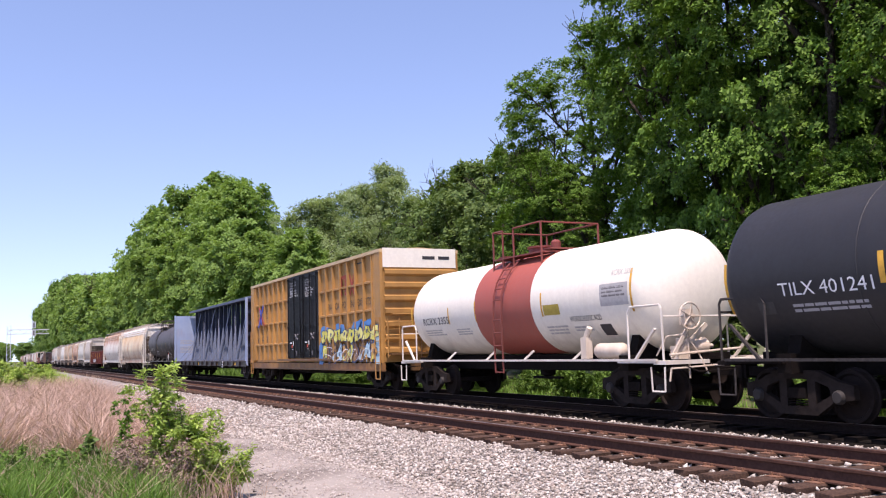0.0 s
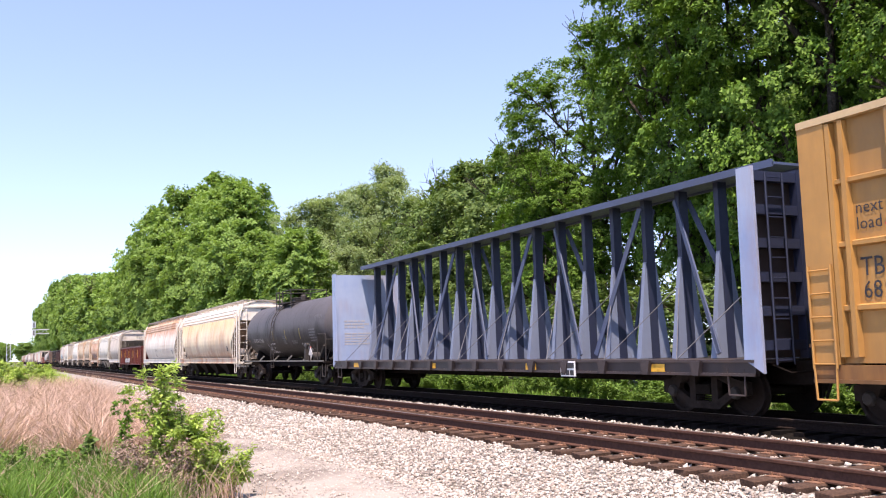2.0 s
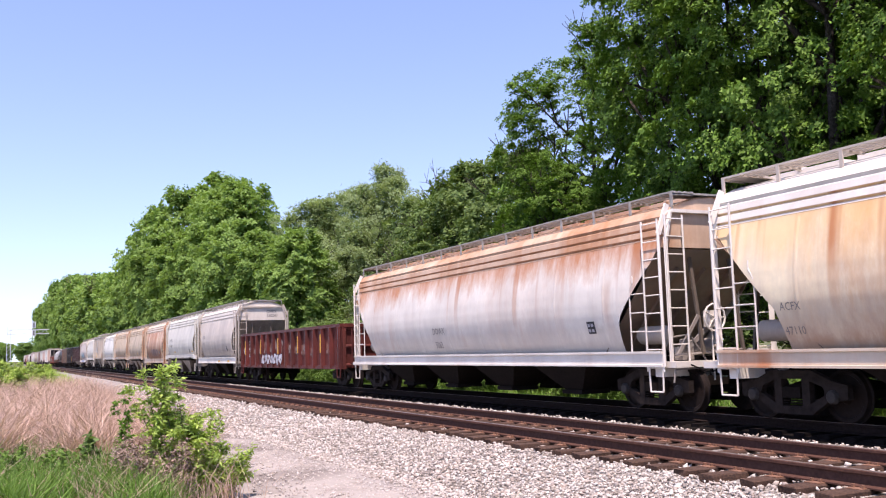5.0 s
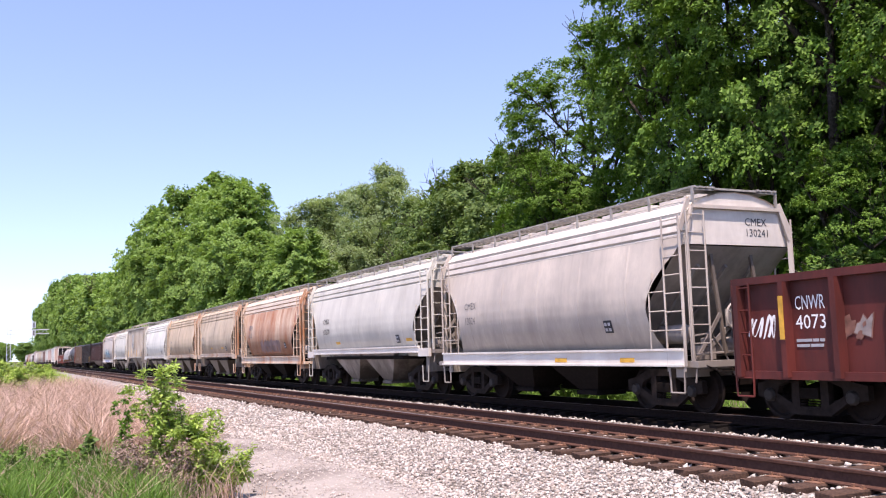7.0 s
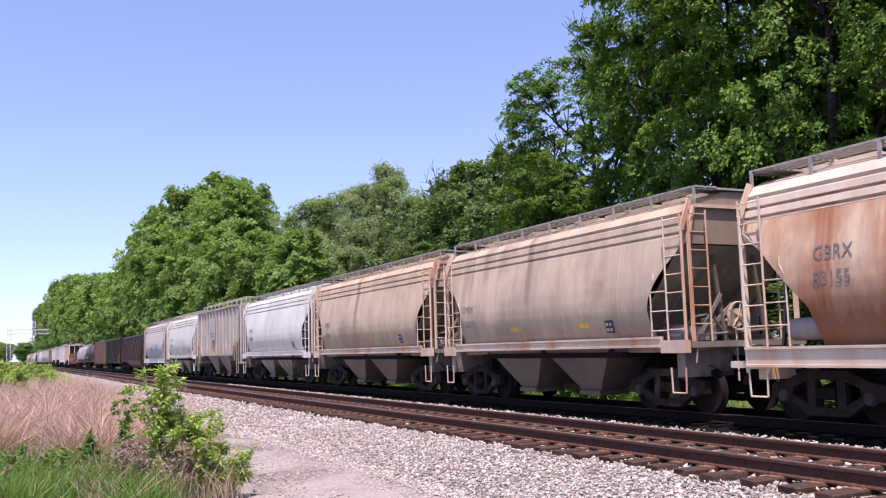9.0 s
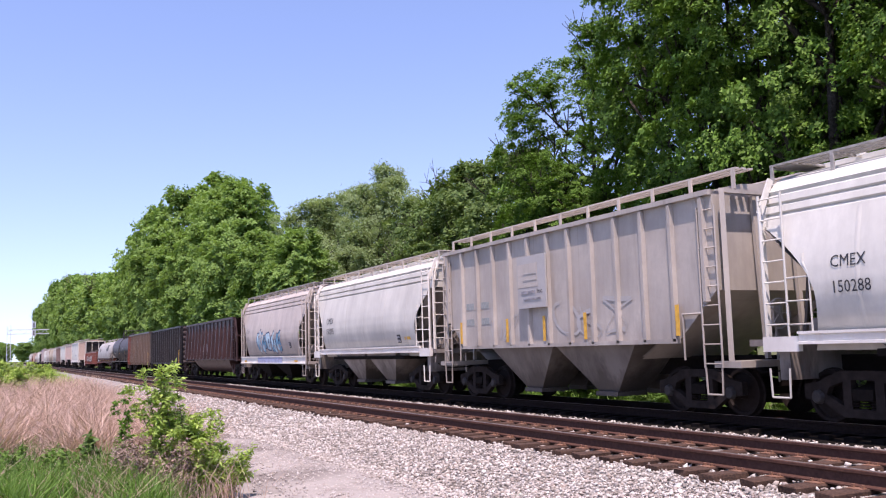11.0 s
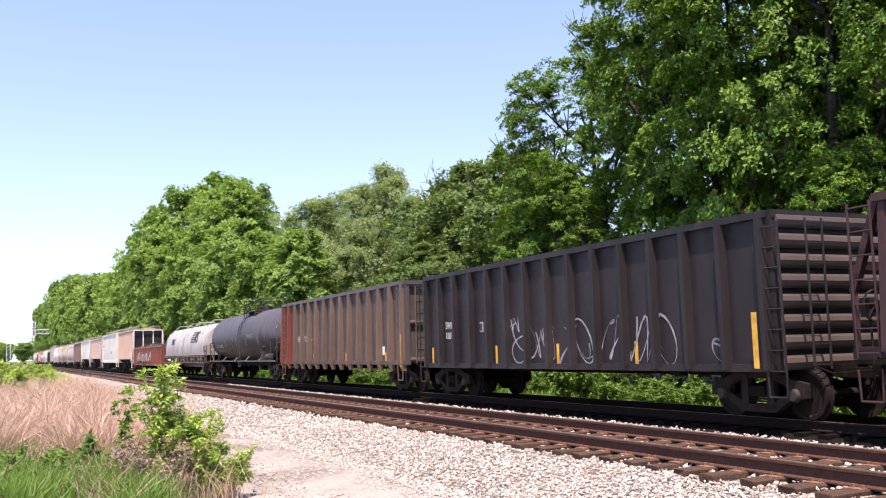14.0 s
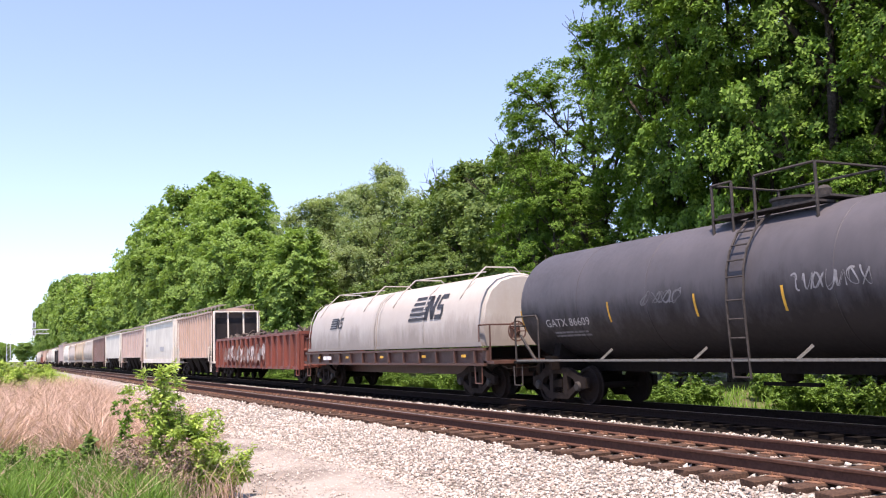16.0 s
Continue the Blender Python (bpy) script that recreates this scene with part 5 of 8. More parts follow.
        g.span(xe - 0.35, xe + 0.3, -1.45, 1.45, 1.0, 1.08)
        part("end_handrail", g, m, car)
        stirrup(car, s * (le - 0.4), -1.5, m)
    brake_wheel(car, half - 0.45, -0.6, 1.9, m)
    gear(car, half, half - 2.2)
    return car


# ---------------------------------------------------------------- the colours of the train
M.update({
    "boxyellow": paint("box_yellow", (0.46, 0.235, 0.06), (0.16, 0.07, 0.03), 0.35, (0.12, 0.07, 0.03), 0.3, 0.5, 1.0),
    "boxpale": paint("box_roof", (0.55, 0.40, 0.22), (0.2, 0.1, 0.05), 0.3, (0.2, 0.13, 0.07), 0.2, 0.5, 2.0),
    "boxlow": paint("box_low", (0.34, 0.17, 0.05), (0.13, 0.055, 0.03), 0.9, (0.10, 0.055, 0.035), 0.7, 0.6, 51.0, 0.75, 0.5),
    "boxsill": paint("box_sill", (0.20, 0.10, 0.04), (0.1, 0.05, 0.03), 0.5, (0.05, 0.04, 0.03), 0.5, 0.7, 3.0),
    "boxdoor": paint("box_door", (0.0065, 0.006, 0.007), (0.022, 0.018, 0.017), 0.4, (0.014, 0.012, 0.012), 0.3, 0.6, 4.0, gloss=0.12),
    "boxwhite": paint("box_white", (0.80, 0.76, 0.67), (0.4, 0.3, 0.2), 0.1, (0.4, 0.35, 0.3), 0.12, 0.5, 5.0),
    "boxpaint2": plain("paint_patch", (0.5, 0.27, 0.07), 0.6, 0, 0.1),
    "decalred": plain("decal_red", (0.42, 0.06, 0.04), 0.6, 0, 0.2), "decalblue": plain("decal_blue", (0.06, 0.08, 0.42), 0.6, 0, 0.2),
    "decaldark": plain("decal_dark_red", (0.30, 0.05, 0.03), 0.6, 0, 0.2),
    "spray_blue": plain("spray_blue", (0.07, 0.22, 0.50), 0.6, 0, 0.3, 3), "spray_lemon": plain("spray_lemon", (0.72, 0.68, 0.22), 0.6, 0, 0.2, 3), "spray_yellow": plain("spray_yellow", (0.62, 0.58, 0.10), 0.6, 0, 0.2, 3),
    "spray_brown": plain("spray_brown", (0.22, 0.11, 0.05), 0.6, 0, 0.3, 3), "spray_pale": plain("spray_pale", (0.38, 0.55, 0.62), 0.6, 0, 0.25, 3),
    "spray_teal": plain("spray_teal", (0.12, 0.30, 0.42), 0.6, 0, 0.3, 3), "spray_navy": plain("spray_navy", (0.03, 0.06, 0.14), 0.6, 0, 0.3, 3),
    "spray_dimred": plain("spray_faded_red", (0.066, 0.030, 0.027), 0.8, 0, 0.5, 3), "spray_mid": plain("spray_mid", (0.27, 0.26, 0.27), 0.7, 0, 0.5, 4), "spray_faint": plain("spray_faint", (0.20, 0.20, 0.21), 0.7, 0, 0.5, 4),
    "spray_old": plain("spray_old", (0.46, 0.40, 0.37), 0.7, 0, 0.6, 4), "spray_smear": plain("spray_smear", (0.27, 0.225, 0.205), 0.7, 0, 0.5, 2),
    "spray_grey": plain("spray_grey", (0.42, 0.42, 0.45), 0.7, 0, 0.2, 3),
    "palerust": paint("pale_rusty_roof", (0.66, 0.56, 0.45), (0.40, 0.2, 0.1), 0.6, (0.35, 0.27, 0.2), 0.4, 0.6, 46.0, 0.6, 0.3),
    "endpale": paint("end_pale", (0.66, 0.61, 0.54), (0.32, 0.26, 0.2), 0.5, (0.3, 0.26, 0.23), 0.4, 0.5, 50.0),
    "rustroof": paint("rusty_roof", (0.58, 0.42, 0.30), (0.38, 0.16, 0.06), 0.9, (0.3, 0.2, 0.14), 0.5, 0.6, 43.0, 0.75, 0.8),
    "beamgusset": paint("beam_gusset", (0.165, 0.20, 0.28), (0.28, 0.30, 0.35), 0.4, (0.12, 0.14, 0.20), 0.4, 0.5, 44.0),
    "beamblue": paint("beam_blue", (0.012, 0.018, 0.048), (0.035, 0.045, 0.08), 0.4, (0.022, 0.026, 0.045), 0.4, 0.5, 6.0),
    "beammid": paint("beam_mid", (0.055, 0.075, 0.14), (0.13, 0.15, 0.19), 0.5, (0.05, 0.06, 0.09), 0.4, 0.5, 45.0),
    "beampale": paint("beam_pale", (0.20, 0.29, 0.48), (0.32, 0.18, 0.12), 0.6, (0.40, 0.45, 0.55), 0.4, 0.5, 7.0, 0.5, 0.35),
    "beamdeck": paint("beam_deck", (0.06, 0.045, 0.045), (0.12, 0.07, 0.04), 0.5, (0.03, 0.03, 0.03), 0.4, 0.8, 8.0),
    "coilbrown": paint("coil_brown", (0.10, 0.05, 0.04), (0.16, 0.08, 0.05), 0.5, (0.05, 0.035, 0.03), 0.5, 0.7, 9.0),
    "hood": paint("coil_hood", (0.41, 0.39, 0.365), (0.3, 0.24, 0.18), 0.35, (0.33, 0.29, 0.25), 0.4, 0.6, 10.0, band=(2.4, 1.7, (0.20, 0.175, 0.155), 0.75)),
    "tankwhite": paint("tank_white", (0.80, 0.76, 0.66), (0.36, 0.27, 0.18), 0.3, (0.52, 0.45, 0.35), 0.12, 0.35, 11.0, band=(1.9, 1.0, (0.36, 0.29, 0.22), 0.5)),
    "tankred": paint("tank_red", (0.36, 0.085, 0.06), (0.2, 0.05, 0.04), 0.4, (0.2, 0.06, 0.05), 0.2, 0.45, 12.0),
    "tankblack": paint("tank_black", (0.020, 0.020, 0.023), (0.04, 0.04, 0.04), 0.3, (0.04, 0.04, 0.04), 0.2, 0.40, 13.0, gloss=0.45),
    # both grey tanks: the band paints the belly's shade below the equator
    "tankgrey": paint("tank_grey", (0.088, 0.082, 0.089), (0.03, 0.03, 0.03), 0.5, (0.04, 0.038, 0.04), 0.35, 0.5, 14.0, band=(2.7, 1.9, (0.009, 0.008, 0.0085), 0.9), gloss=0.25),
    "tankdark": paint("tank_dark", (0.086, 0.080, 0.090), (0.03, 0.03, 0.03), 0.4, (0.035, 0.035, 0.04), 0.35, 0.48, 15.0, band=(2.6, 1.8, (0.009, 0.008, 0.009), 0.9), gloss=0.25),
    "cream": paint("hopper_cream", (0.78, 0.67, 0.46), (0.44, 0.17, 0.05), 0.95, (0.42, 0.37, 0.31), 0.4, 0.5, 16.0, 0.62, 0.5, band=[(2.7, 3.5, (0.72, 0.43, 0.16), 0.55), (2.4, 1.5, (0.40, 0.33, 0.27), 0.75), (1.75, 1.3, (0.34, 0.16, 0.07), 0.5)], drips=((0.40, 0.15, 0.045), 0.9, 1.6)),
    "rustwhite": paint("hopper_rust_white", (0.72, 0.68, 0.60), (0.42, 0.16, 0.05), 0.6, (0.40, 0.36, 0.32), 0.35, 0.5, 17.0, 0.45, 0.2, band=[(2.95, 3.75, (0.42, 0.16, 0.05), 0.9), (2.0, 1.3, (0.42, 0.38, 0.35), 0.5)], drips=((0.38, 0.14, 0.045), 0.8, 2.0)),
    "gondred": paint("gondola_red", (0.125, 0.028, 0.022), (0.19, 0.07, 0.05), 0.5, (0.03, 0.013, 0.012), 0.8, 0.65, 18.0, 0.65),
    "slopegrey": paint("slope_grey", (0.36, 0.33, 0.30), (0.2, 0.12, 0.08), 0.6, (0.2, 0.16, 0.13), 0.5, 0.6, 29.0),
    # low bands on hopper sides: grime, deepened to carry shade below the bulge
    "hopgrey": paint("hopper_grey", (0.56, 0.49, 0.41), (0.26, 0.20, 0.16), 0.6, (0.25, 0.22, 0.20), 0.5, 0.5, 19.0, band=(2.5, 1.2, (0.17, 0.15, 0.135), 0.65), drips=((0.26, 0.22, 0.19), 0.6, 1.4)),
    "hopsilver": paint("hopper_silver", (0.60, 0.575, 0.50), (0.32, 0.30, 0.26), 0.55, (0.30, 0.28, 0.25), 0.4, 0.5, 20.0, band=(2.4, 1.2, (0.24, 0.225, 0.205), 0.55), drips=((0.38, 0.35, 0.31), 0.6, 1.4)),
    "rust": paint("hopper_rust", (0.68, 0.53, 0.38), (0.37, 0.11, 0.022), 0.95, (0.26, 0.12, 0.065), 0.5, 0.65, 21.0, 0.74, 0.72, band=[(2.9, 1.6, (0.19, 0.068, 0.03), 0.85), (3.1, 3.8, (0.36, 0.14, 0.05), 0.12)], gloss=0.2, drips=((0.24, 0.06, 0.018), 0.85, 1.5)),
    "tan": paint("hopper_tan", (0.57, 0.44, 0.30), (0.24, 0.15, 0.09), 0.6, (0.20, 0.145, 0.10), 0.5, 0.55, 22.0, band=(2.5, 1.2, (0.13, 0.095, 0.07), 0.7), drips=((0.13, 0.085, 0.055), 0.7, 1.1)),
    "tan2": paint("hopper_tan_grey", (0.55, 0.435, 0.305), (0.16, 0.10, 0.065), 0.75, (0.20, 0.16, 0.125), 0.5, 0.55, 23.0, band=(2.5, 1.2, (0.13, 0.10, 0.08), 0.7), drips=((0.10, 0.07, 0.05), 0.75, 1.0)),
    "white2": paint("hopper_white", (0.68, 0.66, 0.59), (0.35, 0.31, 0.26), 0.45, (0.36, 0.34, 0.30), 0.4, 0.5, 24.0, band=(2.4, 1.2, (0.28, 0.255, 0.225), 0.5)),
    "ribgrey": paint("hopper_rib_grey", (0.47, 0.42, 0.365), (0.24, 0.18, 0.14), 0.5, (0.22, 0.195, 0.175), 0.5, 0.6, 25.0, band=(2.0, 1.2, (0.16, 0.14, 0.12), 0.4), drips=((0.20, 0.17, 0.145), 0.75, 2.0)),
    "white3": paint("hopper_pale", (0.53, 0.46, 0.40), (0.27, 0.20, 0.15), 0.5, (0.24, 0.20, 0.17), 0.5, 0.5, 26.0, band=(2.4, 1.2, (0.19, 0.16, 0.14), 0.6), drips=((0.30, 0.25, 0.21), 0.6, 1.3)),
    "endrib": paint("end_rib_grey", (0.085, 0.066, 0.060), (0.16, 0.09, 0.06), 0.6, (0.045, 0.036, 0.034), 0.6, 0.7, 49.0),
    "brownhop": paint("open_hopper_brown", (0.060, 0.030, 0.029), (0.14, 0.05, 0.035), 0.5, (0.022, 0.015, 0.015), 0.75, 0.75, 27.0),
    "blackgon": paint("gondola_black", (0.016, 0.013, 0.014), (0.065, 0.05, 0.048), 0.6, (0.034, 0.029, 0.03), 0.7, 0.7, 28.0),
    "browngon": paint("gondola_brown", (0.095, 0.08, 0.076), (0.17, 0.10, 0.07), 0.5, (0.05, 0.042, 0.04), 0.6, 0.75, 29.0),
    "gonpost": paint("gondola_post", (0.135, 0.09, 0.068), (0.20, 0.10, 0.05), 0.5, (0.07, 0.05, 0.04), 0.5, 0.75, 39.0),
    # dirty bays; the band paints shade over their lower part
    "baydirtshade": paint("bay_dirt_shade", (0.30, 0.265, 0.235), (0.14, 0.10, 0.08), 0.7, (0.09, 0.075, 0.065), 0.7, 0.75, 40.0, 0.7, band=(1.05, 0.55, (0.06, 0.05, 0.043), 0.85)),
    # a darker bay colour with the same painted shade low down
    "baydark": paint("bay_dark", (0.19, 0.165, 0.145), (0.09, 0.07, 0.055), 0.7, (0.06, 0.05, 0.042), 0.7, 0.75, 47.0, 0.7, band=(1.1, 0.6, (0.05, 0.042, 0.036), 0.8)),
    # rusty end colour, set darker for the shade inside the end recess
    "endshade": paint("end_shade_rust", (0.22, 0.17, 0.13), (0.26, 0.11, 0.05), 0.7, (0.08, 0.06, 0.05), 0.6, 0.7, 48.0, 0.6, 0.4),
    # dirt colour that also holds the shade of the hopper ends
    "shadedirt": paint("slope_shade_dirt", (0.13, 0.105, 0.085), (0.07, 0.05, 0.04), 0.6, (0.05, 0.04, 0.035), 0.6, 0.75, 38.0),
    "redend": paint("panel_red", (0.165, 0.045, 0.030), (0.11, 0.035, 0.024), 0.5, (0.085, 0.034, 0.028), 0.45, 0.65, 30.0),
    "gondred2": paint("gondola_red_old", (0.20, 0.06, 0.045), (0.30, 0.16, 0.08), 0.4, (0.10, 0.05, 0.04), 0.4, 0.7, 31.0),
    "tanrib": paint("hopper_tan_rib", (0.47, 0.345, 0.29), (0.3, 0.18, 0.1), 0.3, (0.3, 0.22, 0.17), 0.3, 0.6, 32.0),
    "pink": paint("hopper_pink", (0.46, 0.36, 0.33), (0.3, 0.2, 0.15), 0.3, (0.3, 0.24, 0.22), 0.3, 0.6, 33.0),
    "brownbox": paint("box_brown", (0.20, 0.13, 0.12), (0.14, 0.08, 0.06), 0.4, (0.1, 0.08, 0.07), 0.4, 0.6, 34.0),
    "scrap": plain("scrap_metal", (0.09, 0.07, 0.06), 0.8, 0.1, 0.5, 6),
    "whiterail": paint("white_rail", (0.72, 0.68, 0.61), (0.4, 0.25, 0.15), 0.4, (0.4, 0.34, 0.3), 0.3, 0.5, 35.0),
    "creamrail": paint("cream_rail", (0.64, 0.54, 0.42), (0.44, 0.17, 0.06), 0.95, (0.35, 0.25, 0.18), 0.35, 0.5, 36.0, 0.75, 0.8),
    "redrail": paint("red_rail", (0.22, 0.06, 0.05), (0.12, 0.04, 0.03), 0.4, (0.1, 0.05, 0.04), 0.3, 0.6, 37.0),
})


# ---------------------------------------------------------------- the train, car by car
def marks_black(car, half, hb, r, zc):
    letters("TILX 401241", 0.23, -hb + 1.72, 0, 2.20, M["white"], car, radius=r, zc=zc, width=1.95)
    bars(text_block(-hb + 1.95, 2.0, 1.9, 2, 0.05, 3), M["grey"], car, radius=r, zc=zc)
    bars([(-hb + 1.15, 1.9, 0.38, 0.22)], M["patchdark"], car, radius=r, zc=zc, name="placard")
    tick(car, -hb + 0.22, 1.95, 0.95, 0.07, M["yellow"], r * 0.86, zc)
    tick(car, -hb + 3.8, 2.28, 0.5, 0.11, M["yellow"], r, zc)


def marks_white(car, half, hb, r, zc):
    letters("RCRX 2355", 0.22, -5.23, 0, 2.22, M["ink"], car, radius=r, zc=zc, width=1.88)
    bars(text_block(-5.2, 2.02, 1.5, 3, 0.04, 8) + text_block(-3.0, 2.0, 1.1, 3, 0.04, 18), M["patchgrey"], car, radius=r, zc=zc)
    letters("RCRX 2355", 0.13, 5.0, 0, 3.0, M["patchgrey"], car, radius=r, zc=zc, width=0.8)
    bars(text_block(2.05, 1.9, 0.95, 3, 0.045, 2), M["patchgrey"], car, radius=r, zc=zc)
    bars([(2.13, 2.22, 0.73, 0.26)], M["olive"], car, radius=r, zc=zc, name="placard")
    bars([(4.6, 2.32, 1.05, 0.50)], M["patchgrey"], car, radius=r, zc=zc, name="data_panel")
    bars(text_block(4.68, 2.70, 0.95, 3, 0.05, 12), M["fade"], car, radius=r, zc=zc)
    letters("HYDROCHLORIC ACID", 0.13, 3.22, 0, 2.02, M["ink"], car, radius=r, zc=zc, width=1.28)
    bars(text_block(3.25, 1.86, 0.9, 2, 0.04, 14), M["patchgrey"], car, radius=r, zc=zc)
    bars([(4.30, 1.66, 0.44, 0.26)], M["ink"], car, radius=r, zc=zc, name="placard")
    for x, z, h in ((-3.36, 2.2, 0.5), (-6.12, 2.1, 0.75), (-1.6, 2.2, 0.6), (2.02, 2.2, 0.6), (5.72, 2.15, 0.95)):
        tick(car, x, z, h, 0.07, M["yellow"], r, zc)


def marks_gatx(car, half, hb, r, zc):
    letters("GATX 37163", 0.2, -5.49, 0, 2.06, M["patchgrey"], car, radius=r, zc=zc, width=2.0)
    for x in (-2.95, -2.56):
        g = Geo()
        rows = []
        for a in range(-12, 92, 8):
            t = radians(a)
            rows.append([(x + dx + 0.02 * math.sin(a), -(r + 0.008) * math.cos(t), zc + (r + 0.008) * math.sin(t)) for dx in (0.0, 0.16)])
        part("spill_streak", g.sheet(rows), M["tankblack"], car, "dark spill running down the tank")
    bars(text_block(-5.3, 1.9, 1.3, 2, 0.045, 4), M["dimgrey"], car, radius=r, zc=zc)
    letters("ACET", 0.50, -3.2, 0, 1.50, M["spray_grey"], car, radius=r, zc=zc, width=1.65, name="graffiti")
    doodle(car, 2.93, 1.55, 0.92, 0.36, M["spray_grey"], radius=r, zc=zc, seed=6, n=4, thick=0.035)
    for row in ((3.75, 1.62, 0.5, 0.02), (3.75, 1.92, 0.5, 0.02), (3.75, 1.62, 0.02, 0.3), (4.23, 1.62, 0.02, 0.3)):
        bars([row], M["dimgrey"], car, radius=r, zc=zc)
    letters("GATX 37163", 0.16, hb - 2.0, 0, 2.95, M["dimgrey"], car, radius=r, zc=zc)
    bars(text_block(0.1, 2.25, 0.6, 5, 0.05, 5) + text_block(1.5, 2.0, 1.0, 2, 0.05, 6) + text_block(4.5, 2.45, 1.1, 5, 0.07, 7), M["dimgrey"], car, radius=r, zc=zc)
    for x in (-1.55, 0.68, 3.05):
        tick(car, x, 2.1, 0.5, 0.05, M["olive"], r, zc)
    tick(car, -hb + 0.14, 1.8, 0.8, 0.05, M["olive"], r * 0.85, zc)
    g = Geo().prism([(5.2, 1.12), (5.48, 1.4), (5.2, 1.68), (4.92, 1.4)], "y", -1.50, -1.485)
    part("placard", g, M["patchgrey"], car, "diamond hazard placard on a bracket")
    bars([(5.1, 1.62, 0.12, 0.1)], M["red"], car, y=-1.48, name="placard_holder")
    part("bracket", Geo().beam((5.2, -1.47, 1.08), (5.2, -1.47, 1.35), 0.16, 0.03), M["steel"], car)


def marks_tank21(car, half, hb, r, zc):
    letters("GATX 86609", 0.19, -6.55, 0, 1.92, M["patchgrey"], car, radius=r, zc=zc, width=1.9)
    bars(text_block(-6.3, 1.75, 1.6, 2, 0.045, 24), M["dimgrey"], car, radius=r, zc=zc)
    doodle(car, 1.55, 2.25, 1.65, 0.36, M["spray_faint"], radius=r, zc=zc, seed=15, n=7, thick=0.03)
    doodle(car, -2.6, 2.25, 1.3, 0.3, M["dimgrey"], radius=r, zc=zc, seed=16, n=4, thick=0.04)
    for x in (-3.85, -0.98, 1.3, 4.0):
        tick(car, x, 1.95, 0.45, 0.06, M["yellow"], r, zc)
    tick(car, -hb + 0.14, 1.6, 0.8, 0.05, M["yellow"], r * 0.85, zc)
    tick(car, hb - 1.3, 1.55, 0.85, 0.08, M["yellow"], r * 0.99, zc)
    bars(text_block(hb - 1.0, 2.5, 0.5, 4, 0.07, 7), M["dimgrey"], car, radius=r * 0.97, zc=zc)
    letters("GATX", 0.15, hb - 0.95, 0, 2.75, M["white"], car, radius=r * 0.97, zc=zc)


M["patchdark"] = plain("primer_dark", (0.05, 0.05, 0.05), 0.6, 0, 0.2)
M["dimgrey"] = plain("stencil_dim", (0.13, 0.13, 0.14), 0.7, 0, 0.4, 6)
M["whitegear"] = paint("white_gear", (0.70, 0.62, 0.52), (0.35, 0.2, 0.12), 0.6, (0.35, 0.26, 0.2), 0.5, 0.6, 42.0, 0.7)
M["darkgear"] = plain("dark_gear", (0.045, 0.04, 0.038), 0.75, 0, 0.4, gloss=0.2)
M["olive"] = plain("faded_yellow", (0.42, 0.32, 0.05), 0.6, 0, 0.15)
M["patchgrey"] = plain("primer_grey", (0.42, 0.41, 0.40), 0.6, 0, 0.12)

tank_car(5.0, -14.2, "glossy black steel tank car with white lettering", M["tankblack"], M["steel"], 1.50, 2.62, lettering=marks_black, inset=0.68, rails=M["darkgear"])
tank_car(-14.2, -29.5, "dirty white acid tank car with a red centre band", M["tankwhite"], M["whiterail"], 1.38, 2.62, band=(-1.57, 1.55, M["tankred"]), rails=M["whiterail"], platform=M["redrail"], lettering=marks_white, ladder_x=-0.03, hi=0.75, inset=1.19, fittings=M["whitegear"])
box_car(-29.5, -49.7)
centre_beam(-49.7, -73.9)
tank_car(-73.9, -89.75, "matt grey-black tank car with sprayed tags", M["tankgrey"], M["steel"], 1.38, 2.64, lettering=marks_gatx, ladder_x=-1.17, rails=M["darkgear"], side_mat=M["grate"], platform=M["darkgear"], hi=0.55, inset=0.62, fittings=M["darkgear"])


def data_panel(car, x, z, seed=1, w=0.3, h=0.28):
    y = side_y(z)
    g = Geo().add([(x, side_y(z) - 0.02, z), (x + w, side_y(z) - 0.02, z), (x + w, side_y(z + h) - 0.02, z + h), (x, side_y(z + h) - 0.02, z + h)], [(0, 1, 2, 3)])
    part("data_panel", g, M["ink"], car)
    g = Geo()
    for k in range(4):
        a, b = x + 0.04 + 0.13 * (k % 2), z + 0.04 + 0.12 * (k // 2)
        g.add([(a, side_y(b) - 0.03, b), (a + 0.09, side_y(b) - 0.03, b), (a + 0.09, side_y(b + 0.07) - 0.03, b + 0.07), (a, side_y(b + 0.07) - 0.03, b + 0.07)], [(0, 1, 2, 3)])
    part("data_panel", g, M["grey"], car)


def hop_marks(top, bottom, z=2.55, dx=1.9, h=0.22, ink="ink", panel=True, extra=None):
    def put(car, half, le):
        letters(top, h, -le + dx, 0, z, M[ink], car, squeeze=0.9, bend=side_y)
        letters(bottom, h, -le + dx, 0, z - 0.42, M[ink], car, squeeze=0.9, bend=side_y)
        if panel:
            data_panel(car, le - 2.7, 1.7)
        if extra:
            extra(car, half, le)
    return put


def end_block(car, half, le):
    g = Geo().span(le - 0.03, le - 0.022, -0.1, 0.55, 3.75, 4.1)
    part("data_panel", g, M["ink"], car)
    g = Geo()
    for k in range(3):
        g.span(le - 0.022, le - 0.016, -0.02, 0.45, 3.98 - 0.09 * k, 4.03 - 0.09 * k)
    part("data_panel", g, M["white"], car)


def end_letters(a, b):
    def put(car, half, le):
        letters(a, 0.16, le - 0.024, 0.25, 3.85, M["ink"], car, face="end")
        letters(b, 0.16, le - 0.024, 0.25, 3.62, M["ink"], car, face="end")
    return put


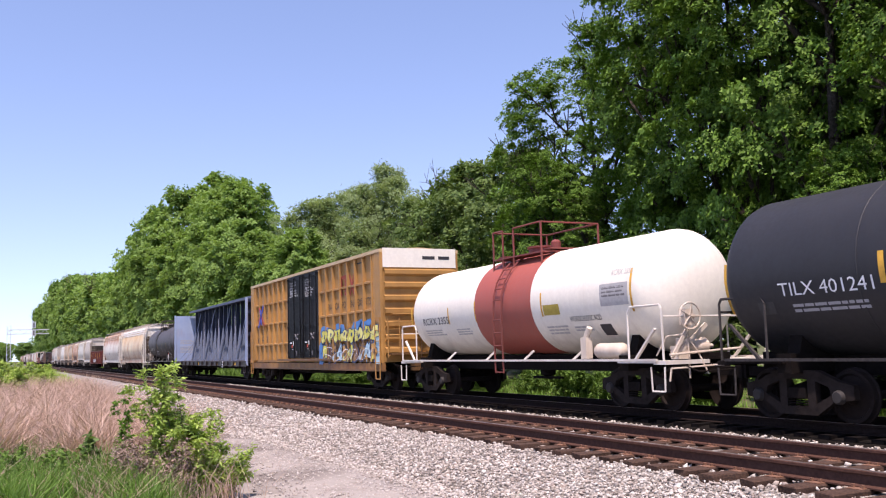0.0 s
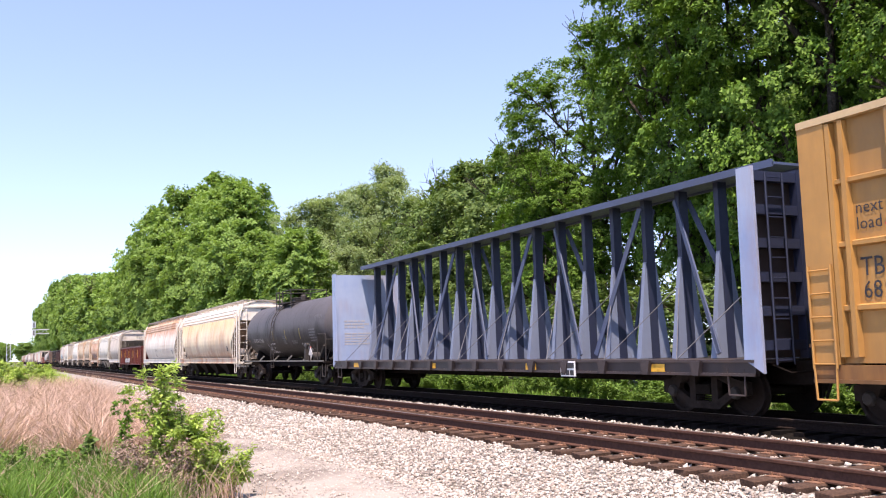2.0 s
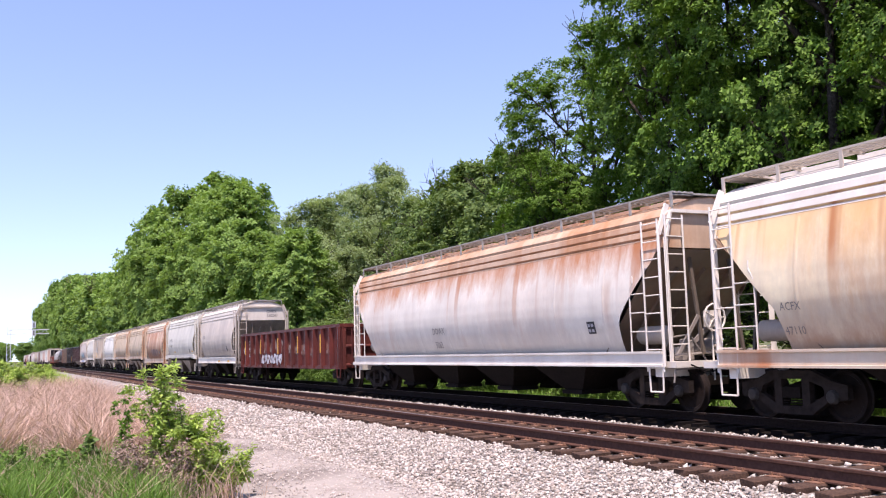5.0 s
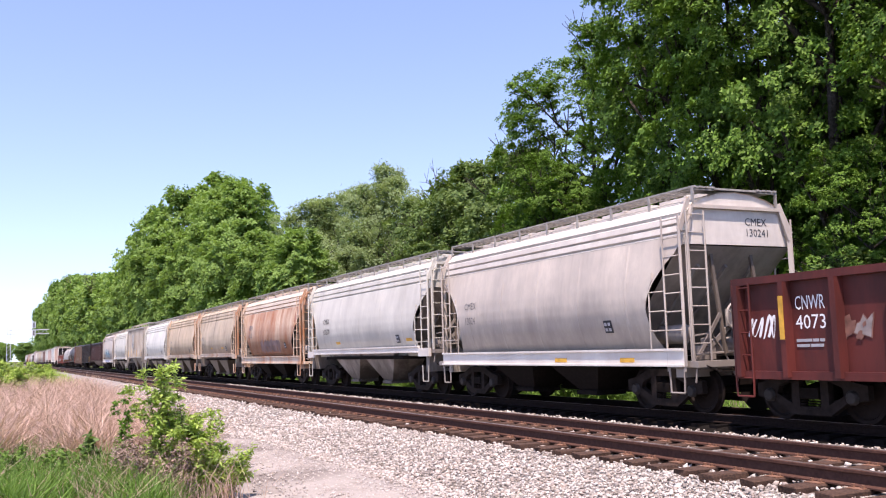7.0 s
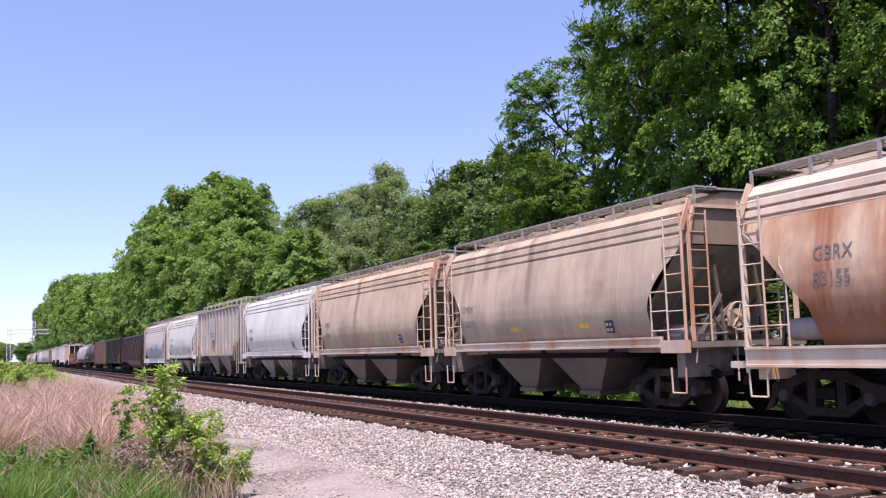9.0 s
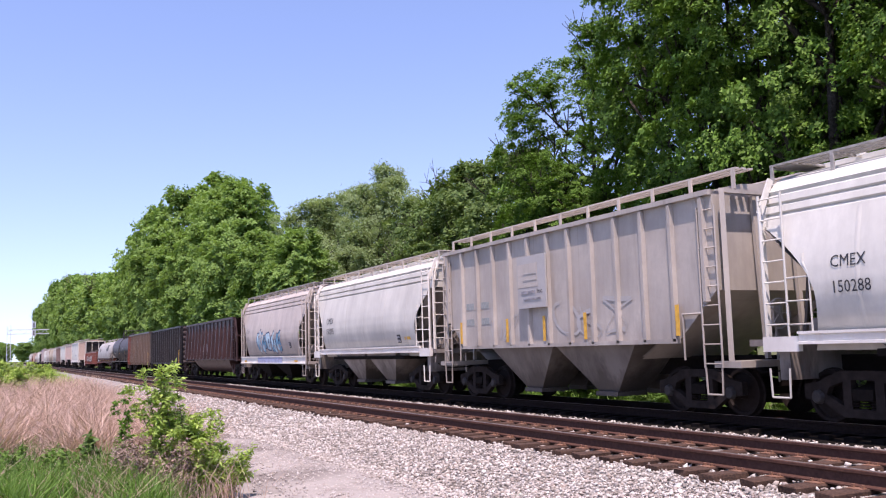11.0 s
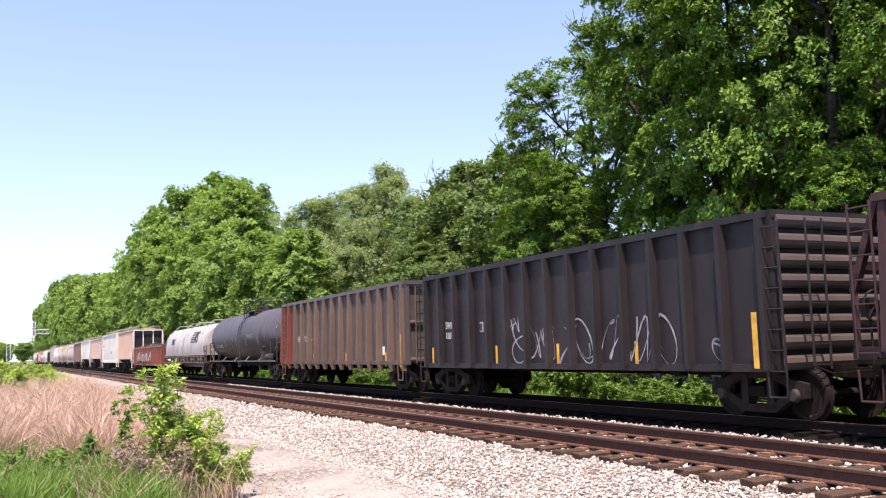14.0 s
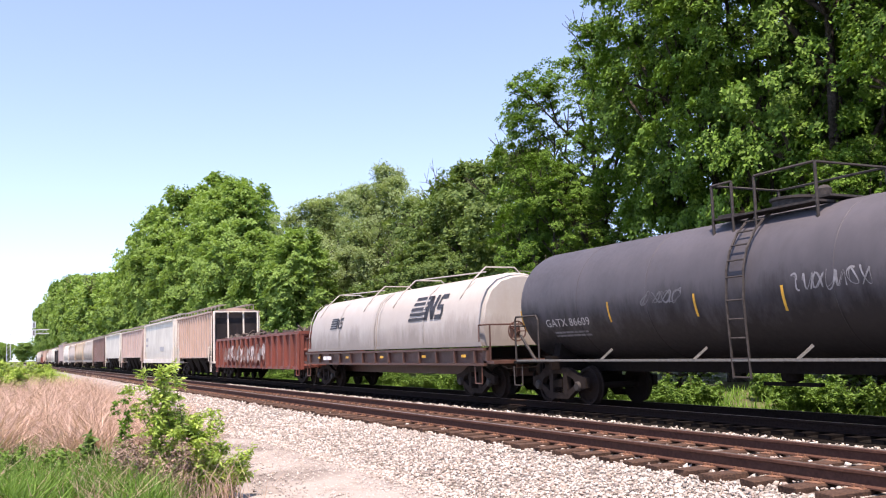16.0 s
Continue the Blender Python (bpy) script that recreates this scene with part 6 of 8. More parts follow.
def sill_marks(xs, z=1.1):
    def put(car, half, le):
        for x in xs:
            if z < 1.4:
                bars([(x, z - 0.05, 0.5, 0.1)], M["yellow"], car, y=-1.572, name="reflector")
            else:
                g = Geo()
                for e in (0.004, -0.006):
                    g.add([(x, side_y(z - 0.05) - e, z - 0.05), (x + 0.5, side_y(z - 0.05) - e, z - 0.05), (x + 0.5, side_y(z + 0.05) - e, z + 0.05), (x, side_y(z + 0.05) - e, z + 0.05)], [(0, 1, 2, 3)])
                part("reflector", g, M["yellow"], car)
    return put


def both(*fs):
    def put(car, half, le):
        for f in fs:
            f(car, half, le)
    return put


def rust_gaff(car, half, le):
    sprayed(car, -1.5, 1.5, 3.6, 0.7, 6, [M["spray_dull"]], M["spray_dull"], 0, 44, profile=side_y)


def blue_gaff(car, half, le):
    sprayed(car, -2.6, 1.42, 4.6, 1.25, 5, [M["spray_pale"], M["spray_teal"], M["spray_pale"]], M["spray_navy"], 0, 52, profile=side_y)
    bars([(-2.3, 0.97, 4.6, 0.36)], M["spray_violet"], car, y=-1.585, name="paint_patch")


M["spray_dull"] = plain("spray_dull", (0.215, 0.145, 0.135), 0.7, 0, 0.4, 1.2)
M["spray_violet"] = plain("spray_violet", (0.30, 0.32, 0.46), 0.6, 0, 0.25, 3)

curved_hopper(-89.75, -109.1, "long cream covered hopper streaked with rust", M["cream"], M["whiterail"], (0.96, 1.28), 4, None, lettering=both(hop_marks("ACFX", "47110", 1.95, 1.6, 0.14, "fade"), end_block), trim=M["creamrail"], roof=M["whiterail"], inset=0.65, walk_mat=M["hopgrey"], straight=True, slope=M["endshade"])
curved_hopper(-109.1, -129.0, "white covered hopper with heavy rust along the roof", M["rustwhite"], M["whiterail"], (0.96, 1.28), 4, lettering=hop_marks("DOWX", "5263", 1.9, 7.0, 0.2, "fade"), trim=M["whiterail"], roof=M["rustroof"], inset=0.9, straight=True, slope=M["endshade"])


def gond_marks(car, half, ls):
    letters("CNWR", 0.24, -ls + 1.36, -1.467, 1.95, M["white"], car, width=0.64)
    letters("4073", 0.24, -ls + 1.36, -1.467, 1.62, M["white"], car, width=0.64)
    bars(text_block(-ls + 1.36, 1.4, 0.6, 2, 0.05, 2), M["grey"], car, y=-1.467)
    for k in (1, 4, 7, 10, 13):
        x = -ls + 0.12 + (2 * ls - 0.24) * k / 15
        bars([(x - 0.05, 1.45, 0.1, 0.75)], M["yellow"], car, y=-1.64, name="reflector")
    sprayed(car, -ls + 4.7, 0.92, 3.7, 0.55, 7, [M["spray_white"], M["spray_grey"]], M["ink"], -1.63, 61, shape=jag)
    sprayed(car, -ls + 4.5, 1.45, 3.6, 0.7, 6, [M["spray_tan"], M["spray_smear"]], M["gondred"], -1.468, 63, shape=jag)
    for k, (dx, w, h) in enumerate(((2.2, 0.7, 0.5), (3.5, 0.8, 0.45), (8.6, 0.8, 0.5), (9.8, 0.8, 0.5), (11.0, 0.8, 0.6), (12.4, 0.8, 0.45), (14.6, 0.8, 0.5))):
        sprayed(car, -ls + dx, 1.35 + 0.1 * math.sin(k), w, h, 2, [M["spray_tan"], M["spray_smear"]], M["spray_tan"], -1.468, 80 + k, shape=jag)
    doodle(car, -ls + 0.3, 1.45, 0.6, 0.45, M["white"], y=-1.47, seed=3, n=2)


M["spray_white"] = plain("spray_white", (0.55, 0.53, 0.54), 0.7, 0, 0.35, 3)
M["spray_tan"] = plain("spray_tan", (0.195, 0.09, 0.065), 0.7, 0, 0.5, 3)
gondola(-129.0, -147.1, "oxide-red steel gondola with sprayed tags", M["gondred"], 0.80, 2.58, 16, lettering=gond_marks, rail_mat=M["gondred"])
curved_hopper(-147.1, -159.4, "dusty grey covered hopper with a deep side sill", M["hopgrey"], M["hopgrey"], (0.97, 1.33), 2, lettering=both(hop_marks("CMEX", "13024", 2.55, 1.55, 0.2, "fade"), end_letters("CMEX", "130241"), sill_marks((0.8, 3.4))), inset=0.65, trim=M["whiterail"], roof=M["endpale"])
curved_hopper(-159.4, -172.7, "silver-white covered hopper with a white sill", M["hopsilver"], None, (1.36, 1.58), 2, M["baydirtshade"], lettering=both(hop_marks("CMEX", "150300", 2.6, 2.05, 0.22), sill_marks((-2.75, 4.35), 1.80)), trim=M["whiterail"], deep=False)
curved_hopper(-172.95, -185.35, "heavily rusted orange-brown covered hopper", M["rust"], M["creamrail"], (0.97, 1.33), 2, roof=M["palerust"], lettering=both(hop_marks("GBRX", "83155", 2.75, 1.65, 0.24, "fade"), rust_gaff), trim=M["creamrail"], slope=M["slopegrey"], inset=0.64, straight=True)
curved_hopper(-185.6, -197.85, "dirty tan covered hopper with dark drips", M["tan2"], M["creamrail"], (1.36, 1.58), 2, M["shadedirt"], lettering=both(hop_marks("CMEX", "150277", 2.45, 1.2, 0.2, "fade"), sill_marks((-1.5, 1.6), 1.9)), trim=M["creamrail"], deep=False, inset=0.7)
curved_hopper(-197.8, -210.5, "tan covered hopper with grimy lower sides", M["tan"], M["creamrail"], (1.36, 1.58), 2, M["shadedirt"], lettering=hop_marks("CMEX", "150261", 2.45, 1.5, 0.2, "fade"), trim=M["creamrail"], deep=False)
curved_hopper(-210.5, -223.4, "off-white covered hopper with a pale sill", M["white2"], None, (1.36, 1.58), 2, M["baydirtshade"], lettering=hop_marks("CMEX", "150288", 2.6, 1.5, 0.2), trim=M["whiterail"], deep=False)


M["boardgrey"] = paint("board_grey", (0.42, 0.40, 0.38), (0.3, 0.27, 0.25), 0.4, (0.3, 0.28, 0.26), 0.4, 0.6, 41.0)


def rib_marks(car, half, le):
    part("sign_board", Geo().span(-1.25, 0.10, -1.70, -1.66, 2.42, 3.75), M["boardgrey"], car, "faded pale name board")
    part("sign_panel", Geo().span(-1.22, -0.28, -1.706, -1.70, 2.95, 3.55), M["ribgrey"], car, "greyed out square on the board")
    for z in (3.12, 3.28):
        bars([(-0.95, z, 0.66, 0.02)], M["boardgrey"], car, y=-1.71)
    letters("Inc.", 0.12, -0.30, -1.71, 2.78, M["ink"], car, width=0.28)
    bars(text_block(-1.05, 2.79, 0.7, 1, 0.07, 6) + text_block(-0.95, 2.63, 1.0, 1, 0.045, 7), M["spray_mid"], car, y=-1.71)
    for x in (-4.75, -2.06, -0.22, 1.55, 4.75):
        bars([(x, 1.58, 0.11, 0.62)], M["yellow"], car, y=-1.62, name="reflector")
    doodle(car, 0.2, 1.6, 3.0, 1.0, M["boardgrey"], y=-1.532, seed=18, n=3, thick=0.09)
    doodle(car, -3.2, 1.6, 1.6, 0.7, M["boardgrey"], y=-1.532, seed=28, n=2, thick=0.05)
    for x, z in ((-4.5, 2.55), (-3.6, 2.55), (-4.5, 2.1), (-3.6, 2.1)):
        bars([(x, z, 0.45, 0.18)], M["stencilgreen"], car, y=-1.524)


M["stencilgreen"] = plain("stencil_faint_green", (0.27, 0.285, 0.27), 0.7, 0, 0.2)
ribbed_hopper(-223.4, -236.7, "grey ribbed covered hopper with faded board and tags", M["ribgrey"], None, 1.47, 4.36, 0.92, lettering=rib_marks, chutes=2, chute_mat=M["baydark"], walk_mat=M["hopgrey"])
curved_hopper(-236.7, -249.2, "clean silver-white covered hopper with white sill", M["hopsilver"], M["whiterail"], (1.36, 1.58), 2, M["baydirtshade"], M["hopgrey"], lettering=both(hop_marks("CMEX", "150295", 2.6, 1.6, 0.24), sill_marks((3.75,), 1.85)), trim=M["whiterail"], deep=False)
curved_hopper(-249.2, -263.1, "pale grey covered hopper with blue sprayed shapes", M["white3"], None, (0.97, 1.33), 2, lettering=both(hop_marks("CMEX", "87019", 2.6, 1.2, 0.2, "fade"), blue_gaff, sill_marks((-5.2, -2.4, 0.6, 4.3))), inset=0.95, trim=M["whiterail"])


def open_marks(car, half, ls):
    letters("HP", 0.28, -6.82, -1.467, 2.17, M["white"], car, squeeze=0.9)
    letters("TX", 0.28, -5.95, -1.467, 2.17, M["white"], car, squeeze=0.9)
    letters("10", 0.24, -6.80, -1.467, 1.80, M["grey"], car, squeeze=0.8)
    letters("03", 0.24, -5.90, -1.467, 1.80, M["grey"], car, squeeze=0.8)
    doodle(car, -3.65, 2.5, 2.2, 0.75, M["spray_dimred"], y=-1.467, seed=33, n=2, thick=0.24)
    doodle(car, -0.45, 2.75, 5.0, 0.5, M["spray_dimred"], y=-1.467, seed=35, n=4, thick=0.20)
    doodle(car, -2.2, 1.32, 2.6, 0.95, M["spray_grey"], y=-1.467, seed=31, n=6, thick=0.05)
    doodle(car, 1.45, 1.36, 0.65, 0.5, M["white"], y=-1.467, seed=32, n=2, thick=0.035)
    doodle(car, 3.7, 1.62, 0.7, 0.3, M["spray_faint"], y=-1.467, seed=36, n=2, thick=0.05)
    doodle(car, -4.75, 1.7, 0.55, 0.4, M["spray_faint"], y=-1.467, seed=37, n=2, thick=0.05)
    bars([(5.6, 1.55, 0.24, 0.18)], M["white"], car, y=-1.467, name="placard")
    bars([(-3.6, 1.55, 0.07, 0.22), (-3.3, 1.55, 0.07, 0.22)], M["grey"], car, y=-1.467)
    for x in (-6.98, -4.72):
        bars([(x, 1.38, 0.08, 0.75)], M["yellow"], car, y=-1.467, name="reflector")


def black_marks(car, half, ls):
    letters("SWIX", 0.22, -ls + 1.36, -1.467, 2.05, M["white"], car, width=0.60)
    letters("10018", 0.20, -ls + 1.36, -1.467, 1.75, M["white"], car, width=0.64)
    bars([(-ls + 3.6, 1.9, 0.2, 0.28)], M["grey"], car, y=-1.467, name="placard")
    bars([(-ls + 3.64, 1.94, 0.12, 0.2)], M["ink"], car, y=-1.488, name="placard")
    doodle(car, -ls + 5.0, 1.85, 0.8, 0.4, M["spray_grey"], y=-1.467, seed=43, n=2, thick=0.03)
    doodle(car, -ls + 5.4, 1.0, 6.6, 1.1, M["spray_mid"], y=-1.467, seed=47, n=9, thick=0.045)
    doodle(car, ls - 1.6, 1.0, 0.5, 0.5, M["spray_faint"], y=-1.467, seed=45, n=1, thick=0.04)
    for k in (0, 4, 7, 10):
        x = -ls + 0.12 + (2 * ls - 0.24) * k / 14
        bars([(x + 0.25, 1.0, 0.1, 0.5)], M["yellow"], car, y=-1.467, name="reflector")
    bars([(ls - 0.35, 0.95, 0.12, 1.0)], M["yellow"], car, y=-1.65, name="reflector")


def brown_marks(car, half, ls):
    letters("HPTX", 0.24, -ls + 2.27, -1.467, 1.95, M["white"], car, squeeze=0.8)
    letters("72", 0.24, -ls + 3.25, -1.467, 1.95, M["white"], car, squeeze=1.0)
    letters("9", 0.24, -ls + 3.72, -1.467, 1.95, M["white"], car)
    letters("5", 0.24, -ls + 4.22, -1.467, 1.95, M["white"], car)
    for s in (-1, 1):
        part("painted_panel", Geo().span(-ls - 0.02, -ls + 2.0, s * 1.475 - 0.012, s * 1.475 + 0.012, 1.0, 3.68), M["redend"], car, "red painted corner panel")
    for k in (0, 4, 8, 12):
        x = -ls + 0.12 + (2 * ls - 0.24) * k / 14
        bars([(x + 0.3, 0.9, 0.1, 0.5)], M["yellow"], car, y=-1.467, name="reflector")
    bars([(ls - 0.15, 0.9, 0.1, 1.1)], M["yellow"], car, y=-1.65, name="reflector")
    bars([(ls - 2.2, 1.3, 0.26, 0.3)], M["white"], car, y=-1.467, name="placard")


gondola(-263.1, -280.4, "brown rusty open-top hopper with tapered posts", M["brownhop"], 1.22, 3.68, 14, 1.2, 0.75, "slope", lettering=open_marks, name="open_hopper", belly=True)
gondola(-280.4, -297.1, "black high-side gondola with corrugated ends and tags", M["blackgon"], 0.92, 3.76, 15, 1.05, 0.0, "corrugated", lettering=black_marks)
gondola(-297.1, -313.1, "brown-grey high-side gondola with one red corner", M["browngon"], 1.0, 3.80, 15, 0.65, 0.35, "flat", lettering=brown_marks, low_rib=0.25, red_posts=2, rib_mat=M["gonpost"])
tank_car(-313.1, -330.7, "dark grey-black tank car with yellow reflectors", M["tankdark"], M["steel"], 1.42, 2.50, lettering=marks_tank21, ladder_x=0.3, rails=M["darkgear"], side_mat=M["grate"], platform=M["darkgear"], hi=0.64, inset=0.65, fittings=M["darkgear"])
coil_car(-330.7, -348.9)


def old_marks(car, half, ls):
    sprayed(car, -ls + 2.6, 1.0, 9.5, 1.0, 12, [M["spray_tan"], M["spray_smear"], M["spray_old"]], M["spray_tan"], -1.64, 71, shape=jag)


gondola(-348.3, -367.4, "rust-red gondola heaped with scrap metal", M["gondred2"], 0.75, 2.45, 17, load=scrap_heap, lettering=old_marks)
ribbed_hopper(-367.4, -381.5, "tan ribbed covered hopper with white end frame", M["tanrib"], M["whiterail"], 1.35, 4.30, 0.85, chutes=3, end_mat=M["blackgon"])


def flat_marks(car, half, le):
    bars([(-le + 0.9, 2.9, 1.2, 0.3), (-le + 0.9, 2.4, 1.2, 0.2), (1.0, 2.0, 2.0, 0.3)], M["grey"], car, y=-1.54)


ribbed_hopper(-381.5, -399.3, "white smooth-sided covered hopper with heavy frame", M["white2"], M["whiterail"], 1.25, 4.4, 17.0, lettering=flat_marks, frame=True, chutes=4, sill_mat=M["whiterail"])
ribbed_hopper(-399.3, -417.3, "dusty pink-grey ribbed covered hopper", M["pink"], None, 1.5, 4.2, 1.3, chutes=4)
ribbed_hopper(-417.3, -435.0, "pale white smooth covered hopper", M["white2"], None, 1.5, 4.3, 17.0, chutes=4)
ribbed_hopper(-435.0, -452.0, "brown weathered ribbed covered hopper", M["brownbox"], None, 1.1, 4.2, 1.6, chutes=3)
curved_hopper(-452.0, -470.0, "grey curved-side covered hopper, dusty", M["ribgrey"], None, (0.97, 1.33), 3)
curved_hopper(-470.0, -488.0, "dusty grey curved covered hopper with dark sill", M["tan2"], None, (0.97, 1.33), 3)
curved_hopper(-488.0, -505.0, "pale curved-side covered hopper", M["white3"], None, (0.97, 1.33), 3)
curved_hopper(-505.0, -522.0, "white curved-side covered hopper", M["white2"], None, (0.97, 1.33), 3)
ribbed_hopper(-522.0, -541.0, "pink-grey box-shaped covered hopper", M["pink"], None, 1.2, 4.8, 17.0, chutes=4)
gondola(-541.0, -557.0, "dark blue-black steel gondola", M["blackgon"], 0.9, 3.7, 14, 0.8, 0.0, "flat")
curved_hopper(-557.0, -575.0, "white curved covered hopper", M["white2"], None, (0.97, 1.33), 3)
curved_hopper(-575.0, -593.0, "off-white curved covered hopper", M["white3"], None, (0.97, 1.33), 3)
tank_car(-593.0, -609.0, "white tank car far back in the train", M["tankwhite"], M["steel"])
ribbed_hopper(-609.0, -627.0, "tan ribbed covered hopper", M["tanrib"], None, 1.4, 4.3, 1.4, chutes=3)
gondola(-627.0, -645.0, "oxide-red empty steel gondola", M["gondred2"], 0.8, 2.6, 14)
curved_hopper(-645.0, -663.0, "grey curved covered hopper", M["hopgrey"], None, (0.97, 1.33), 3)
curved_hopper(-663.0, -681.0, "silver curved covered hopper", M["hopsilver"], None, (0.97, 1.33), 3)
tank_car(-681.0, -698.0, "black tank car near the tail of the train", M["tankblack"], M["steel"])
# ---------------------------------------------------------------- ground and tracks
def xs_line(near=-4.0, far=-900.0):
    """Stations along the line, close together near the camera."""
    out, x = [], 60.0
    while x > far:
        out.append(x)
        x -= 0.6 if -45 < x < 5 else (3.0 if x > -160 else 30.0)
    return out + [far]


def bed(name, profile, material, label, rough=0.03, seed=0):
    rows = []
    for x in xs_line():
        rows.append([(x, y, z + rough * noise.noise((x * 0.9, y * 1.3, seed))) for y, z in profile])
    return setting(name, Geo().sheet(rows), material, label, 60)


def ground_height(x, y):
    z = -0.62
    if y < 3.2:
        z += 0.22 * min(1, (3.2 - y) / 3.0)
    if y > 17:
        z += 0.05 * min(6, y - 17) * 0.6
    return z + 0.05 * noise.noise((x * 0.25, y * 0.25, 1.3))


gx = [3000, 1200, 500, 200, 80, 30] + [20 - 2.0 * k for k in range(60)] + [-110 - 12 * k for k in range(20)] + [-380, -480, -650, -900, -1400, -2200, -4000]
gy = [-4000, -1500, -600, -250, -120, -70, -45, -30, -20] + [-16 + 1.2 * k for k in range(38)] + [32, 36, 42, 50, 65, 90, 150, 300, 700, 1600, 4000]
setting("ground", Geo().sheet([[(x, y, ground_height(x, y)) for y in gy] for x in gx]), M["soil"], "grassy earth running out to the horizon", 80)
bed("road_gravel", [(2.4, -0.56), (3.2, -0.50), (4.2, -0.47), (5.2, -0.49), (6.3, -0.52)], M["road"], "dusty pale gravel service road beside the tracks", 0.03, 2)
NEAR_Y = 8.55
bed("ballast_near", [(5.0, -0.55), (5.6, -0.46), (6.3, -0.38), (6.9, -0.31), (7.25, -0.265), (8.0, -0.22), (8.55, -0.23), (9.1, -0.22), (9.9, -0.21), (10.2, -0.23), (10.9, -0.36), (11.6, -0.40), (12.3, -0.41)], M["ballast"], "light grey limestone ballast under the nearer track", 0.035, 4)
# the shadow under the cars is put into this bed's colour
bed("ballast_far", [(12.15, -0.43), (12.4, -0.40), (12.7, -0.355), (13.75, -0.35), (15.0, -0.34), (15.4, -0.38), (16.4, -0.60), (17.0, -0.75)], M["darkbed"], "ballast under the train, its shadow put into the dark colour", 0.04, 6)


def rail_mesh(x0, x1):
    g = Geo()
    prof = [(-0.07, -0.17), (0.07, -0.17), (0.07, -0.155), (0.012, -0.14), (0.010, -0.045), (0.036, -0.035), (0.036, -0.006), (0.028, 0.0), (-0.028, 0.0), (-0.036, -0.006), (-0.036, -0.035), (-0.010, -0.045), (-0.012, -0.14), (-0.07, -0.155)]
    g.prism(prof, "x", x0, x1)
    return g


for cy, z, name in ((NEAR_Y, 0.0, "track_near"), (TRACK_Y, RAIL_Z, "track_far")):
    tr = tagged(new(name), "rusty steel rails on creosoted wooden ties" if cy == NEAR_Y else "steel rails under the train on dark wooden ties", "track", kind="structure")
    for s in (-1, 1):
        ob = part("rail", rail_mesh(-900, 60), M["rail"] if cy == NEAR_Y else M["farrail"], tr, "rust-brown steel rail" if cy == NEAR_Y else "steel rail darkened for the train's shadow")
        ob.location = (0, cy + s * 0.7535, z)
        hd = part("rail_head", Geo().span(-900, 60, -0.027, 0.027, 0.0, 0.003), M["railtop"], tr, "worn running surface")
        hd.location = (0, cy + s * 0.7535, z)

# ---------------------------------------------------------------- trees
LEAF_RND = np.random.default_rng(5)


def spray_cloud(centres, radii, per, size, rng, middle, out=0.7, corners=3, wide=0.42):
    """Leaves in domed sprays that turn upwards and outwards from the crown's middle line."""
    c0 = np.asarray(centres, float)
    m = len(c0)
    away = c0 - np.asarray(middle)
    away[:, 2] *= 0.5
    away /= np.linalg.norm(away, axis=1)[:, None] + 1e-6
    nrm = away * out + np.array([0, 0, 0.75]) + rng.normal(size=(m, 3)) * 0.28
    nrm /= np.linalg.norm(nrm, axis=1)[:, None]
    side = np.cross(nrm, rng.normal(size=(m, 3)))
    side /= np.linalg.norm(side, axis=1)[:, None]
    other = np.cross(nrm, side)
    n = m * per
    rep = lambda q: np.repeat(q, per, axis=0)
    u = rng.uniform(0, 1, n)
    ang = rng.uniform(0, 2 * np.pi, n)
    rad = rep(np.asarray(radii)) * (1 + 0.25 * np.sin(3 * ang + rep(rng.uniform(0, 6, m))))
    rr = rad * np.sqrt(u)
    up = rad * (0.42 * (1 - u) + rng.normal(size=n) * 0.13)
    p = rep(c0) + rep(side) * (rr * np.cos(ang))[:, None] + rep(other) * (rr * np.sin(ang) * 0.8)[:, None] + rep(nrm) * up[:, None]
    f = rep(nrm) + rng.normal(size=(n, 3)) * 0.42
    f /= np.linalg.norm(f, axis=1)[:, None]
    a = np.cross(f, rng.normal(size=(n, 3)))
    a /= np.linalg.norm(a, axis=1)[:, None]
    b = np.cross(f, a)
    s = size * rng.uniform(0.6, 1.35, n)[:, None]
    if corners == 3:
        v = np.stack([p - b * s * wide, p + b * s * wide, p + a * s], 1)
    else:
        v = np.stack([p, p + a * s * 0.5 + b * s * wide, p + a * s, p + a * s * 0.5 - b * s * wide], 1)
    return v.reshape(-1, 3)


def leaf_cloud(centres, radii, per, size, rng, flat=0.6, droop=0.0, wide=0.36):
    """Many small four-cornered leaves round the given centres; wide: their half width against their length."""
    n = len(centres) * per
    c = np.repeat(np.asarray(centres), per, axis=0)
    rad = np.repeat(np.asarray(radii), per)
    d = rng.normal(size=(n, 3))
    d /= np.linalg.norm(d, axis=1)[:, None]
    r = rad * rng.uniform(0.15, 1.0, n) ** 0.5
    p = c + d * r[:, None] * np.array([1, 1, flat])
    p[:, 2] -= droop * rng.uniform(0, 1, n) ** 2 * rad
    a = rng.normal(size=(n, 3))
    a[:, 2] *= 0.45
    a[:, 2] -= 0.25
    a /= np.linalg.norm(a, axis=1)[:, None]
    up = rng.normal(size=(n, 3)) * 0.55
    up[:, 2] += 1.0
    b = np.cross(a, up)
    b /= np.linalg.norm(b, axis=1)[:, None]
    s = size * rng.uniform(0.6, 1.3, n)[:, None]
    v = np.empty((n, 4, 3))
    v[:, 0] = p
    v[:, 1] = p + a * s * 0.4 + b * s * wide
    v[:, 2] = p + a * s
    v[:, 3] = p + a * s * 0.4 - b * s * wide
    return v.reshape(-1, 3)


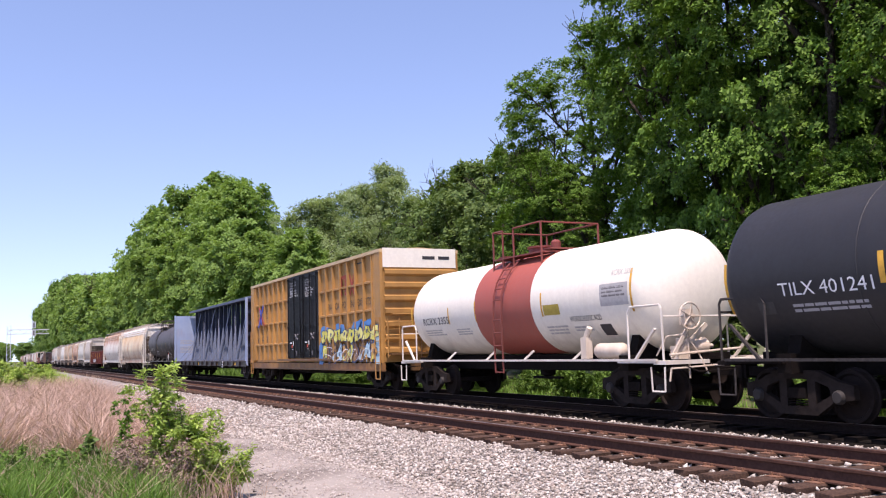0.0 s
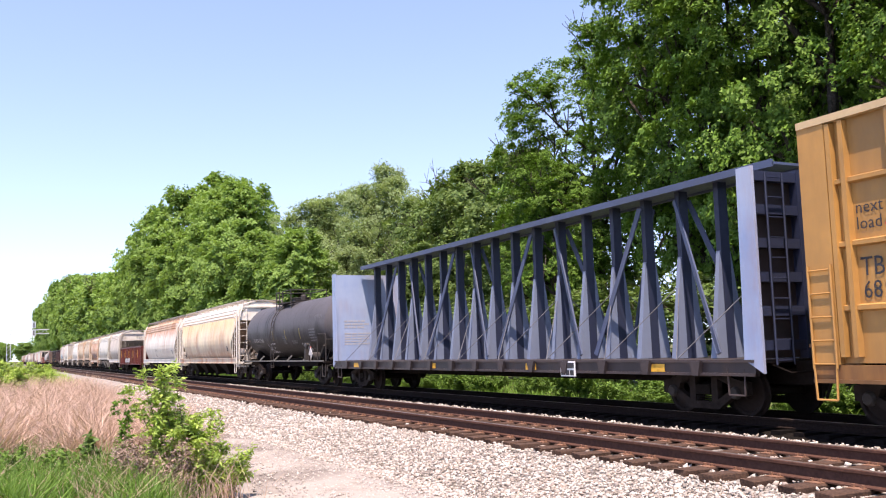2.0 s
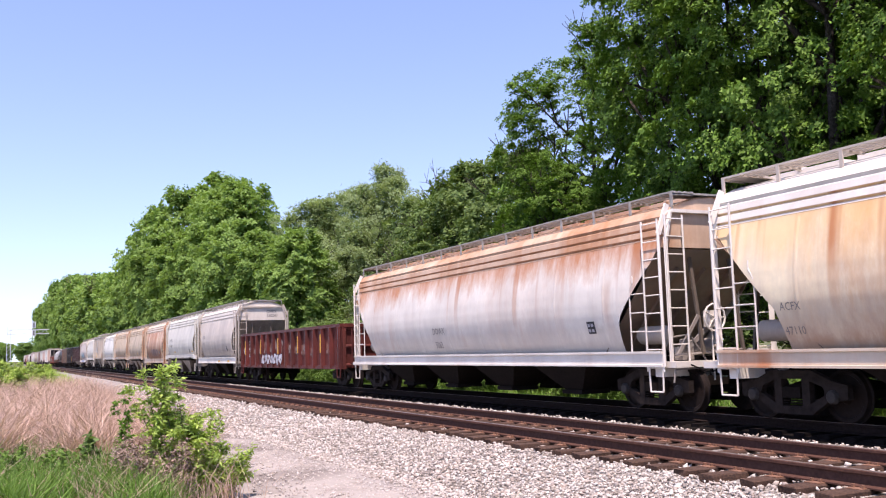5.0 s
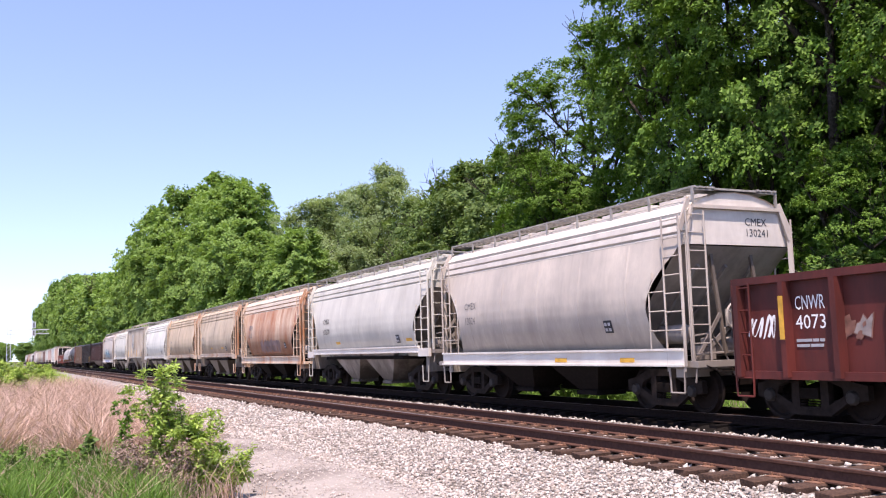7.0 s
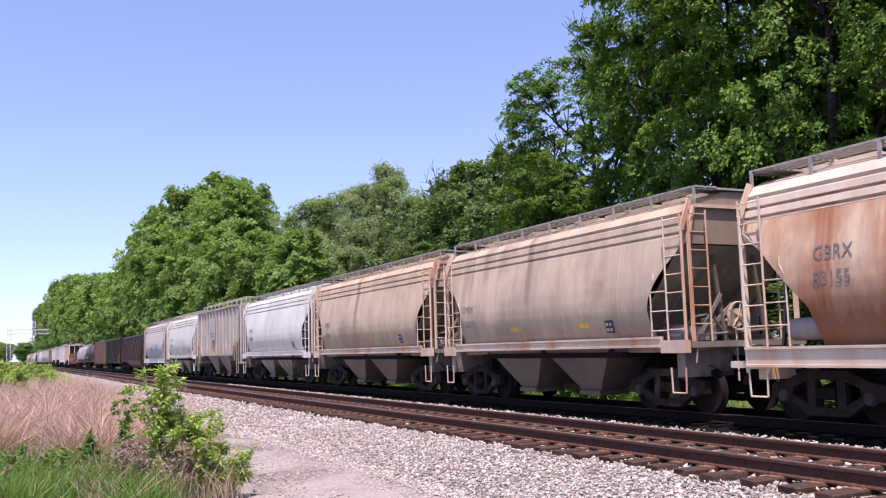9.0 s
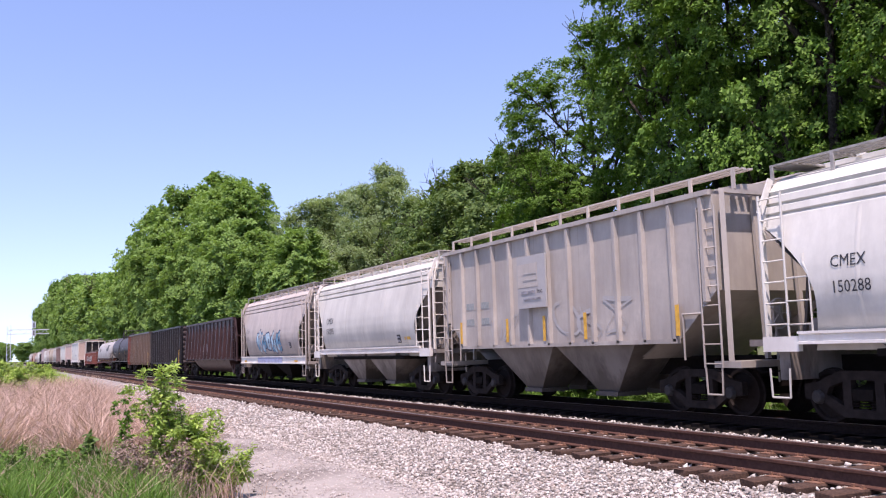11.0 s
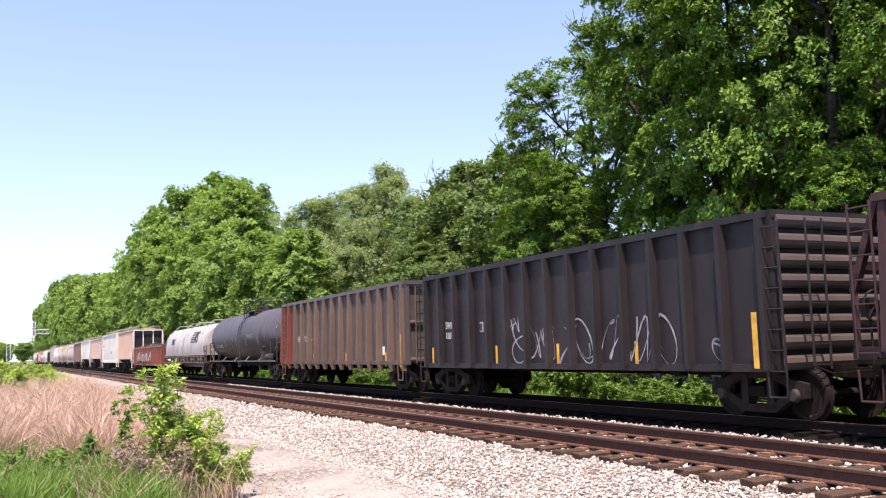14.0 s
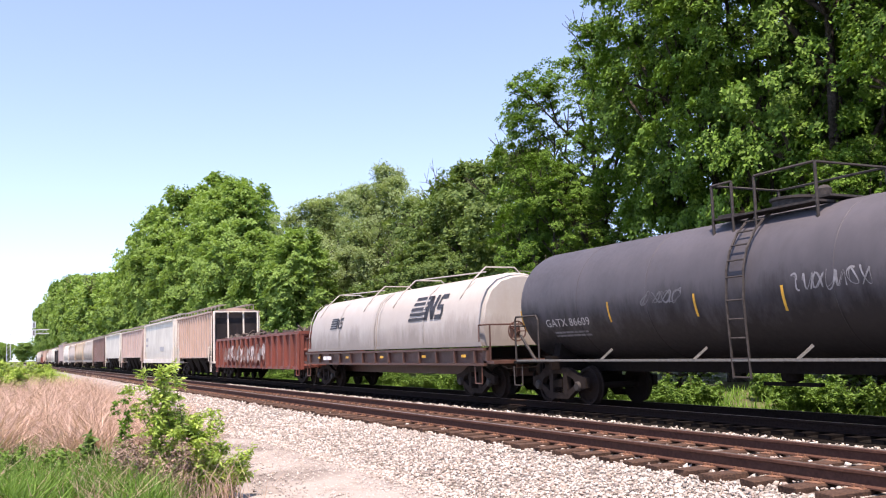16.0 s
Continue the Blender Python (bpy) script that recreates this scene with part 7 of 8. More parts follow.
def quads_mesh(name, verts, material, k=4):
    n = len(verts) // k
    me = bpy.data.meshes.new(name)
    me.vertices.add(n * k)
    me.vertices.foreach_set("co", np.ascontiguousarray(verts, dtype=np.float32).ravel())
    me.loops.add(n * k)
    me.loops.foreach_set("vertex_index", np.arange(n * k, dtype=np.int32))
    me.polygons.add(n)
    me.polygons.foreach_set("loop_start", np.arange(0, n * k, k, dtype=np.int32))
    me.update(calc_edges=True)
    me.validate()
    me.materials.append(material)
    return me


def limbs(g, p, d, length, r, depth, rnd, tips, spread=0.7, lift=0.25):
    """Tapered, forking wood; the ends are gathered in tips."""
    seg = 3
    q = Vector(p)
    w = Vector(d).normalized()
    for k in range(seg):
        nxt = q + w * (length / seg)
        g.rod(q, nxt, r * (1 - 0.25 * k / seg), 6 if depth > 1 else 4, r * (1 - 0.25 * (k + 1) / seg))
        q = nxt
        w = (w + Vector((rnd.uniform(-1, 1), rnd.uniform(-1, 1), rnd.uniform(-0.4, 0.8))) * 0.16).normalized()
        if depth < 3:
            tips.append((tuple(q), depth))
    if depth == 0:
        return
    for k in range(rnd.choice((2, 3, 3)) if depth > 1 else 3):
        a = Vector((rnd.uniform(-1, 1), rnd.uniform(-1, 1), rnd.uniform(-0.35, 0.9)))
        limbs(g, q, w * 0.75 + a * spread + UP * lift * 0.4, length * rnd.uniform(0.6, 0.85), r * 0.62, depth - 1, rnd, tips, spread, lift)


def tree(name, label, height, spread, seed, leaf_mat, leaves, size, low=0.2, trunk_r=0.35, clump=1.5, shape=0.9, droop=0.2, corners=3, thin=1.0, shell=0, outward=0.7, wide=0.42, hollow=-0.34):
    """One tree: trunk and limbs, and a crown of leaves in uneven clumps round the limbs."""
    rnd = random.Random(seed)
    rng = np.random.default_rng(seed)
    root = tagged(new(name), label, "tree")
    g = Geo()
    tips = []
    p = Vector((0, 0, -0.4))
    w = Vector((rnd.uniform(-0.06, 0.06), rnd.uniform(-0.06, 0.06), 1))
    steps = 9
    for k in range(steps):
        q = p + w.normalized() * (height * 0.86 / steps)
        r0, r1 = trunk_r * (1 - 0.88 * k / steps), trunk_r * (1 - 0.88 * (k + 1) / steps)
        g.rod(p, q, r0 * (1.35 if k == 0 else 1), 9, r1)
        p = q
        w += Vector((rnd.uniform(-0.12, 0.12), rnd.uniform(-0.12, 0.12), 0))
        f = (k + 1) / steps
        if f > low:
            width = spread * (1 - abs((f - 0.55) / 0.62) ** 2.2 * 0.75)
            for j in range(3):
                a = rnd.uniform(0, 2 * math.pi)
                limbs(g, p, (math.cos(a), math.sin(a), rnd.uniform(0.15, 0.7) + 0.5 * f), width * rnd.uniform(0.36, 0.52), r1 * 0.55 + 0.03, 2, rnd, tips)
    part("trunk", g, M["bark"], root, "grey-brown bark, forking limbs")
    cs = np.array([t[0] for t in tips])
    # the limits of the crown, uneven all round
    rel = (cs[:, 2] - height * 0.55) / (height * 0.47)
    out = np.hypot(cs[:, 0], cs[:, 1]) / (spread * np.sqrt(np.clip(1.05 - rel ** 2, 0.05, 1)))
    keep = (out < 1.12) & (cs[:, 2] > height * low * 0.6)
    cs = cs[keep]
    if thin < 1:
        cs = cs[rng.uniform(0, 1, len(cs)) < thin]
    if shell:
        # outer sprays that round the crown off, in lobes with hollows between them
        more = []
        while len(more) < shell:
            d = Vector(rng.normal(size=3)).normalized()
            lobe = noise.noise((d.x * 2.0 + seed, d.y * 2.0, d.z * 2.0)) + 0.5 * noise.noise((d.x * 5.0, d.y * 5.0 + seed, d.z * 5.0))
            if lobe < hollow + rng.uniform(-0.1, 0.1):
                continue
            f = (0.92 + 0.22 * lobe) * rng.uniform(0.62, 1.0) ** 0.6
            more.append((d.x * spread * f, d.y * spread * f, height * (0.55 + 0.44 * d.z * f)))
        cs = np.concatenate([cs, np.array(more)])
    per = max(4, int(leaves / max(1, len(cs))))
    rad = clump * rng.uniform(0.5, 1.3, len(cs))
    v = spray_cloud(cs, rad, per, size, rng, (0, 0, height * 0.42), outward, corners, wide)
    me = quads_mesh("crown", v, leaf_mat, corners)
    part("crown", me, leaf_mat, root, "dense leaves in uneven clumps")
    return root


M.update({
    "leaf_big": leafy("leaf_maple", (0.034, 0.082, 0.010), (0.148, 0.275, 0.034), 0.22),
    "leaf_mid": leafy("leaf_ash", (0.135, 0.235, 0.058), (0.235, 0.37, 0.092), 0.42),
    "leaf_pale": leafy("leaf_willow", (0.20, 0.275, 0.13), (0.28, 0.37, 0.175), 0.44),
    "leaf_dark": leafy("leaf_oak", (0.065, 0.125, 0.035), (0.165, 0.245, 0.07), 0.34),
    "leaf_bush": leafy("leaf_bush", (0.12, 0.22, 0.03), (0.47, 0.61, 0.16), 0.46),
    "leaf_weed": leafy("leaf_weed", (0.08, 0.18, 0.025), (0.22, 0.38, 0.07), 0.4),
    "leaf_under": leafy("leaf_under", (0.035, 0.085, 0.015), (0.17, 0.29, 0.055), 0.32),
    "dry": leafy("dry_grass", (0.20, 0.125, 0.095), (0.64, 0.46, 0.38), 0.22),
    "twig": leafy("dead_twigs", (0.14, 0.095, 0.075), (0.34, 0.25, 0.20), 0.1),
    "green": leafy("green_grass", (0.03, 0.085, 0.014), (0.17, 0.30, 0.055), 0.28),
})


def stand(src, places):
    """The first tree goes to the first place, copies to the others: x, y, turn, and how wide and tall against the first drawn one."""
    m0 = src.matrix_basis.copy()
    for k, (x, y, turn, *size) in enumerate(places):
        wide, tall = size if size else (1.0, 1.0)
        ob = src if k == 0 else copy_thing(src, m0)
        ob.matrix_basis = pose(x, y, ground_height(x, y), 0, 0, turn) @ Matrix.Diagonal((wide, wide, tall, 1))


# the wood behind the line
big = tree("maple_tree", "tall broad maple with dark green sunlit leaves", 24, 8.0, 3, M["leaf_big"], 118000, 0.17, 0.08, 0.42, 0.66, thin=0.45, shell=640, hollow=-0.2)
stand(big, [(-42.3, 30.5, 200, 0.80, 0.81), (-31.8, 31, 215, 0.8, 1.0), (-40.5, 26.5, 80, 0.5, 0.5), (-20.0, 25.0, 10, 0.36, 0.34), (-30.0, 28.5, 140, 0.80, 1.05), (-24, 28, 250, 0.85, 1.05), (-16.5, 28.5, 60, 0.85, 1.0)])
back = tree("back_maple_tree", "dark green maple deeper in the wood", 24, 8.0, 43, M["leaf_big"], 36000, 0.40, 0.06, 0.4, 1.3, thin=0.6, shell=260)
stand(back, [(-33, 39, 190, 0.85, 0.95), (-28, 35, 260, 0.8, 0.7), (-20, 35, 330, 0.8, 0.7), (-24, 39, 10, 0.9, 1.1), (-14, 38, 80, 0.9, 1.05), (-8, 30, 100, 0.9, 1.0)])
ash = tree("ash_tree", "mid-green ash tree in full leaf", 17, 6.0, 8, M["leaf_dark"], 42000, 0.27, 0.05, 0.3, 0.8, thin=0.8, shell=240)
stand(ash, [(-70, 34.5, 0, 1.0, 0.98), (-60.5, 33.5, 90, 0.95, 0.98), (-52.5, 32.5, 200, 0.95, 0.9), (-66, 40, 10, 1.1, 1.0), (-76, 36, 70, 0.9, 0.9), (-56, 27, 120, 0.6, 0.55), (-64, 27, 40, 0.6, 0.5)])
will = tree("willow_tree", "pale olive-green willow with feathery crown", 20, 6.5, 14, M["leaf_pale"], 50000, 0.26, 0.04, 0.3, 1.05, shell=160, outward=0.4, wide=0.3)
stand(will, [(-105.5, 33, 0, 1.0, 1.02), (-93, 33, 120, 1.0, 0.92), (-84, 34, 240, 0.8, 1.0), (-77, 33, 60, 0.8, 0.9), (-99, 38, 80, 1.1, 1.05), (-98, 28, 30, 0.8, 0.7), (-79, 28, 330, 0.7, 0.62)])
elm = tree("elm_tree", "bright green elm tree with a rounded crown", 22, 6.5, 21, M["leaf_mid"], 44000, 0.40, 0.04, 0.32, 1.0, thin=0.7, shell=420)
stand(elm, [(-151, 27, 0, 1.2, 1.33), (-173, 25, 45, 0.95, 1.33), (-140, 32, 190, 1.2, 1.34), (-131, 28, 70, 1.0, 1.18), (-115, 28, 160, 0.95, 1.08), (-145, 22.5, 250, 0.85, 0.92), (-116, 22.5, 30, 0.8, 0.82), (-97, 23, 300, 0.75, 0.72), (-78, 23.5, 100, 0.6, 0.58), (-130, 22.5, 200, 0.8, 0.85), (-106, 23, 140, 0.7, 0.74), (-88, 23.5, 220, 0.65, 0.62), (-160, 22.5, 80, 0.8, 0.95), (-176, 22.5, 10, 0.8, 0.88)])
far = tree("far_elm_tree", "distant green tree in the lineside wood", 24, 7, 27, M["leaf_mid"], 11000, 0.75, 0.02, 0.3, 1.4, thin=0.7, shell=180)
far_row = [(-184, 0.95), (-190, 0.78), (-200, 0.8), (-212, 0.76), (-224, 0.8), (-236, 0.84), (-250, 0.88), (-262, 0.9), (-276, 0.93), (-290, 0.97), (-306, 1.03), (-320, 1.08), (-336, 1.14), (-352, 1.2), (-368, 1.24), (-385, 1.27), (-402, 1.3), (-424, 1.33), (-448, 1.36), (-474, 1.4), (-504, 1.4), (-540, 1.38), (-580, 1.33), (-620, 1.3), (-665, 1.26)]
stand(far, [(x, 24.5 + 1.5 * math.sin(k * 1.9), 57 * k, 0.95, s * 1.17) for k, (x, s) in enumerate(far_row)]
      + [(-905, -40, 15, 1.2, 1.05), (-900, -20, 75, 1.2, 1.0), (-910, -4, 130, 1.0, 0.85), (-1150, 6, 40, 1.3, 0.95), (-1200, 24, 100, 1.4, 1.0), (-640, -3, 10, 1, 0.6), (-610, 0, 100, 0.8, 0.55), (-900, 18, 0, 1.4, 0.8), (-930, 30, 60, 1.4, 1.0), (-960, 44, 120, 1.4, 1.1), (-880, 50, 200, 1.4, 1.1)])
low = tree("lineside_thicket", "leafy green thicket behind the train", 7, 4.2, 33, M["leaf_dark"], 9000, 0.22, 0.02, 0.1, 0.8, 0.9, 0.1)
stand(low, [(-14 - 6.5 * k, 24 + 1.2 * math.sin(k * 2.3), 73 * k, 1.0, 0.55 + 0.15 * math.sin(k * 3.1)) for k in range(18)] + [(-7, 24, 30, 1, 0.8), (1, 25, 80, 1, 0.9)])
# ---------------------------------------------------------------- undergrowth
def blades(name, label, spots, material, height, width, lean=0.35, seed=1, tint=None):
    """Grass: thin bent blades standing on the ground. spots: an array of x, y."""
    rng = np.random.default_rng(seed)
    n = len(spots)
    z = np.array([ground_height(x, y) for x, y in spots])
    tuft = np.array([0.5 + 0.5 * noise.noise((x * 1.4, y * 1.7, seed)) for x, y in spots])
    h = (height[0] + (height[1] - height[0]) * rng.uniform(0, 1, n)) * (0.55 + 0.8 * tuft)
    a = rng.uniform(0, 2 * np.pi, n)
    d = np.stack([np.cos(a), np.sin(a)], 1)
    bend = lean * h * rng.uniform(0.2, 1.2, n)
    face = rng.uniform(0, 2 * np.pi, n)
    w = np.stack([np.cos(face), np.sin(face)], 1) * (width * rng.uniform(0.6, 1.4, n))[:, None]
    base = np.concatenate([spots, z[:, None] - 0.04], 1)
    v = np.empty((n, 2, 4, 3))
    mid = base + np.concatenate([d * (bend * 0.3)[:, None], (h * 0.58)[:, None]], 1)
    top = base + np.concatenate([d * bend[:, None], (h * 0.97)[:, None]], 1)
    wz = np.concatenate([w, np.zeros((n, 1))], 1)
    v[:, 0, 0], v[:, 0, 1], v[:, 0, 2], v[:, 0, 3] = base - wz, base + wz, mid + wz * 0.8, mid - wz * 0.8
    v[:, 1, 0], v[:, 1, 1], v[:, 1, 2], v[:, 1, 3] = mid - wz * 0.8, mid + wz * 0.8, top + wz * 0.15, top - wz * 0.15
    me = quads_mesh(name, v.reshape(-1, 3), material)
    return tagged(new(name, me), label, "grass", kind="stuff")


def verge(x):
    """Where the grass ends and the gravel begins."""
    return 2.15 + 0.05 * min(-x, 40) + 0.027 * max(0, -x - 40) + 0.25 * noise.noise((x * 0.4, 0, 7))


def scatter(n, x0, x1, y0, y1, seed, power=1.0, inside=None, clump=0.0):
    rng = np.random.default_rng(seed)
    out = []
    while len(out) < n:
        u = rng.uniform(0, 1)
        x = x0 + (x1 - x0) * u ** power
        y = rng.uniform(y0, y1 if y1 is not None else verge(x) + 0.3)
        if y1 is None and y > verge(x):
            continue
        if clump and noise.noise((x * 0.7, y * 0.9, seed)) < clump * rng.uniform(-1, 1):
            continue
        out.append((x, y))
    return np.array(out)


blades("dry_grass", "tall pinkish dry grass on the bank", scatter(34000, -14.6, -62, -0.8, None, 3, 1.6, clump=0.25), M["dry"], (0.4, 1.2), 0.007, 1.0, 4)
blades("dry_grass", "thin pinkish dry stalks among the weeds", scatter(3000, -11.5, -16, -0.8, None, 5, 1.0, clump=0.3), M["dry"], (0.3, 0.75), 0.005, 0.7, 6)
def tufts(n, per, spread, *where, **how):
    """Spots gathered in tufts."""
    rng = np.random.default_rng(n)
    c = np.repeat(scatter(n, *where, **how), per, axis=0)
    return c + rng.normal(size=c.shape) * spread


def green_spots(p):
    """The green part of the bank, short of the dead brush."""
    return p[p[:, 1] < 1.55 + 0.2 * np.sin(p[:, 0] * 5)]


blades("green_grass", "fresh green grass along the bank in tufts", green_spots(tufts(980, 26, 0.055, -9.8, -15.2, -0.8, None, 7, 1.0, clump=0.2)), M["green"], (0.20, 0.66), 0.008, 0.75, 8)
blades("green_grass", "short green grass under the tufts", green_spots(scatter(5000, -10.0, -15.0, -0.6, None, 17, 1.0, clump=0.3)), M["leaf_weed"], (0.1, 0.35), 0.007, 0.9, 18)
blades("dry_grass", "dead straw caught among the green tufts", tufts(90, 14, 0.06, -9.8, -15.0, -0.4, None, 27, 1.0), M["dry"], (0.3, 0.8), 0.004, 0.8, 28)
blades("green_grass", "green grass seeded through the dry stalks", scatter(5000, -15.0, -45, -1.0, None, 9, 1.4, clump=0.3), M["green"], (0.2, 0.7), 0.010, 0.4, 10)
blades("lineside_grass", "bright green grass behind the tracks", scatter(20000, 6, -75, 16.6, 23.5, 11, 1.0, clump=0.5), M["leaf_weed"], (0.1, 0.36), 0.020, 0.5, 12)
blades("lineside_grass", "green grass on the far verge of the line", scatter(9000, -75, -190, 16.8, 22, 13, 1.0), M["green"], (0.3, 0.8), 0.04, 0.5, 14)
blades("verge_weeds", "yellow-green weeds along the road edge", scatter(6000, -45, -170, -0.5, None, 15, 1.0, clump=0.2), M["leaf_bush"], (0.4, 1.0), 0.02, 0.4, 16)


def bush(name, label, stems, material, leaf, per, seed, wood=0.012, wide=0.36, droop=0.0):
    """A shrub: bent stems from one root, with sprays of leaves along each."""
    rnd = random.Random(seed)
    rng = np.random.default_rng(seed)
    root = tagged(new(name), label, "shrub")
    g = Geo()
    cs, rs = [], []
    for (x, y, z), fat in stems:
        p = Vector((rnd.uniform(-0.08, 0.08), rnd.uniform(-0.08, 0.08), -0.05))
        end = Vector((x, y, z))
        mid = p.lerp(end, 0.5) + Vector((rnd.uniform(-0.1, 0.1), rnd.uniform(-0.1, 0.1), 0.12 * z))
        last = p
        for k in range(1, 9):
            f = k / 8
            q = p.lerp(mid, f).lerp(mid.lerp(end, f), f)
            g.rod(last, q, wood * (1.15 - f * 0.9), 5, wood * (1.1 - (f + 0.05) * 0.9))
            last = q
            if f > 0.22:
                for j in range(3):
                    side = Vector((rnd.gauss(0, 1), rnd.gauss(0, 1), rnd.gauss(0.35, 0.7))) * fat * (1.2 - 0.75 * f)
                    g.rod(q, q + side, wood * 0.35, 4, wood * 0.15)
                    for m in (0.4, 0.75, 1.05):
                        cs.append(tuple(q + side * m))
                        rs.append(fat * rnd.uniform(0.3, 0.55))
    part("stem", g, M["twigwood"], root, "thin grey-brown branching stems")
    part("leaves", quads_mesh("leaves", leaf_cloud(np.array(cs), np.array(rs), per, leaf, rng, 0.9, droop, wide), material), material, root, "small bright leaves")
    return root


M["twigwood"] = plain("twig_wood", (0.14, 0.10, 0.07), 0.8, 0, 0.3, 30)
rs = random.Random(5)
lobes = []
for k in range(17):
    lobes.append(((rs.uniform(-0.3, 0.3), rs.gauss(-0.30, 0.15), rs.uniform(0.8, 1.75)), 0.12))
for k in range(24):
    lobes.append(((rs.uniform(-0.35, 0.4), rs.gauss(0.12, 0.22), rs.uniform(0.35, 1.15)), 0.13))
for k in range(12):
    lobes.append(((rs.uniform(-0.2, 0.4), rs.uniform(0.35, 0.8), rs.uniform(0.15, 0.62)), 0.12))
sh = bush("roadside_shrub", "leafy bright green shrub at the edge of the gravel", lobes, M["leaf_bush"], 0.085, 6, 4, 0.010, 0.17, 0.5)
sh.matrix_basis = pose(-12.3, 2.18, ground_height(-12.3, 2.18))
sap = bush("sapling", "thin young sapling rising from the dry grass", [((0.05, 0.0, 1.35), 0.10), ((-0.1, 0.1, 1.1), 0.08), ((0.0, -0.1, 1.2), 0.08)], M["leaf_weed"], 0.05, 5, 9, 0.008)
sap.matrix_basis = pose(-13.6, 1.58, ground_height(-13.6, 1.58))
weed = bush("weed", "dark green spiny weed in the grass", [((0.0, 0.0, 0.75), 0.07), ((0.1, 0.1, 0.55), 0.08), ((-0.1, 0.05, 0.5), 0.08)], M["leaf_dark"], 0.08, 8, 12, 0.008)
weed.matrix_basis = pose(-13.2, 1.12, ground_height(-13.2, 1.12))
thicket = bush("dead_brush", "brown dead brush beside the green shrub", [((0.5 * math.cos(k), 0.40 * math.sin(k * 1.7), 0.45 + 0.32 * math.sin(k * 2.3)), 0.16) for k in range(26)], M["twig"], 0.035, 7, 17, 0.004)
thicket.matrix_basis = pose(-12.0, 1.72, ground_height(-12.0, 1.72))
leafw = bush("leafy_weed", "low leafy green weeds in the grass", [((0.3 * math.cos(k * 1.9), 0.3 * math.sin(k * 1.9), 0.3 + 0.2 * math.sin(k)), 0.12) for k in range(9)], M["leaf_under"], 0.05, 8, 19, 0.005, 0.24)
stand(leafw, [(-12.3 - 0.31 * k, 0.1 + 0.62 * ((k * 0.618) % 1) * 2.1, 47 * k, 1.1, 0.9 + 0.3 * math.sin(k)) for k in range(4)] + [(-11.7, 0.5, 0, 0.8, 0.7), (-12.1, 1.0, 50, 0.7, 0.6), (-12.5, 0.2, 150, 0.8, 0.8), (-13.3, 0.7, 200, 0.8, 0.7), (-12.6, 2.55, 90, 0.5, 0.4), (-14.4, 1.0, 120)])
tuft = blades("weed_tuft", "small tuft of green weed in the ballast", np.array([(-9.55 + 0.05 * math.cos(k), 5.58 + 0.05 * math.sin(k * 2)) for k in range(34)]), M["green"], (0.2, 0.34), 0.005, 0.4, 20)
hedge = bush("lineside_bush", "yellow-green bush among the weeds", [((math.cos(k * 1.3) * 0.7, math.sin(k * 1.3) * 0.7, 1.0 + 0.5 * math.sin(k * 2.1)), 0.26) for k in range(11)], M["leaf_bush"], 0.10, 14, 23, 0.015)
stand(hedge, [(-44, 0.4, 0, 0.9, 0.9), (-54, 1.9, 80, 0.9, 0.75), (-60, 0.9, 140, 1, 1.1), (-74, 3.0, 200, 1, 0.8), (-48, -0.5, 30, 1, 1.1), (-100, 3.6, 60, 1.2, 1.0)])
under = bush("undergrowth_bush", "low bright bush in the grass behind the line", [((math.cos(k * 1.3) * 0.9, math.sin(k * 1.3) * 0.6, 0.45 + 0.25 * math.sin(k * 2.1)), 0.2) for k in range(12)], M["leaf_under"], 0.085, 12, 29, 0.012)
stand(under, [(-7 - 2.2 * k + math.sin(k * 4.0), 17.6 + 1.3 * abs(math.sin(k * 2.7)), 70 * k, 0.7 + 0.3 * abs(math.sin(k * 1.7)), 0.55 + 0.4 * abs(math.sin(k * 2.2))) for k in range(30)]
      + [(-8 - 3.1 * k, 19.6 + 1.4 * math.sin(k * 1.9), 41 * k, 1.1, 0.8 + 0.7 * abs(math.sin(k * 1.3))) for k in range(18)])

# ---------------------------------------------------------------- signal over the line, far off
sig = tagged(new("signal_gantry"), "silver steel cantilever signal mast beside the line", "railway signal")
SX = -262.0
g = Geo()
for y in (1.4, 2.3):
    for x in (-0.45, 0.45):
        g.beam((SX + x, y, -0.6), (SX + x, y, 10.4), 0.09, 0.09)
for k in range(11):
    z = -0.4 + k
    g.beam((SX, 1.4, z), (SX, 2.3, z + 1), 0.08, 0.08)
M["signal"] = plain("galvanised_steel", (0.62, 0.63, 0.65), 0.45, 0.3, 0.1)
part("mast", g, M["signal"], sig, "lattice mast")
g = Geo()
for z in (8.3, 9.4):
    for x in (-0.45, 0.45):
        g.beam((SX + x, 1.4, z), (SX + x, 11.4, z), 0.16, 0.16)
for k in range(10):
    g.beam((SX, 1.4 + k, 8.3 + 1.1 * (k % 2)), (SX, 2.4 + k, 9.4 - 1.1 * (k % 2)), 0.09, 0.09)
part("arm", g, M["signal"], sig, "lattice arm over the tracks")
for z in (8.5, 10.6):
    head = part("signal_head", Geo().box(SX + 0.75, 7.7, z, 0.35, 0.9, 1.7), M["signal"], sig, "grey backed signal head")
    for d in (-0.45, 0.0, 0.45):
        part("lens", Geo().turned([(0, 0.16), (0.18, 0.18), (0.18, 0.14), (0.05, 0.1), (0.05, 0)], SX + 0.93, 7.7, z + d, "x", 10), M["ink"], head, "dark lens under a hood")

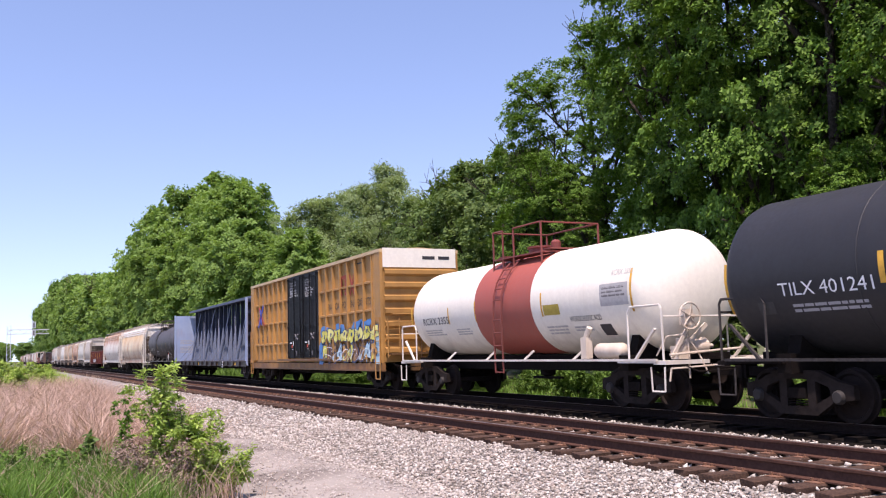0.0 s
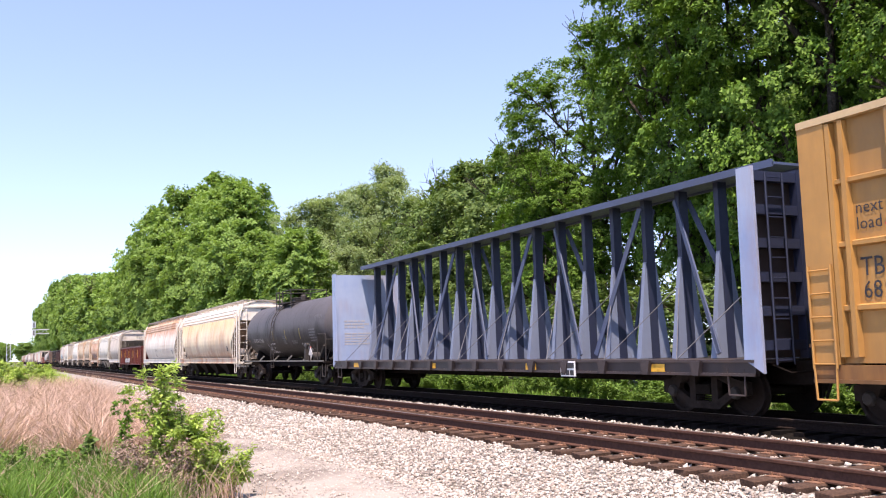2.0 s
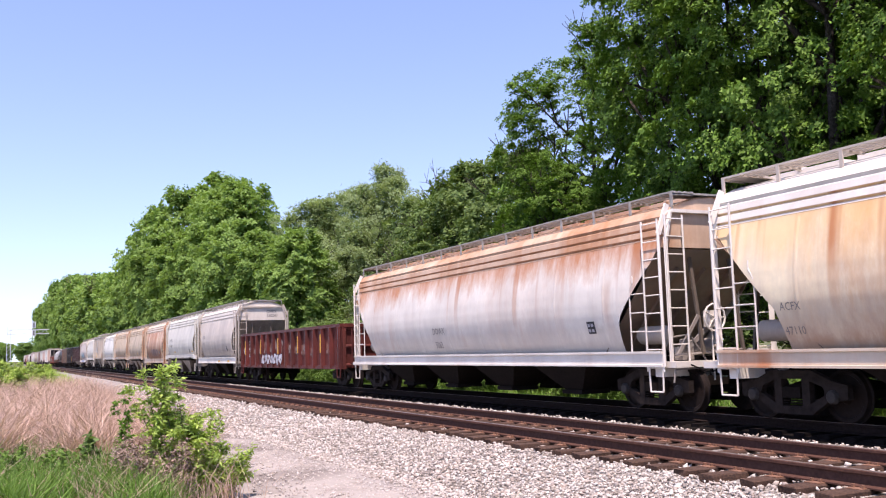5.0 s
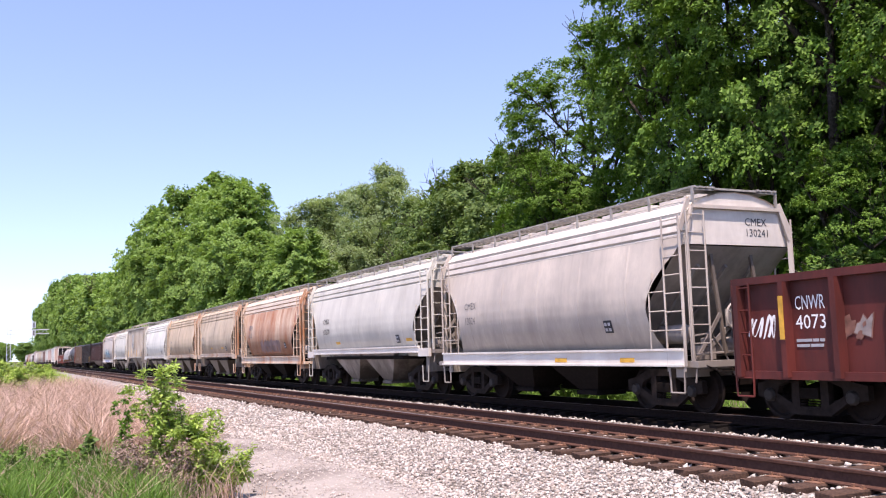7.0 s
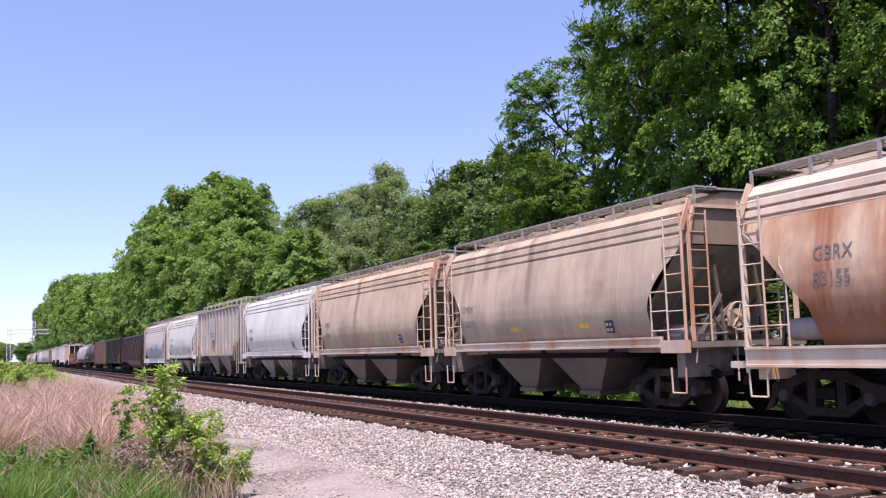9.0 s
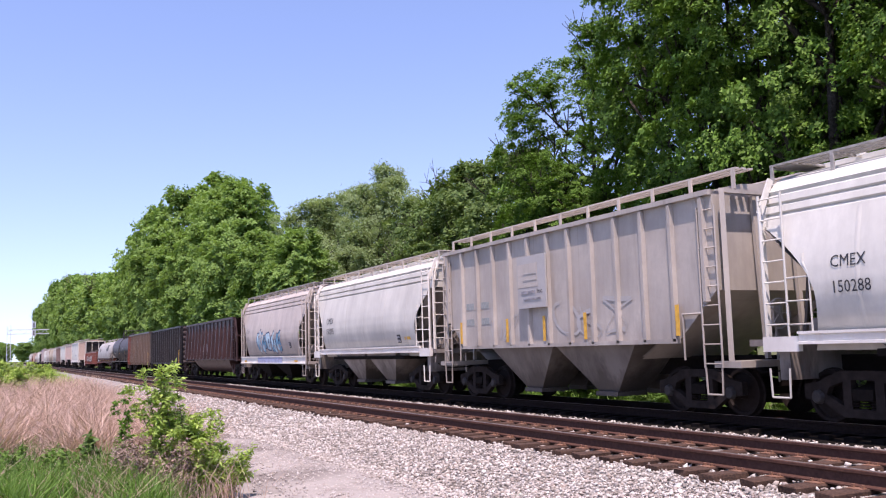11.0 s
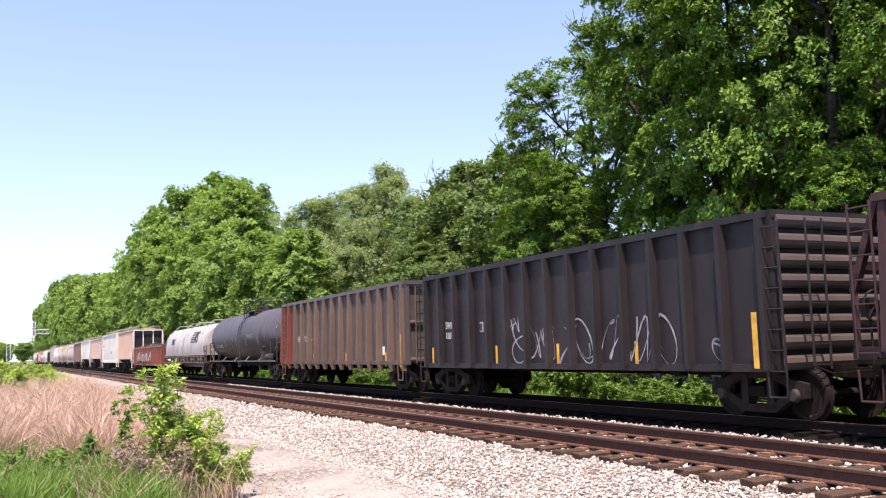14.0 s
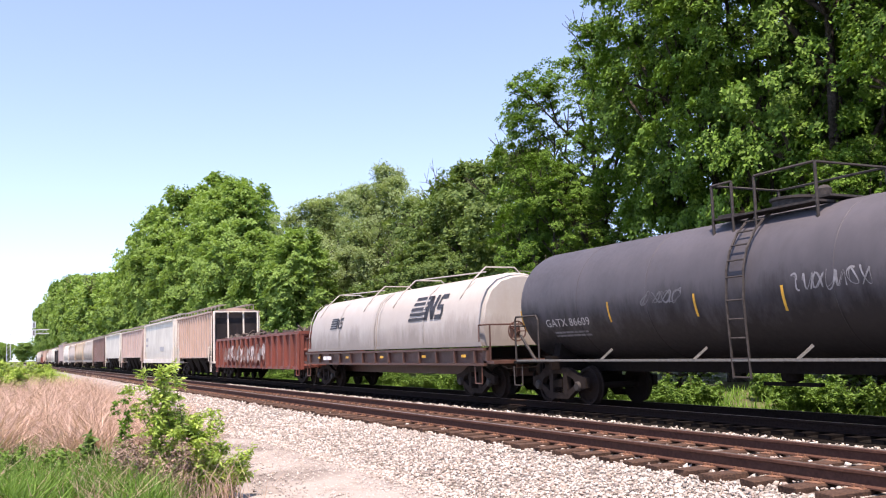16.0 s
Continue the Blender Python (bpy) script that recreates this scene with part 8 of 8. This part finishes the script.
# ---------------------------------------------------------------- loose stones
def stones(name, label, pts, size, material, seed):
    """Broken stones: boxes with pushed corners, lying every way."""
    rng = np.random.default_rng(seed)
    n = len(pts)
    cube = np.array([(i, j, k) for i in (-1, 1) for j in (-1, 1) for k in (-1, 1)], float)
    v = cube[None] * rng.uniform(0.35, 1.0, (n, 8, 1)) * np.stack([rng.uniform(0.7, 1.2, n), rng.uniform(0.6, 1.0, n), rng.uniform(0.45, 0.8, n)], 1)[:, None, :]
    ang = rng.uniform(0, 2 * np.pi, n)
    c, s = np.cos(ang)[:, None], np.sin(ang)[:, None]
    x, y = v[..., 0] * c - v[..., 1] * s, v[..., 0] * s + v[..., 1] * c
    tilt = rng.uniform(-0.7, 0.7, n)
    ct, st = np.cos(tilt)[:, None], np.sin(tilt)[:, None]
    y, z = y * ct - v[..., 2] * st, y * st + v[..., 2] * ct
    sz = (size[0] + (size[1] - size[0]) * rng.uniform(0, 1, n) ** 2)[:, None]
    v = np.stack([x * sz, y * sz, z * sz], -1) + np.asarray(pts)[:, None, :]
    quad = np.array([(0, 1, 3, 2), (4, 6, 7, 5), (0, 4, 5, 1), (2, 3, 7, 6), (0, 2, 6, 4), (1, 5, 7, 3)])
    idx = (quad[None] + 8 * np.arange(n)[:, None, None]).reshape(-1)
    me = bpy.data.meshes.new(name)
    me.vertices.add(n * 8)
    me.vertices.foreach_set("co", v.astype(np.float32).ravel())
    me.loops.add(n * 24)
    me.loops.foreach_set("vertex_index", idx.astype(np.int32))
    me.polygons.add(n * 6)
    me.polygons.foreach_set("loop_start", np.arange(0, n * 24, 4, dtype=np.int32))
    me.update(calc_edges=True)
    me.validate()
    me.materials.append(material)
    return tagged(new(name, me), label, "gravel", kind="stuff")


def stone_mat(name, cols):
    m, nd, ln, bs = nodes_of(name)
    g = nd.new("ShaderNodeNewGeometry")
    cr = nd.new("ShaderNodeValToRGB")
    cr.color_ramp.interpolation = "CONSTANT"
    while len(cr.color_ramp.elements) < len(cols):
        cr.color_ramp.elements.new(0.5)
    for k, (e, c) in enumerate(zip(cr.color_ramp.elements, cols)):
        e.position = k / len(cols)
        e.color = (*c, 1)
    ln.new(g.outputs["Random Per Island"], cr.inputs[0])
    nz = noise_node(nd, ln, 45)
    ln.new(blend(nd, ln, ramp(nd, ln, nz, 0.3, 0.7), cr.outputs[0], blend(nd, ln, 0.5, cr.outputs[0], (0.3, 0.26, 0.23))), bs.inputs["Base Color"])
    bs.inputs["Roughness"].default_value = 0.9
    relief(nd, ln, bs, nz, 0.4)
    return m


M["stone"] = stone_mat("limestone", [(0.47, 0.43, 0.38), (0.31, 0.275, 0.24), (0.60, 0.555, 0.50), (0.37, 0.31, 0.265), (0.17, 0.148, 0.13), (0.49, 0.445, 0.395), (0.68, 0.635, 0.58), (0.25, 0.20, 0.165)])
M["grit"] = stone_mat("road_grit", [(0.42, 0.37, 0.33), (0.50, 0.46, 0.42), (0.33, 0.28, 0.25), (0.46, 0.42, 0.38)])


def lie(profile, x, y):
    for (y0, z0), (y1, z1) in zip(profile, profile[1:]):
        if y0 <= y <= y1:
            return z0 + (z1 - z0) * (y - y0) / (y1 - y0)
    return -0.5


NEAR_PROFILE = [(4.0, -0.48), (5.2, -0.50), (5.6, -0.46), (6.3, -0.38), (6.9, -0.31), (7.25, -0.265), (7.7, -0.235), (9.4, -0.235), (9.9, -0.22), (10.2, -0.23), (10.9, -0.36), (11.6, -0.40), (12.3, -0.41)]


def bed_points(n, x0, x1, y0, y1, seed, power=1.0):
    rng = np.random.default_rng(seed)
    xs = x0 + (x1 - x0) * rng.uniform(0, 1, n) ** power
    ys = rng.uniform(y0, y1, n)
    return np.array([(x, y, lie(NEAR_PROFILE, x, y) + 0.012 + 0.02 * rng.uniform(-0.5, 1)) for x, y in zip(xs, ys)])


for wx, wy, wn in ((-6.1, 7.05, 16), (-6.9, 6.95, 12), (-7.9, 7.1, 12), (-8.6, 6.98, 9), (-11.2, 7.0, 8), (-5.6, 6.9, 12)):
    blades("weed_tuft", "small sprig of green weed among the tie ends", np.array([(wx + 0.06 * math.cos(k), wy + 0.05 * math.sin(k * 2)) for k in range(wn)]), M["green"], (0.26, 0.42), 0.004, 0.5, 30 + wn)
stones("ballast_stones", "broken pale limestone on the ballast shoulder", bed_points(27000, -3.5, -20, 4.9, 7.35, 31), (0.013, 0.034), M["stone"], 1)
stones("ballast_stones", "broken pale limestone further along the shoulder", bed_points(12000, -20, -60, 4.7, 7.35, 32, 1.4), (0.022, 0.048), M["stone"], 2)
stones("ballast_stones", "limestone between the ties and tracks", bed_points(6000, -2, -40, 7.3, 9.9, 33, 1.2), (0.022, 0.045), M["stone"], 3)
stones("ballast_stones", "limestone heaped between the two tracks", bed_points(9000, -4, -55, 9.85, 12.3, 34, 1.3), (0.025, 0.05), M["stone"], 4)
rng_road = np.random.default_rng(35)
stones("road_grit", "small grit lying on the service road", np.array([(x, y, -0.475) for x, y in zip(-8 - 45 * rng_road.uniform(0, 1, 14000) ** 1.5, rng_road.triangular(2.7, 5.2, 5.4, 14000))]), (0.008, 0.028), M["grit"], 5)

# ---------------------------------------------------------------- ties, plates and spikes
def tie_mesh(seed):
    rnd = random.Random(seed)
    g = Geo()
    j = lambda: rnd.uniform(-0.012, 0.012)
    vs = []
    for y in (-1.30, -0.5, 0.5, 1.30):
        for x, z in ((-0.115, -0.35), (0.115, -0.35), (0.115, -0.19), (0.10, -0.175), (-0.10, -0.175), (-0.115, -0.19)):
            vs.append((x + j(), y + j() * 2, z + j() * 0.4))
    fs = [(i * 6 + k, i * 6 + (k + 1) % 6, (i + 1) * 6 + (k + 1) % 6, (i + 1) * 6 + k) for i in range(3) for k in range(6)]
    fs += [tuple(range(5, -1, -1)), tuple(range(18, 24))]
    g.add(vs, fs)
    return g.mesh("tie", M["tie"])


def plate_mesh():
    g = Geo()
    for s in (-1, 1):
        y = s * 0.7535
        g.span(-0.09, 0.09, y - 0.18, y + 0.18, -0.178, -0.163)
        for x in (-0.06, 0.06):
            for e in (-0.1, 0.1, 0.15):
                g.box(x, y + e, -0.15, 0.025, 0.03, 0.04)
    return g.mesh("tie_plate", M["plate"])


tie_meshes = [tie_mesh(k) for k in range(6)]
plates = plate_mesh()
near_track = bpy.data.objects["track_near"]
rnd_tie = random.Random(77)
for k in range(150):
    x = 3.0 - 0.53 * k + rnd_tie.uniform(-0.03, 0.03)
    t = part("tie", tie_meshes[k % 6], None, near_track)
    t.location = (x, NEAR_Y + rnd_tie.uniform(-0.06, 0.06), rnd_tie.uniform(-0.006, 0.008))
    t.rotation_euler = (0, 0, rnd_tie.uniform(-0.02, 0.02))
    pl = part("tie_plate", plates, None, t, "rusty tie plates with spikes")
    pl.location = (0, NEAR_Y - t.location[1], -t.location[2])
for parent, cy, z, x0 in ((near_track, NEAR_Y, 0.0, 3.0 - 0.53 * 150), (bpy.data.objects["track_far"], TRACK_Y, RAIL_Z, 20.0)):
    g = Geo()
    x = x0
    while x > -260:
        g.box(x, cy, z - 0.26, 0.23, 2.6 if parent is near_track else 2.45, 0.17)
        x -= 0.53
    tagged(part("distant_ties", g, M["tie"] if parent is near_track else M["shadetie"], parent, "wooden ties running into the distance"), kind="stuff")
# ---------------------------------------------------------------- what moves
def run(t):
    """How far the train has gone after t seconds: it gathers a little speed."""
    return 18.9 * t + 0.025 * t * t


def motions():
    times = [0, 2, 4, 6, 8, 10, 12, 14, 16]
    for car, start in TRAIN:
        walk(car, [(t, pose(start + run(t), TRACK_Y, RAIL_Z)) for t in times])
    turns = []
    for k in range(int(16.0 * FPS) + 1):
        t = k / FPS
        turns.append((t, Matrix.Rotation(run(t) / 0.455, 4, "Y")))
    first = WHEELSETS[0]
    walk(first, turns)
    for ws in WHEELSETS[1:]:
        ws.rotation_mode = "QUATERNION"
        ws.animation_data_create()
        ws.animation_data.action = first.animation_data.action
        ws.animation_data.action_slot = first.animation_data.action_slot


motions()
